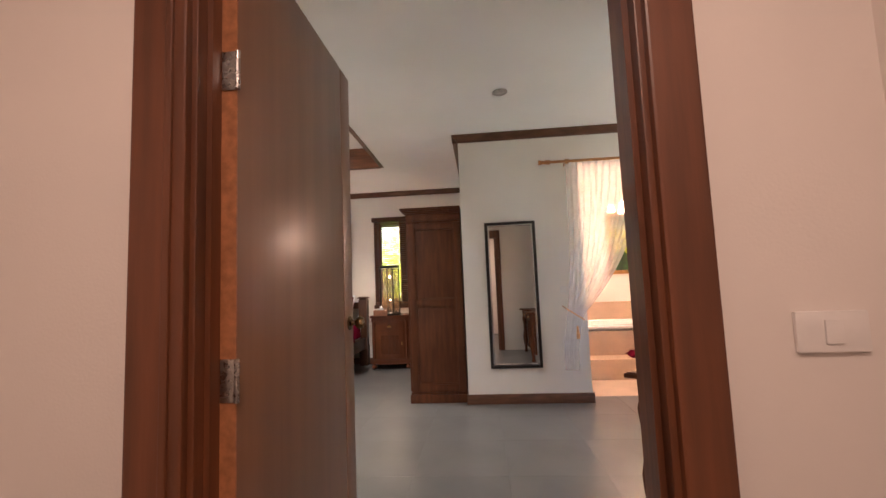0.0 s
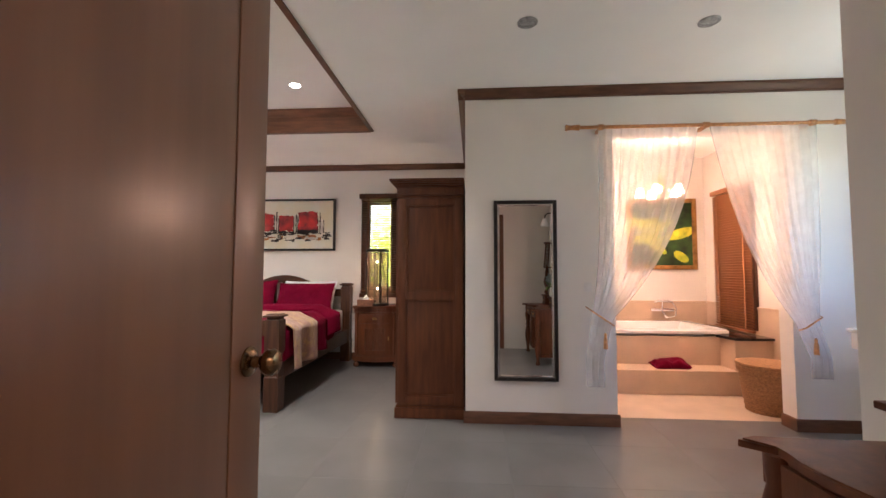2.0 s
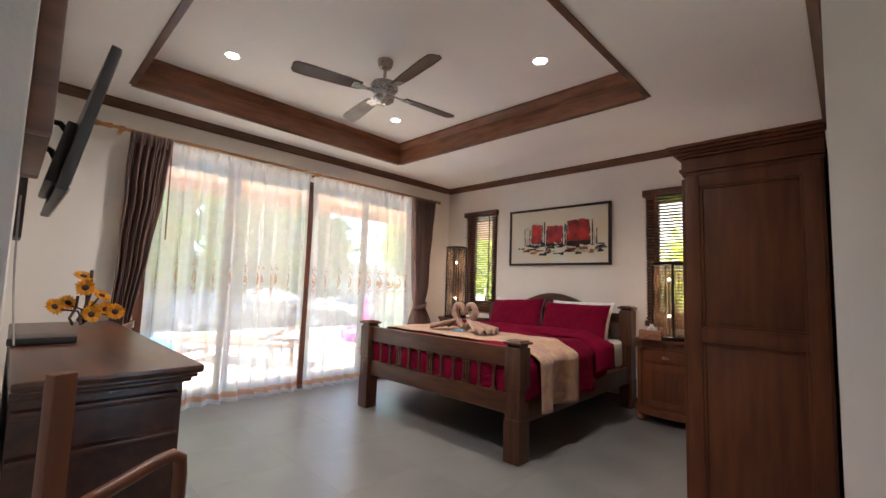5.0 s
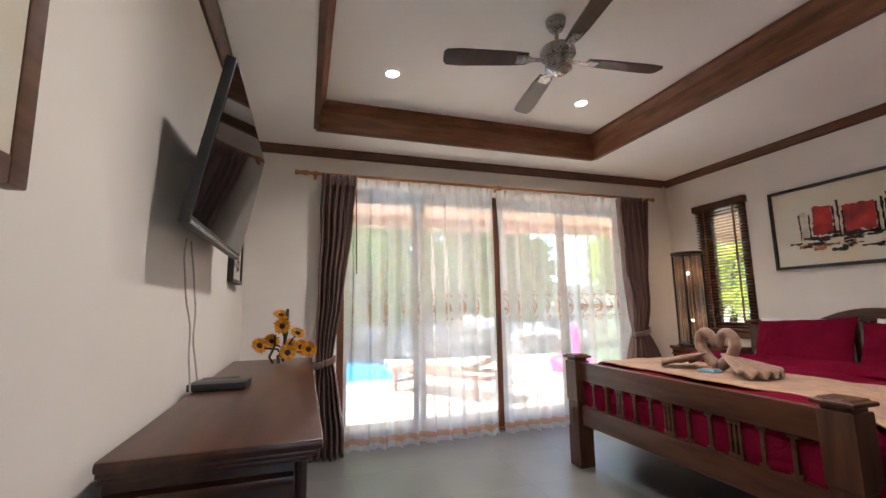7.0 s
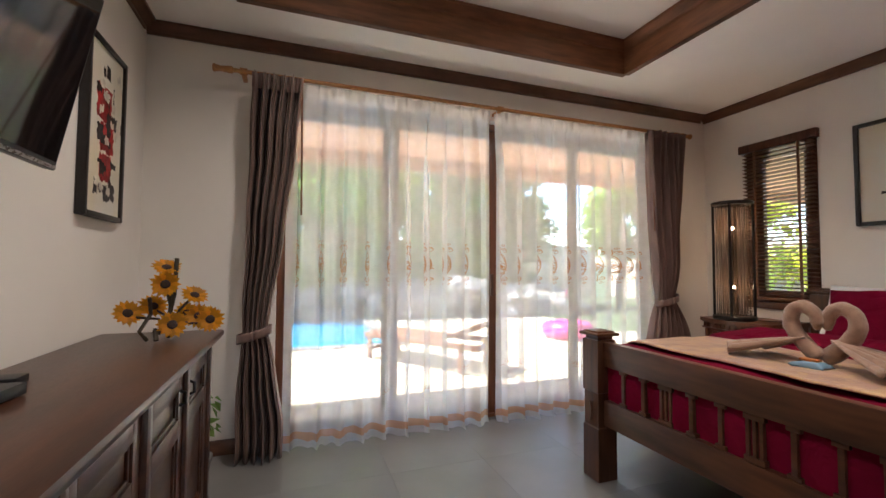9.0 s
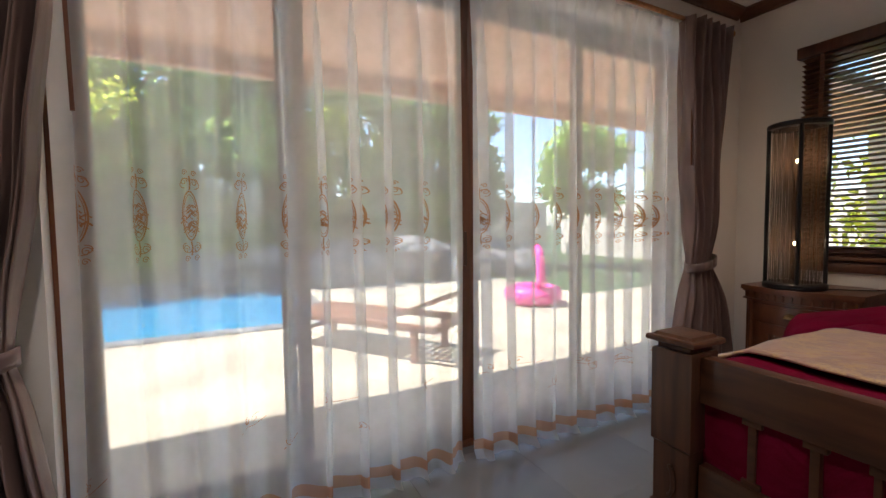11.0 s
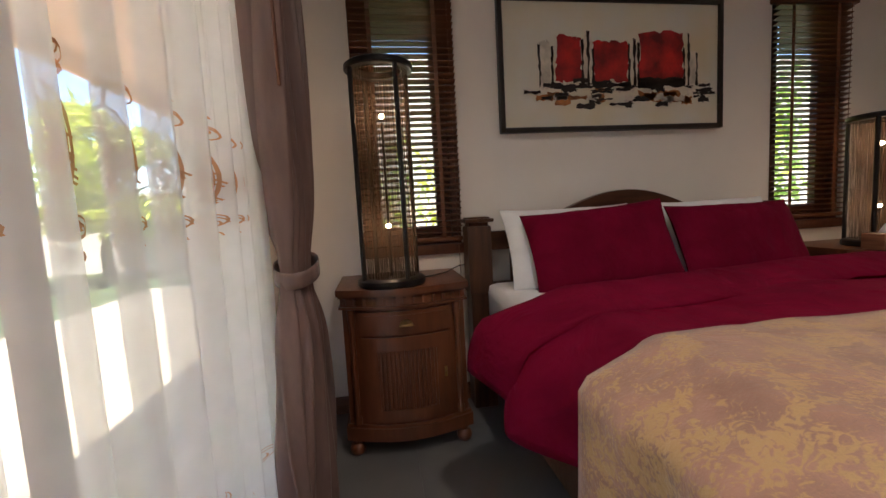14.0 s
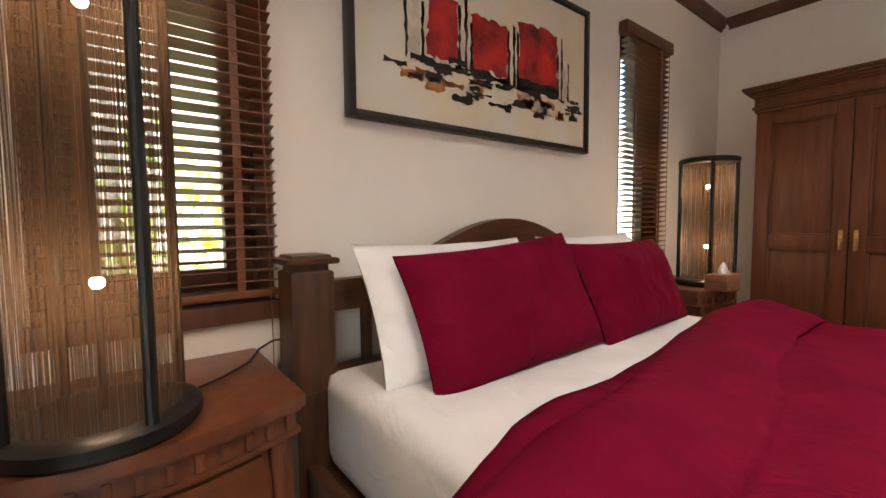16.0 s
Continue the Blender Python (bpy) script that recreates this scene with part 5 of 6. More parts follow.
ps = thing("abstract_painting", "tall black-framed abstract painting in red and grey beside the television", "painting", (-3.715, S, 1.865), 180)
frame_of(ps, 0.215, 0.425, 0.026, 0.040, M_frame)
part("canvas", B(-0.189, 0.189, -0.026, -0.004, -0.399, 0.399), M_canvas, ps)
b = bmesh.new()
for x0, x1, z0, z1 in ((-0.10, 0.06, 0.05, 0.22), (-0.05, 0.10, -0.10, 0.04), (-0.06, 0.08, -0.24, -0.11)):
    paint(b, rough_patch(x0, x1, z0, z1, rp, 0.014), -0.0270)
part("red_paint", b, M_red, ps)
b = bmesh.new()
for k in range(30):
    x, z = rp.gauss(0, 0.07), rp.uniform(-0.32, 0.30)
    w, h = rp.uniform(0.004, 0.04), rp.uniform(0.006, 0.04)
    paint(b, rough_patch(x - w, x + w, z - h, z + h, rp, 0.008, 5), -0.0274 - k * 0.00001)
part("black_paint", b, M_ink, ps)
b = bmesh.new()
for k in range(12):
    x, z = rp.gauss(0, 0.08), rp.uniform(-0.3, 0.32)
    paint(b, rough_patch(x - 0.02, x + 0.02, z - 0.02, z + 0.02, rp, 0.010, 5), -0.0280 - k * 0.00001)
part("ivory_paint", b, M_offw, ps)
# deep frame on the same wall, seen edge-on from the entrance
pd = thing("wall_picture", "deep dark wooden picture frame on the wall near the entrance", "picture", (-1.00, S, 1.98), 180)
frame_of(pd, 0.26, 0.52, 0.05, 0.034, M_trim)
part("canvas", B(-0.21, 0.21, -0.030, -0.004, -0.47, 0.47), M_canvas, pd)


# ---- sideboard with television ----
sb = thing("sideboard", "long dark teak sideboard with moulded top and drawers", "sideboard", (-2.665, 1.822, 0.0))
sb.scale.z = 1.023
hw, dpt = 1.055, 0.535
t = bmesh.new()
bx(t, -hw, hw, 0.0, dpt, 0.838, 0.870, 0.014)
part("top", t, M_desk, sb)
part("top_moulding", B(-hw + 0.020, hw - 0.020, 0.0, dpt - 0.018, 0.822, 0.8375, 0.006), M_desk, sb)
part("top_moulding", B(-hw + 0.036, hw - 0.036, 0.0, dpt - 0.034, 0.805, 0.8215, 0.006), M_desk, sb)
part("carcass", B(-hw + 0.06, hw - 0.06, 0.004, dpt - 0.075, 0.07, 0.8045, 0.003), M_desk, sb)
for z in (0.755, 0.615):
    m_ = B(-hw + 0.020, hw - 0.020, 0.006, dpt - 0.076, z, z + 0.022, 0.008)
    part("waist_moulding", m_, M_desk, sb)
part("base", B(-hw + 0.035, hw - 0.035, 0.004, dpt - 0.045, 0.0, 0.069, 0.006), M_desk, sb)
for k in range(4):
    x0 = -hw + 0.12 + k * 0.470
    dd = bmesh.new()
    framed_panel(dd, x0, x0 + 0.415, 0.085, 0.790, lambda p, q, c, e, o: bx(dd, p, q, dpt - 0.0748, dpt - 0.075 + o, c, e, 0.002), 0.055, 0.60)
    cd_ = part("cupboard_door", dd, M_desk, sb)
    xc = x0 + (0.37 if k % 2 == 0 else 0.045)
    hb = tube(bmesh.new(), [(xc, dpt - 0.057, 0.735), (xc, dpt - 0.038, 0.728), (xc, dpt - 0.036, 0.690), (xc, dpt - 0.057, 0.683)], 0.006, 8)
    part("handle", hb, M_black, cd_, "dark metal bar handle")
for k in range(5):
    x0 = -hw + 0.078 + k * 0.470
    part("pilaster", B(x0, x0 + 0.035, dpt - 0.0745, dpt - 0.040, 0.0695, 0.804, 0.012), M_desk, sb)

tv = thing("television", "flat black television on a tilted wall bracket", "television", (-2.475, 1.882, 1.54))
tvl = 0.565
b = B(-tvl, tvl, -0.018, 0.018, 0.0, 0.63, 0.006)
o = part("bezel", b, M_plastic, tv)
scr = part("screen", B(-tvl + 0.012, tvl - 0.012, 0.0182, 0.0200, 0.030, 0.618), M_screen, tv)
lip = part("bottom_lip", B(-tvl + 0.01, tvl - 0.01, 0.0185, 0.024, 0.004, 0.016, 0.002), M_steel, tv, "silver strip")
bck = part("back_box", B(-0.30, 0.30, -0.055, -0.0185, 0.06, 0.34, 0.012), M_plastic, tv)
for q in (o, scr, lip, bck):
    q.matrix_basis = pose(0, 0.02, 0, -11, 0, 0)
arm = bmesh.new()
bx(arm, -0.09, 0.09, -0.050, -0.040, 0.22, 0.48, 0.003)
tube(arm, [(0, -0.041, 0.40), (0, 0.02, 0.40), (0, 0.05, 0.36)], 0.014, 8)
tube(arm, [(0, -0.041, 0.28), (0, 0.0, 0.26), (0, 0.02, 0.22)], 0.014, 8)
part("bracket", arm, M_black, tv)
cbl = thing("television_cable", "two grey cables hanging from the television to the sideboard", "cable", (0, 0, 0))
for x, sd in ((-2.40, 0.0), (-2.52, 1.7)):
    pts = [(x - 0.10 * t + 0.034 * math.sin(t * 8 + sd) + 0.010 * math.sin(t * 19 + sd), S + 0.012 + 0.035 * t * t, 1.56 - 0.662 * t) for t in [k / 14 for k in range(15)]]
    part("cord", tube(bmesh.new(), pts, 0.0038, 6), M_cable, cbl)
stb = thing("set_top_box", "small black set-top box on the sideboard", "media box", (-2.57, 1.935, 0.8905), 86)
part("case", B(-0.12, 0.12, -0.075, 0.075, 0.003, 0.033, 0.004), M_plastic, stb)
part("feet", B(-0.10, 0.10, -0.06, 0.06, 0.0, 0.0035), M_plastic, stb)
rt = thing("router", "small dark router behind the set-top box", "router", (-2.76, 1.905, 0.8905), 93)
part("case", B(-0.085, 0.085, -0.035, 0.035, 0.0, 0.022, 0.004), M_plastic, rt)

# sunflowers
sfw = thing("sunflower_spray", "artificial sunflowers with dark twisted stems on the sideboard", "artificial flowers", (-3.49, 2.165, 0.8905))
rf = random.Random(8)
heads = ((0.05, -0.01, 0.245, 78), (0.04, -0.15, 0.120, 62), (0.09, 0.03, 0.070, 70), (0.02, 0.165, 0.080, 72), (-0.03, 0.09, 0.190, 40), (0.00, -0.02, 0.320, 35), (0.00, 0.115, 0.095, 65), (-0.08, 0.05, 0.10, 60), (-0.05, -0.08, 0.14, 55))
for hx, hy, hz, tilt in heads:
    b = bmesh.new()
    tube(b, [(0.02, 0.0, 0.006), (hx * 0.4 + 0.02, hy * 0.3 + 0.01, hz * 0.5 + 0.03), (hx * 0.9, hy * 0.8, max(0.012, hz - 0.02))], 0.006, 7)
    part("stem", b, M_stem, sfw)
    turn = Matrix.Translation((hx, hy, hz)) @ Euler((radians(-tilt), 0, rf.uniform(-1.6, -0.9))).to_matrix().to_4x4()
    pt = bmesh.new()
    for ring, (n, ln, lift) in enumerate(((16, 0.050, 0.2), (13, 0.040, 0.5))):
        for k in range(n):
            a = k * math.tau / n + ring * 0.2 + rf.uniform(-0.06, 0.06)
            ca, sa = math.cos(a), math.sin(a)
            base, tip, mid = 0.014, 0.014 + ln * rf.uniform(0.85, 1.1), 0.014 + ln * 0.5
            wv = 0.013
            pts = [(base * ca, base * sa, 0), (mid * ca - wv * sa, mid * sa + wv * ca, 0.012 * lift), (tip * ca, tip * sa, 0.022 * lift), (mid * ca + wv * sa, mid * sa - wv * ca, 0.012 * lift)]
            vs = [pt.verts.new(turn @ Vector(p)) for p in pts]
            pt.faces.new(vs)
    part("petals", pt, M_petal, sfw, smooth=180)
    cd = bmesh.new()
    bmesh.ops.create_uvsphere(cd, u_segments=12, v_segments=8, radius=0.021, matrix=turn @ Matrix.Diagonal((1, 1, 0.4, 1)))
    part("seed_head", cd, M_seed, sfw)
b = bmesh.new()
tube(b, [(0.12, -0.02, 0.008), (0.10, -0.03, 0.05), (0.05, -0.03, 0.03), (0.02, 0.0, 0.10), (0.03, 0.02, 0.20), (0.0, 0.02, 0.36)], 0.010, 8)
tube(b, [(0.10, -0.06, 0.008), (0.13, -0.08, 0.05), (0.09, -0.05, 0.12), (0.12, -0.05, 0.19)], 0.008, 8)
part("twisted_branch", b, M_stem, sfw)


def leaf_cloud(bm, centre, radii, n, size, rng, bulge=0.65):
    """Loose pointed leaves, each folded along its rib, thickest near the outside."""
    c = Vector(centre)
    for _ in range(n):
        d = Vector((rng.gauss(0, 1), rng.gauss(0, 1), rng.gauss(0, 1))).normalized()
        r = bulge + (1 - bulge) * rng.random() if rng.random() < 0.75 else rng.random()
        p = c + Vector((d.x * radii[0], d.y * radii[1], d.z * radii[2])) * r * (0.8 + 0.35 * noise.noise(d * 2.3 + c))
        e = Euler((rng.uniform(-1.2, 1.2), rng.uniform(-1.2, 1.2), rng.uniform(0, 6.28))).to_matrix()
        s = size * rng.uniform(0.6, 1.35)
        q = [p + e @ Vector(v) for v in ((0, 0, 0), (0.5 * s, 0.32 * s, 0.12 * s), (1.25 * s, 0, 0), (0.5 * s, -0.32 * s, 0.12 * s))]
        vs = [bm.verts.new(v) for v in q]
        bm.faces.new((vs[0], vs[1], vs[2]))
        bm.faces.new((vs[0], vs[2], vs[3]))


pp = thing("potted_plant", "leafy green plant in a small pot between sideboard and drape", "plant", (-3.86, 2.18, 0.0))
part("pot", lathe(bmesh.new(), [(0.075, 0.0), (0.085, 0.01), (0.11, 0.17), (0.118, 0.19), (0.105, 0.19), (0.098, 0.165)], seg=20), M_rock, pp)
b = bmesh.new()
leaf_cloud(b, (0.0, 0.0, 0.38), (0.17, 0.17, 0.20), 130, 0.055, random.Random(4), 0.2)
part("foliage", b, M_leaf3, pp, smooth=180)

# wooden rack with a bent rail, standing at the corner by the sideboard
rk = thing("wooden_rack", "dark wooden rack with a rounded rail near the entrance corner", "rack", (-0.972, 1.886, 0.0), 116)
part("tall_post", B(-0.022, 0.022, -0.016, 0.016, 0.0, 1.02, 0.005), M_wood, rk)
b = bmesh.new()
tube(b, [(0.02, 0, 0.72)] + [(0.02 + 0.24 * t, 0, 0.72 + 0.04 * t) for t in (0.3, 0.6, 0.9)] + [(0.275, 0, 0.756), (0.298, 0, 0.74), (0.302, 0, 0.70), (0.302, 0, 0.4), (0.302, 0, 0.0)], 0.017, 10)
part("bent_rail", b, M_wood, rk, smooth=180)
part("stretcher", B(0.021, 0.290, -0.010, 0.010, 0.30, 0.34, 0.004), M_wood, rk)
part("foot_rail", B(0.021, 0.290, -0.010, 0.010, 0.08, 0.12, 0.004), M_wood, rk)


# ---- ceiling fan and downlights ----
fan_ = thing("ceiling_fan", "four-bladed ceiling fan of nickel and dark wood", "ceiling fan", (-2.382, 3.735, TOP))
part("canopy", lathe(bmesh.new(), [(0.062, 0.0), (0.062, -0.012), (0.056, -0.045), (0.040, -0.068), (0.018, -0.074)], seg=28), M_steel, fan_, smooth=40)
part("downrod", rod_between(bmesh.new(), (0, 0, -0.06), (0, 0, -0.17), 0.013, seg=14), M_steel, fan_)
part("motor", lathe(bmesh.new(), [(x_, z_ + 0.045) for x_, z_ in [(0.018, -0.205), (0.045, -0.215), (0.098, -0.238), (0.108, -0.255), (0.108, -0.285), (0.085, -0.312), (0.072, -0.318), (0.072, -0.345), (0.082, -0.352), (0.080, -0.372), (0.055, -0.392), (0.022, -0.402), (0.006, -0.404)]], seg=36), M_steel, fan_, smooth=40)
for ang in (83, 170, 256, 351):
    ca, sa = math.cos(radians(ang)), math.sin(radians(ang))
    b = bmesh.new()
    m = Matrix.Translation((0, 0, -0.262)) @ Euler((0, 0, radians(ang))).to_matrix().to_4x4() @ Euler((radians(11), 0, 0)).to_matrix().to_4x4()
    outl = [(0.19, -0.045), (0.30, -0.056), (0.60, -0.066), (0.685, -0.060), (0.705, -0.035), (0.705, 0.035), (0.685, 0.060), (0.60, 0.066), (0.30, 0.056), (0.19, 0.045)]
    extrude_outline(b, outl, -0.004, 0.004)
    b.transform(m)
    bl = part("blade", b, M_desk, fan_)
    b = bmesh.new()
    extrude_outline(b, [(0.07, -0.016), (0.16, -0.016), (0.20, -0.036), (0.26, -0.030), (0.26, 0.030), (0.20, 0.036), (0.16, 0.016), (0.07, 0.016)], -0.010, -0.0045)
    b.transform(m)
    part("blade_iron", b, M_steel, bl)


def downlight(x, y, z, lit):
    dl = thing("downlight", "lit recessed downlight with white rim" if lit else "unlit recessed downlight with ribbed lens", "downlight", (x, y, z), group="tray downlights" if lit else "ceiling downlights")
    part("rim", lathe(bmesh.new(), [(0.046, 0.0), (0.062, 0.0), (0.062, -0.004), (0.052, -0.010), (0.046, -0.006), (0.046, 0.0)], seg=28, cap=False), M_wplast if lit else M_dlens, dl)
    part("lens", lathe(bmesh.new(), [(0.045, -0.001), (0.045, -0.005), (0.030, -0.009 if not lit else -0.006), (0.008, -0.012 if not lit else -0.007)], seg=24), M_down if lit else M_dlens, dl)


for x, y in TRAY_SPOTS:
    downlight(x, y, TOP, True)
for x, y in ((0.571, 3.265), (1.677, 3.328)):
    downlight(x, y, C, False)


# ---- bathroom ----
structure("bath_floor", B(PX + 0.15, 3.30, PY + 0.02, 6.5, -0.06, -0.020), M_bfloor)
structure("tile_dado_north", B(PX + 0.15, 3.285, 6.485, 6.50, -0.02, 0.83), M_btile)
structure("tile_dado_east", B(3.285, 3.30, PY + 0.15, 6.485, -0.02, 0.83), M_btile)
structure("tile_border_trim", bx(bx(bmesh.new(), PX + 0.15, 3.275, 6.478, 6.50, 0.8305, 0.855, 0.004), 3.278, 3.30, PY + 0.15, 6.477, 0.8305, 0.855, 0.004), M_btile)
structure("bath_step", B(PX + 0.16, 2.955, 5.24, 5.545, -0.021, 0.222, 0.004), M_btile)
tub = thing("bathtub", "white enamel bathtub set in a cream tiled surround", "bathtub", (1.95, 6.0, 0.0))
part("surround", B(-1.60, 1.335, -0.455, -0.41, -0.021, 0.528, 0.003), M_btile, tub)
part("side_block", B(0.96, 1.345, -0.72, -0.456, -0.021, 0.528, 0.003), M_btile, tub)
part("block_end", B(1.22, 1.335, -0.409, 0.484, -0.021, 0.528, 0.003), M_btile, tub)
gr = bmesh.new()
extrude_outline(gr, [(0.905, -0.475), (0.955, -0.745), (1.348, -0.745), (1.348, 0.480), (1.10, 0.480), (1.10, -0.475)], 0.529, 0.556)
part("granite_ledge", gr, M_granite, tub, "black granite ledge")
rim = bmesh.new()
o_ = [(-1.55, -0.47), (0.90, -0.47), (1.09, -0.40), (1.09, 0.47), (-1.55, 0.47)]
i_ = [(-1.45, -0.36), (0.78, -0.36), (0.93, -0.28), (0.93, 0.36), (-1.45, 0.36)]
d_ = [(-1.30, -0.26), (0.62, -0.26), (0.75, -0.20), (0.75, 0.26), (-1.30, 0.26)]
rings = [[rim.verts.new((x, y, z)) for x, y in pts] for pts, z in ((o_, 0.557), (o_, 0.598), (i_, 0.600), (d_, 0.16))]
for a, b in zip(rings, rings[1:]):
    for k in range(5):
        rim.faces.new((a[k], a[(k + 1) % 5], b[(k + 1) % 5], b[k]))
rim.faces.new(rings[-1])
bmesh.ops.bevel(rim, geom=[e for e in rim.edges if abs(e.verts[0].co.z - e.verts[1].co.z) < 0.01 and e.verts[0].co.z > 0.59], offset=0.012, segments=3, affect="EDGES")
part("basin", rim, M_enamel, tub, smooth=50)
fa = thing("bath_tap", "chrome wall-mounted bath mixer with hand shower", "tap", (2.69, 6.478, 0.74))
b = bmesh.new()
for x in (-0.075, 0.075):
    rod_between(b, (x, 0.0, 0), (x, -0.05, 0), 0.020, seg=14)
    rod_between(b, (x * 1.25, -0.06, 0), (x * 1.9, -0.06, 0), 0.020, seg=14)
rod_between(b, (-0.11, -0.06, 0), (0.11, -0.06, 0), 0.019, seg=16)
part("mixer", b, M_chrome, fa)
part("spout", tube(bmesh.new(), [(0, -0.06, -0.01), (0, -0.09, -0.04), (0, -0.14, -0.06), (0, -0.17, -0.085)], 0.014, 12), M_chrome, fa, smooth=180)
part("hand_shower", tube(bmesh.new(), [(-0.10, -0.07, 0.10), (-0.05, -0.08, 0.115), (0.05, -0.085, 0.115), (0.12, -0.08, 0.10)], 0.013, 10), M_chrome, fa, smooth=180)
part("cradle", rod_between(bmesh.new(), (0, -0.06, 0.015), (0, -0.08, 0.105), 0.010, seg=10), M_chrome, fa)
part("hose", tube(bmesh.new(), [(0.12, -0.08, 0.10), (0.16, -0.10, 0.02), (0.15, -0.10, -0.07), (0.06, -0.09, -0.10), (0.0, -0.075, -0.03)], 0.007, 8), M_chrome, fa, smooth=180)

tw = thing("folded_towel", "crumpled crimson towel lying on the bath step", "towel", (2.31, 5.40, 0.222))
b = cushion(0.36, 0.22, 0.10, 34, 22, seed=5, wrinkle=0.05)
for v in b.verts:
    v.co.z = max(0.002, v.co.z + 0.025 + 0.02 * noise.noise(v.co * 14))
part("cloth", b, M_crim, tw, smooth=180)
bk = thing("laundry_basket", "round woven rattan laundry basket with lid", "basket", (2.90, 4.78, -0.02))
prof = [(0.185 + 0.055 * t + 0.004 * math.sin(t * 60), 0.40 * t) for t in [k / 30 for k in range(31)]]
part("body", lathe(bmesh.new(), prof, seg=36), M_wicker, bk, smooth=60)
part("lid", lathe(bmesh.new(), [(0.250, 0.400), (0.256, 0.410), (0.252, 0.428), (0.15, 0.438), (0.02, 0.440)], seg=36), M_wicker, bk, smooth=60)
part("rim_band", lathe(bmesh.new(), [(0.232, 0.352), (0.246, 0.356), (0.248, 0.392), (0.238, 0.396), (0.232, 0.352)], seg=36, cap=False), M_wicker, bk)

bp_ = thing("leaf_painting", "gilt-framed painting of yellow and green leaves above the bath", "painting", (2.735, 6.50, 1.735))
frame_of(bp_, 0.445, 0.47, 0.055, 0.040, M_gold)
part("canvas", B(-0.39, 0.39, -0.022, -0.004, -0.415, 0.415), M_dgreen, bp_)
b = bmesh.new()
rl = random.Random(12)
for k in range(11):
    x, z, a, ln, wd = rl.uniform(-0.32, 0.30), rl.uniform(-0.34, 0.34), rl.uniform(0, 3.1), rl.uniform(0.10, 0.22), rl.uniform(0.03, 0.07)
    ol = [(x + ln * math.cos(t) * math.cos(a) - wd * math.sin(t) * math.sin(a), z + ln * math.cos(t) * math.sin(a) + wd * math.sin(t) * math.cos(a)) for t in [i * math.tau / 16 for i in range(16)]]
    ol = [(max(-0.385, min(0.385, p)), max(-0.41, min(0.41, q))) for p, q in ol]
    paint(b, ol, -0.0230 - k * 0.0002)
part("leaves", b, M_yel, bp_)
# blind over the bath window
structure("window_3", B(3.270, 3.30, 5.50, 6.18, 0.60, 2.20), M_winw)
bb_ = thing("venetian_blind", "tall reddish wooden venetian blind beside the bath", "blind", (3.238, 5.84, 0.575), 90)
part("headrail", B(-0.36, 0.36, -0.03, 0.028, 1.60, 1.655, 0.004), M_bslat, bb_)
part("bottom_rail", B(-0.345, 0.345, -0.018, 0.018, 0.0, 0.022, 0.004), M_bslat, bb_)
slatted(bb_, 0.69, 0.025, 1.60, 0.030, 0.034, M_bslat, tilt=50)
for x in (-0.24, 0.24):
    part("ladder_tape", B(x - 0.012, x + 0.012, 0.0185, 0.020, 0.02, 1.60), M_bslat, bb_)

# chandelier
ch = thing("chandelier", "brass chandelier with lit frosted tulip shades", "chandelier", (2.27, 5.42, C))
part("ceiling_rose", lathe(bmesh.new(), [(0.055, 0.0), (0.055, -0.012), (0.030, -0.035), (0.010, -0.045)], seg=20), M_brass, ch)
part("chain", rod_between(bmesh.new(), (0, 0, -0.03), (0, 0, -0.46), 0.006, seg=8), M_brass, ch)
part("hub", lathe(bmesh.new(), [(0.010, -0.45), (0.030, -0.48), (0.022, -0.53), (0.040, -0.57), (0.030, -0.62), (0.008, -0.66)], seg=18), M_brass, ch, smooth=60)
for k in range(5):
    a = radians(20 + 72 * k)
    c, s = math.cos(a), math.sin(a)
    am = part("arm", tube(bmesh.new(), [(0.02 * c, 0.02 * s, -0.57), (0.09 * c, 0.09 * s, -0.63), (0.17 * c, 0.17 * s, -0.62), (0.20 * c, 0.20 * s, -0.575)], 0.007, 8), M_brass, ch, smooth=180)
    part("shade", lathe(bmesh.new(), [(0.018, -0.575), (0.028, -0.588), (0.034, -0.615), (0.040, -0.645), (0.050, -0.662)], (0.20 * c, 0.20 * s, -0.03), 18, cap=False), M_shade, am, "lit frosted glass shade", smooth=180)


# voile curtains in the bathroom opening
rod_b = curtain_rod("curtain_rod", "honey-coloured wooden curtain pole above the bathroom opening", (2.055, 4.115, 2.385), 1.92, False)
for x in (-0.80, 0.01, 0.80):
    bracket(rod_b, x, 0.115)


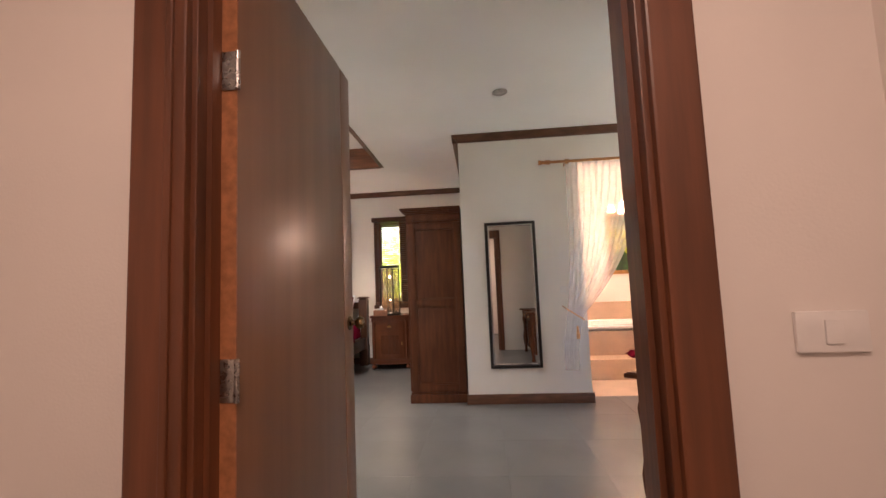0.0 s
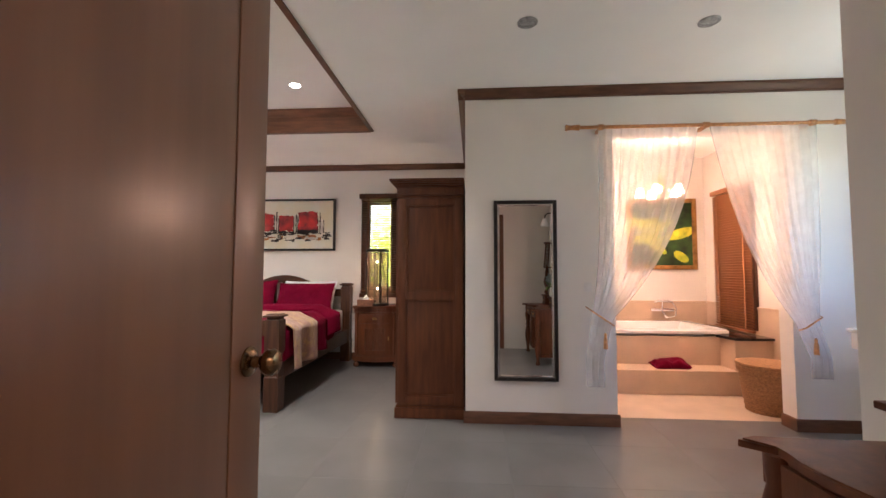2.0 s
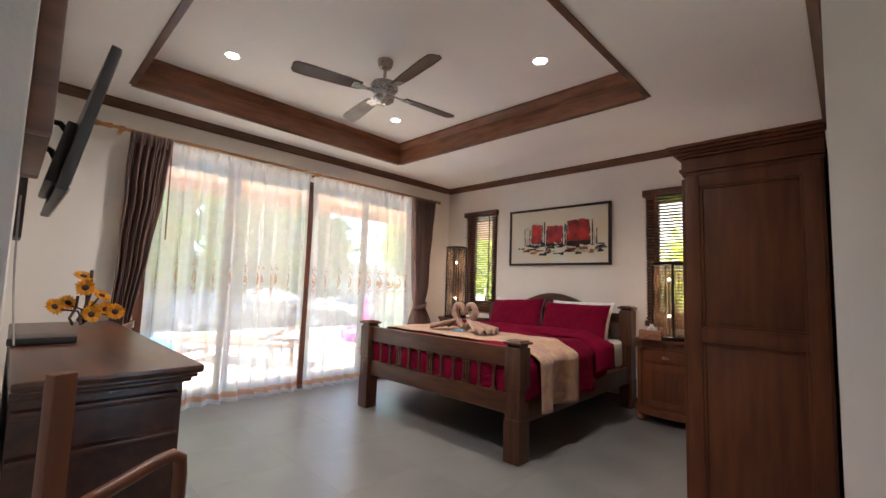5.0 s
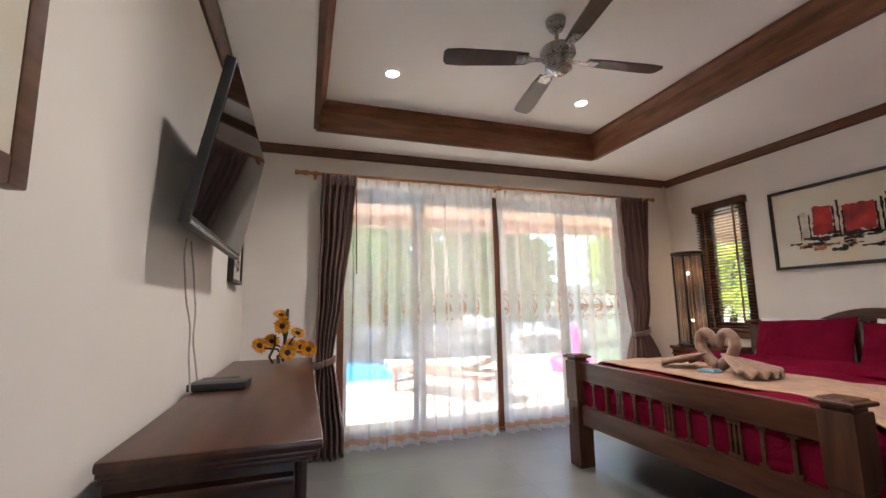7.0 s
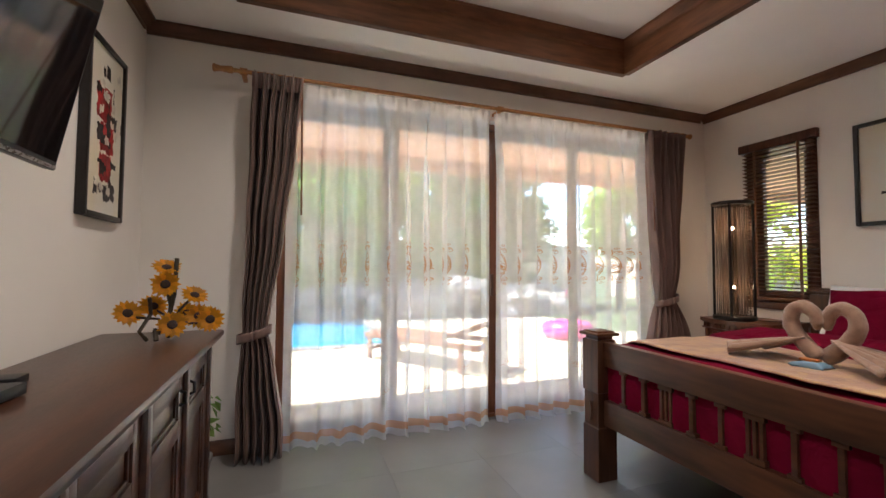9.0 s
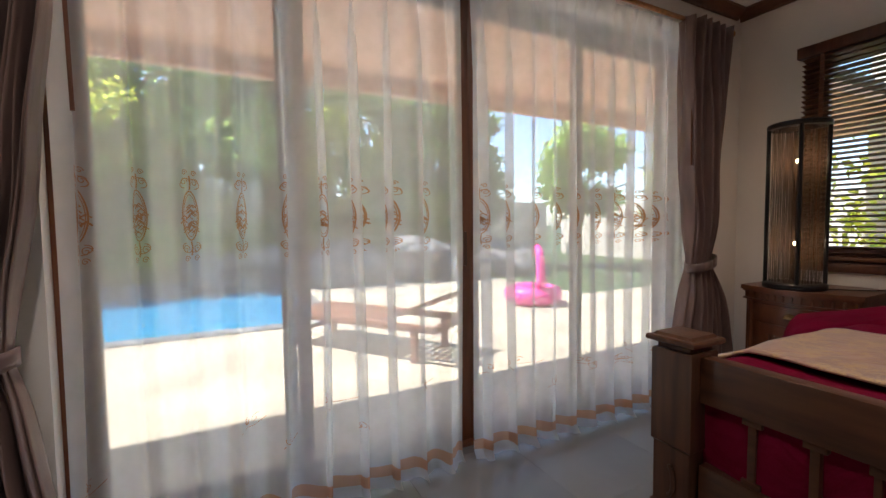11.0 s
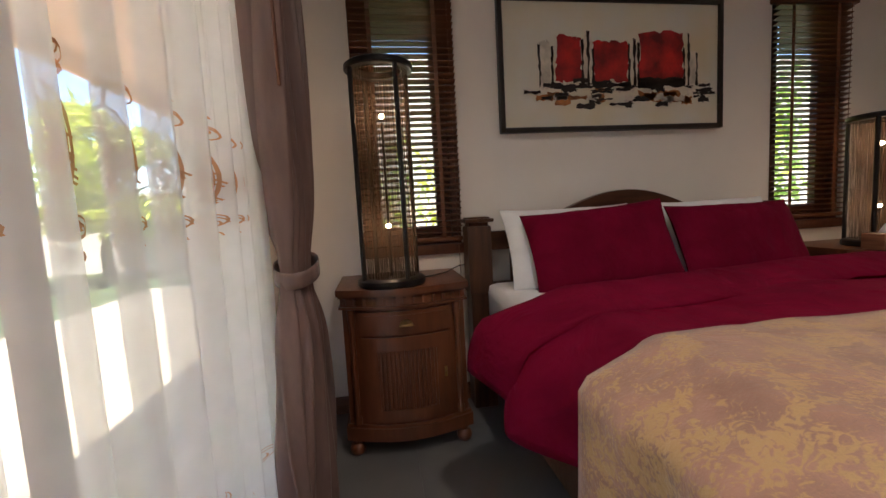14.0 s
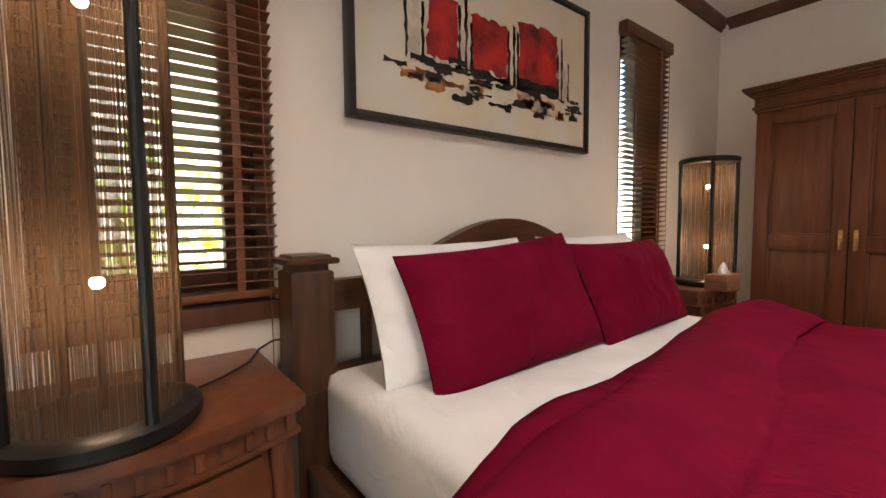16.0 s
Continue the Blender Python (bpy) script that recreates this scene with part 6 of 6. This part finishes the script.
def voile(x_out, x_in, tie_out, tie_in, tie_z, bot, bot_z, label):
    v_ = thing("voile_curtain", label, "curtain", (0, 0, 0), group="bathroom voiles")

    def edges(z):
        if z > tie_z:
            t = (2.372 - z) / (2.372 - tie_z)
            return x_out + (tie_out - x_out) * t ** 4, x_in + (tie_in - x_in) * (0.6 * t ** 2.8 + 0.4 * t)
        t = min(1, (tie_z - z) / (tie_z - bot_z) * 1.6)
        return tie_out + (bot[0] - tie_out) * t, tie_in + (bot[1] - tie_in) * t

    def at(u, v):
        z = 2.400 + v * (bot_z - 2.400)
        a, b_ = edges(min(z, 2.372))
        w = abs(b_ - a)
        n_ = 9
        amp = 0.006 + 0.014 * (1 - min(1, w / 0.76))
        y = 4.165 - 0.045 * math.sin(math.pi * min(1, max(0, (2.37 - z) / 1.6))) * u + amp * math.sin(u * math.tau * n_ + 0.8 * math.sin(z * 2)) + 0.4 * amp * math.sin(u * math.tau * 21)
        return (a + u * (b_ - a), y - 0.04, z)
    part("cloth", grid_sheet(bmesh.new(), at, 120, 50), M_bsheer, v_, smooth=180)
    tb_ = bmesh.new()
    sgn = 1 if x_in > x_out else -1
    tube(tb_, [(tie_out - sgn * 0.02, 4.225, tie_z + 0.085), (tie_out + sgn * 0.01, 4.085, tie_z + 0.05), (tie_in - sgn * 0.03, 4.070, tie_z - 0.03), (tie_in, 4.10, tie_z - 0.05)], 0.006, 8)
    part("tie_cord", tb_, M_oak, v_, "gold tie cord", smooth=180)
    ts = lathe(bmesh.new(), [(0.005, 0.0), (0.011, -0.012), (0.009, -0.03), (0.014, -0.045), (0.018, -0.12)], ((tie_out + tie_in) / 2, 4.055, tie_z - 0.10), 12)
    part("tassel", ts, M_oak, v_, "gold tassel", smooth=60)


voile(1.236, 2.006, 1.164, 1.323, 0.86, (1.118, 1.252), 0.335, "white voile curtain tied back at the bathroom opening")
voile(2.888, 2.092, 2.845, 2.675, 0.84, (2.920, 2.780), 0.430, "white voile curtain tied back with a gold tassel")
# wash basin edge in the alcove
wb = thing("washbasin", "white ceramic washbasin edge on the alcove wall", "basin", (3.06, 3.45, 0.0))
b = B(-0.40, 0.385, -0.24, 0.20, 0.735, 0.842, 0.012)
bx(b, -0.415, 0.385, -0.255, 0.215, 0.8425, 0.862, 0.006)
part("counter", b, M_enamel, wb)
part("pedestal", B(0.20, 0.385, -0.15, 0.12, 0.0, 0.7345, 0.01), M_enamel, wb)


# ---- dressing table ----
va = thing("dressing_table", "dark carved dressing table with serpentine top and turned legs", "dressing table", (1.46, 1.52, 0.0))
ol = []
for k in range(21):
    t = k / 20
    y = -0.53 + 1.06 * t
    ol.append((-0.36 - 0.05 * math.cos(t * math.tau * 1.0) + 0.03 * math.cos(t * math.tau * 2) - (0.06 if t in (0.0, 1.0) else 0), y))
ol[0] = (-0.455, -0.535)
ol[-1] = (-0.455, 0.535)
ol = ol + [(-0.40, 0.555), (-0.30, 0.54), (0.0, 0.54), (0.0, -0.54), (-0.30, -0.54), (-0.40, -0.555)]
b = bmesh.new()
extrude_outline(b, ol, 0.716, 0.742)
bmesh.ops.bevel(b, geom=[e for e in b.edges if e.verts[0].co.z > 0.74 and e.verts[1].co.z > 0.74], offset=0.006, segments=2, affect="EDGES")
part("top", b, M_wood, va)
b = bmesh.new()
for s in (1, -1):
    n = 16
    prof = [(-0.40 + 0.38 * k / n, 0.7155 - 0.075 - 0.05 * abs(math.sin(k / n * math.pi * 2.0)) - 0.03 * math.sin(k / n * math.pi)) for k in range(n + 1)]
    for k in range(n):
        x0, z0 = prof[k]
        x1, z1 = prof[k + 1]
        bx(b, x0, x1, s * 0.505 - 0.012, s * 0.505 + 0.012, (z0 + z1) / 2, 0.7155)
part("carved_apron", b, M_wood, va)
part("front_apron", B(-0.375, -0.352, -0.49, 0.49, 0.585, 0.7155, 0.004), M_wood, va)
for s in (-1, 1):
    pdw = part("drawer", B(-0.392, -0.3755, s * 0.27 - 0.19, s * 0.27 + 0.19, 0.605, 0.70, 0.004), M_wood, va)
    part("knob", rod_between(bmesh.new(), (-0.392, s * 0.27, 0.652), (-0.412, s * 0.27, 0.652), 0.010, seg=10), M_brass, pdw, "brass knob")
LEG = [(0.022, 0.0), (0.030, 0.02), (0.020, 0.05), (0.024, 0.10), (0.038, 0.20), (0.044, 0.28), (0.030, 0.36), (0.022, 0.40), (0.034, 0.42), (0.022, 0.45), (0.036, 0.52), (0.042, 0.58), (0.030, 0.63), (0.034, 0.66), (0.036, 0.7155)]
for x, y in ((-0.375, -0.49), (-0.375, 0.49), (-0.05, -0.49), (-0.05, 0.49)):
    part("leg", lathe(bmesh.new(), LEG, (x, y, 0), 16), M_wood, va, smooth=60)
for s in (-1, 1):
    ped = B(-0.335, -0.01, s * 0.355 - 0.135, s * 0.355 + 0.135, 0.14, 0.7155, 0.006)
    pdo = part("pedestal", ped, M_wood, va)
    for z0, z1 in ((0.16, 0.33), (0.345, 0.505), (0.52, 0.575)):
        part("pedestal_drawer", B(-0.350, -0.3355, s * 0.355 - 0.115, s * 0.355 + 0.115, z0, z1, 0.004), M_wood, pdo)
    base = B(-0.345, -0.005, s * 0.355 - 0.145, s * 0.355 + 0.145, 0.10, 0.1395, 0.006)
    part("pedestal_base", base, M_wood, va)
    bxx = B(-0.160, -0.06, s * 0.285 - 0.115, s * 0.285 + 0.115, 0.758, 0.868, 0.004)
    q = part("jewel_drawer", bxx, M_wood, va)
    part("drawer_top", B(-0.182, -0.058, s * 0.285 - 0.135, s * 0.285 + 0.135, 0.869, 0.890, 0.005), M_wood, q)
    part("drawer_plinth", B(-0.170, -0.058, s * 0.285 - 0.123, s * 0.285 + 0.123, 0.7425, 0.7575, 0.004), M_wood, q)
    part("pull", rod_between(bmesh.new(), (-0.16, s * 0.285, 0.81), (-0.178, s * 0.285, 0.81), 0.009, seg=10), M_brass, q, "small brass pull")
    # carved S-shaped bracket under the wing
    pst = tube(bmesh.new(), [(-0.105, s * 0.30, 0.890), (-0.12, s * 0.315, 0.93), (-0.105, s * 0.30, 0.98), (-0.115, s * 0.325, 1.03), (-0.12, s * 0.35, 1.08), (-0.12, s * 0.345, 1.12), (-0.105, s * 0.32, 1.16), (-0.105, s * 0.315, 1.22), (-0.10, s * 0.325, 1.290)], 0.024, 12, lambda t: 1.0 + 0.30 * math.sin(t * 17) + 0.25 * math.exp(-((t - 0.62) / 0.08) ** 2))
    part("scrolled_bracket", pst, M_wood, va, smooth=180)
    sh = bmesh.new()
    extrude_outline(sh, [(-0.14, s * 0.225), (-0.145, s * 0.365), (-0.12, s * 0.39), (-0.01, s * 0.39), (-0.01, s * 0.225)], 1.290, 1.310)
    part("wing_shelf", sh, M_wood, va)
    # pierced wing panel, leaning inwards to the roof
    wing = []
    for k in range(9):
        t = k / 8
        wing.append(Vector((-0.11 + 0.02 * t, s * (0.365 - 0.075 * t ** 0.7), 1.311 + 0.345 * t)))
    for edge in (-0.028, 0.028):
        part("wing_rail", tube(bmesh.new(), [p + Vector((edge, 0, 0)) for p in wing], 0.010, 7), M_wood, va, smooth=180)
    for k in range(8):
        a, b = wing[k], wing[k + 1]
        fret = bmesh.new()
        tube(fret, [a + Vector((-0.024, 0, 0)), (a + b) / 2 + Vector((0.010, 0, 0)), b + Vector((-0.024, 0, 0))], 0.008, 6)
        tube(fret, [a + Vector((0.024, 0, 0)), (a + b) / 2 + Vector((-0.006, 0, 0.004)), b + Vector((0.024, 0, 0))], 0.008, 6)
        part("pierced_fret", fret, M_wood, va, smooth=180)
    part("wing_back", B(-0.030, -0.012, s * 0.260 - 0.035, s * 0.260 + 0.035, 1.311, 1.655, 0.004), M_wood, va)
    rf_ = bmesh.new()
    extrude_outline(rf_, [(-0.14, s * 0.225), (-0.15, s * 0.30), (-0.13, s * 0.325), (-0.01, s * 0.325), (-0.01, s * 0.225)], 1.657, 1.682)
    part("wing_roof", rf_, M_wood, va)
b = bmesh.new()
for s in (1, -1):
    bx(b, -0.055, -0.020, s * 0.190 - 0.032, s * 0.190 + 0.032, 0.7425, 1.62, 0.008)
bx(b, -0.055, -0.020, -0.158, 0.158, 0.90, 0.96, 0.008)
n = 18
for k in range(n):
    y0, y1 = -0.22 + 0.44 * k / n, -0.22 + 0.44 * (k + 1) / n
    ym = (y0 + y1) / 2
    bx(b, -0.055, -0.020, y0, y1, 1.60, 1.68 + 0.16 * math.cos(ym / 0.22 * math.pi / 2) + 0.02 * math.cos(ym * 40))
part("mirror_frame", b, M_wood, va)
part("mirror_glass", B(-0.048, -0.026, -0.1575, 0.1575, 0.9605, 1.60), M_mirror, va)
scn = thing("wall_lamp", "curved dark metal wall lamp with a white glass shade, unlit", "wall lamp", (1.47, 1.52, 1.98))
part("wall_plate", lathe(bmesh.new(), [(0.045, -0.012), (0.05, -0.004), (0.05, 0.004), (0.045, 0.012)], (0, 0, 0), 18), M_black, scn).matrix_basis = pose(-0.013, 0, 0, 0, 90, 0)
part("arm", tube(bmesh.new(), [(-0.02, 0, 0.0), (-0.05, 0, 0.07), (-0.10, 0, 0.11), (-0.16, 0, 0.10), (-0.19, 0, 0.06), (-0.19, 0, 0.03)], 0.009, 8), M_black, scn, smooth=180)
part("shade", lathe(bmesh.new(), [(0.020, 0.03), (0.032, 0.015), (0.046, -0.03), (0.062, -0.07), (0.066, -0.09)], (-0.19, 0, 0), 20, cap=False), M_enamel, scn, "white glass bell shade", smooth=180)
fl = thing("flower_posy", "pale blue artificial hydrangeas on the dressing table", "artificial flowers", (1.33, 1.735, 0.8905))
part("vase", lathe(bmesh.new(), [(0.030, 0.0), (0.042, 0.02), (0.040, 0.07), (0.026, 0.11), (0.032, 0.125)], seg=16), M_enamel, fl, smooth=60)
b = bmesh.new()
leaf_cloud(b, (0.0, 0.0, 0.23), (0.10, 0.10, 0.10), 380, 0.024, random.Random(6), 0.7)
part("blooms", b, M_hydr, fl, smooth=180)
b = bmesh.new()
leaf_cloud(b, (0.0, 0.0, 0.14), (0.09, 0.09, 0.05), 40, 0.05, random.Random(7), 0.4)
part("leaves", b, M_leaf3, fl, smooth=180)


# ---- terrace, pool and garden ----
TZ = -0.10
bm = bmesh.new()
GX = 400.0
for a in ((-GX, -12.6, -GX, GX), (-12.6, -8.25, -GX, -7.0), (-12.6, -8.25, 4.3, GX), (-8.25, W - 0.24, -GX, GX), (W - 0.24, GX, N + 0.2, GX), (W - 0.24, GX, -GX, -1.9), (EX + 0.2, GX, -1.9, N + 0.2)):
    bx(bm, a[0], a[1], a[2], a[3], TZ - 0.6, TZ - 0.02)
structure("ground", bm, M_lawn)
structure("terrace_paving", B(-8.25, W - 0.24, -8.0, 13.0, TZ - 0.03, TZ, 0.0), M_deck)
structure("terrace_paving_north", B(-12.6, -8.25, 4.3, 9.0, TZ - 0.03, TZ - 0.0005), M_deck)
structure("door_step", B(W - 0.62, W - 0.20, DY0 - 0.1, DY1 + 0.1, TZ, -0.022, 0.01), M_deck)
bm = bmesh.new()
bx(bm, -12.6, -8.25, -7.0, 4.3, TZ - 0.75, TZ - 0.62)
structure("pool_bottom", bm, M_pooltile)
structure("pool_water", grid_sheet(bmesh.new(), lambda u, v: (-12.6 + 4.35 * u, -7.0 + 11.3 * v, TZ - 0.09 + 0.006 * noise.noise(Vector((u * 14, v * 30, 0)))), 60, 120), M_water, 180)
structure("pool_coping", bx(bx(bx(bmesh.new(), -8.45, -8.18, -7.2, 4.5, TZ - 0.2, TZ + 0.015, 0.01), -12.85, -8.45, 4.28, 4.5, TZ - 0.2, TZ + 0.015, 0.01), -12.9, -12.6, -7.2, 4.28, TZ - 0.2, TZ + 0.18, 0.01), M_rock)
# roof over the terrace
structure("terrace_soffit", B(-6.2, W - 0.24, -3.0, 12.0, 2.56, 2.66), M_soffit)
structure("terrace_fascia", B(-6.26, -6.2, -3.0, 12.0, 2.40, 2.72, 0.005), M_soffit)
structure("terrace_roof", B(-6.35, W - 0.24, -3.0, 12.0, 2.73, 2.80), M_rock)

lo = thing("sun_lounger", "teak sun lounger with low backrest on the sunny terrace", "sun lounger", (-6.85, 4.50, TZ), -54.5)
fb = bmesh.new()
for x in (-0.32, 0.32):
    bx(fb, x - 0.022, x + 0.022, -0.95, 0.95, 0.30, 0.37, 0.005)
bx(fb, -0.2975, 0.2975, -0.95, -0.90, 0.30, 0.37, 0.005)
bx(fb, -0.2975, 0.2975, 0.90, 0.95, 0.30, 0.37, 0.005)
part("frame", fb, M_lounger, lo)
for x in (-0.31, 0.31):
    for y in (-0.86, 0.70):
        part("leg", B(x - 0.025, x + 0.025, y - 0.03, y + 0.03, 0.0, 0.2995, 0.005), M_lounger, lo)
for k in range(16):
    y = -0.885 + k * 0.076
    part("slat", B(-0.297, 0.297, y, y + 0.058, 0.352, 0.372, 0.003), M_lounger, lo)
part("stretcher", B(-0.2845, 0.2845, -0.875, -0.845, 0.12, 0.16, 0.004), M_lounger, lo)
b = bmesh.new()
for k in range(9):
    t0 = k * 0.076
    bx(b, -0.29, 0.29, t0, t0 + 0.058, -0.010, 0.010, 0.003)
bx(b, -0.27, -0.24, 0, 0.70, -0.032, -0.011)
bx(b, 0.24, 0.27, 0, 0.70, -0.032, -0.011)
bk_o = part("backrest", b, M_lounger, lo)
bk_o.matrix_basis = pose(0, 0.34, 0.385, 22, 0, 0)
pk = thing("pool_float", "pink inflatable ring with a tall curved neck", "pool float", (-8.0, 7.6, TZ))
b = bmesh.new()
tube(b, [(0.33 * math.cos(a), 0.33 * math.sin(a), 0.15) for a in [k * math.tau / 28 for k in range(29)]], 0.15, 14)
part("ring", b, M_pink, pk, smooth=180)
part("neck", tube(bmesh.new(), [(0.30, -0.1, 0.20), (0.36, -0.12, 0.45), (0.34, -0.12, 0.70), (0.30, -0.10, 0.86), (0.22, -0.08, 0.93), (0.14, -0.06, 0.88), (0.12, -0.05, 0.80)], 0.075, 12, lambda t: 1.1 - 0.4 * t), M_pink, pk, smooth=180)

# rockery beyond the pool
rg = random.Random(21)
for k in range(34):
    y = rg.uniform(2.2, 10.5)
    x = -12.9 - rg.uniform(0.0, 1.8) if y < 4.6 else -11.6 - rg.uniform(0, 2.6)
    s = rg.uniform(0.30, 0.75)
    lvl = rg.choice((0.0, 0.0, 0.35, 0.7))
    b = bmesh.new()
    bmesh.ops.create_icosphere(b, subdivisions=3, radius=1.0)
    for v in b.verts:
        d = v.co.normalized()
        v.co = d * (1 + 0.35 * noise.noise(d * 1.7 + Vector((k * 7, 0, 0))) + 0.12 * noise.noise(d * 5 + Vector((k, 3, 0))))
    b.transform(Matrix.Diagonal((s * 1.3, s * 1.2, s * 0.75, 1)))
    t = thing("rock", "weathered grey boulder of the poolside rockery", "rock", (x, y, TZ + lvl * 0.55 + s * 0.35), rg.uniform(0, 360), "rockery")
    part("stone", b, M_rock, t, smooth=30)


def tree(at, h, spread, n, material, label, rng, trunk=0.12):
    t = thing("tree", label, "tree", at, rng.uniform(0, 360), "garden trees")
    b = bmesh.new()
    lean = rng.uniform(-0.2, 0.2)
    tube(b, [(lean * (k / 6) ** 2, 0.1 * math.sin(k), -0.3 + (h * 0.62 + 0.3) * k / 6) for k in range(7)], trunk, 9, lambda q: 1.15 - 0.6 * q)
    for k in range(7):
        a = k * 2.4 + rng.uniform(-0.3, 0.3)
        z = h * (0.34 + 0.045 * k)
        r = spread * rng.uniform(0.55, 0.9)
        tube(b, [(0, 0, z), (r * 0.5 * math.cos(a), r * 0.5 * math.sin(a), z + h * 0.10), (r * math.cos(a), r * math.sin(a), z + h * 0.16)], trunk * 0.42, 7, lambda q: 1 - 0.75 * q)
    part("trunk", b, M_bark, t, smooth=180)
    c = bmesh.new()
    for k in range(9):
        a = k * 2.4
        r = spread * rng.uniform(0.25, 0.75)
        leaf_cloud(c, (r * math.cos(a), r * math.sin(a), h * rng.uniform(0.36, 0.95)), (spread * 0.48, spread * 0.48, h * 0.15), n // 9, 0.19, rng, 0.35)
    part("crown", c, material, t, smooth=180)


for k, (x, y, h, sp, mt_) in enumerate(((-14.5, -2.5, 6.5, 2.6, M_leaf1), (-15.5, 1.2, 8.5, 3.0, M_leaf1), (-14.2, 3.4, 5.8, 2.3, M_leaf1), (-15.8, 6.0, 8.5, 3.0, M_leaf1), (-14.8, 9.0, 5.2, 2.4, M_leaf3), (-12.0, 12.6, 4.2, 1.9, M_leaf1), (-10.0, 15.0, 3.8, 1.8, M_leaf2), (-16.0, -6.5, 8.0, 3.0, M_leaf3), (-14.3, 0.4, 4.6, 1.9, M_leaf2), (-16.5, 3.6, 9.0, 3.0, M_leaf3), (-16.2, -1.0, 8.5, 3.0, M_leaf3))):
    tree((x, y, TZ), h, sp, 5200, mt_, ("tall leafy green tree behind the pool", "sunlit leafy tree behind the pool")[mt_ is not M_leaf3], rg)
# shrubs along the far edge of the pool
for k in range(22):
    y = -7 + k * 0.8 + rg.uniform(-0.3, 0.3)
    x = -13.6 - rg.uniform(0, 0.7)
    m_ = (M_leaf1, M_leaf2, M_leaf3)[rg.randrange(3)]
    s = thing("shrub", "dense green garden shrub beyond the pool", "shrub", (x, y, TZ), 0, "garden shrubs")
    c = bmesh.new()
    hh = rg.uniform(0.8, 1.6)
    leaf_cloud(c, (0, 0, hh), (0.85, 0.85, hh), 1500, 0.13, rg, 0.55)
    part("foliage", c, m_, s, smooth=180)
# tall bushes that close the view between the trees
for k in range(15):
    y = -5.5 + k * 1.12 + rg.uniform(-0.4, 0.4)
    x = -14.2 - rg.uniform(0, 1.2)
    m_ = (M_leaf2, M_leaf1, M_leaf2, M_leaf1, M_leaf3)[k % 5]
    s = thing("bush", ("tall sunlit green bush behind the pool", "tall yellow-green bush behind the pool", "tall dark green bush behind the pool")[(m_ is M_leaf2) + 2 * (m_ is M_leaf3)], "bush", (x, y, TZ), 0, "garden bushes")
    c = bmesh.new()
    hh = rg.uniform(4.6, 6.6)
    for q in range(10):
        a = q * 2.4
        leaf_cloud(c, (0.65 * math.cos(a), 0.75 * math.sin(a), 0.5 + (hh - 0.9) * q / 9), (0.9, 1.0, 0.65), 700, 0.16, rg, 0.3)
    part("foliage", c, m_, s, smooth=180)
    part("stem", tube(bmesh.new(), [(0.05 * math.sin(j), 0, -0.1 + hh * 0.8 * j / 5) for j in range(6)], 0.05, 7, lambda q: 1.1 - 0.7 * q), M_bark, s, smooth=180)
# hedge outside the bedroom windows and a garden wall behind all
for k in range(9):
    x = -5.2 + k * 0.75
    m_ = (M_leaf1, M_leaf2)[k % 2]
    s = thing("shrub", "bright green shrub outside the bedroom window", "shrub", (x, 8.7 + rg.uniform(-0.3, 0.5), TZ), 0, "window shrubs")
    c = bmesh.new()
    hh = rg.uniform(0.95, 1.30) + (0.35 if k > 4 else 0.0)
    leaf_cloud(c, (0, 0, hh), (0.6, 0.6, hh), 1200 if k > 3 else 230, 0.10, rg, 0.5)
    part("foliage", c, m_, s, smooth=180)
structure("garden_wall", B(-17.6, -17.4, -14, 16, TZ - 0.1, 2.2), M_ext)
structure("garden_wall_north", B(-4.9, 8, 10.6, 10.75, TZ - 0.1, 3.4), M_ext)
structure("garden_wall_far", B(-17.4, 8, 16.9, 17.1, TZ - 0.1, 2.0), M_ext)

# ---- floor tiles ----
me = mesh_of("tile", B(-0.2996, 0.2996, -0.2996, 0.2996, -0.010, 0.0, 0.0004), M_tile)
fl_ = bpy.data.objects["floor"]
k = 0
x = W + 0.08
while x < EX - 0.1:
    y = -1.55
    while y < N - 0.1:
        xx, yy = x + 0.22, y + 0.3
        inside = (yy < 0.68 + 0.3 and -1.2 < xx < 1.3) or (yy > 0.75 and -0.9 < xx < 1.75 and yy < 2.3) or (yy > 1.6 and xx < PX + 0.4) or (1.9 < yy < PY + 0.05)
        if inside and not (xx > PX + 0.36 and yy > PY + 0.28):
            t = new("tile", me)
            t.parent = fl_
            t.location = (xx, yy, 0.0)
        y += 0.6
    x += 0.6
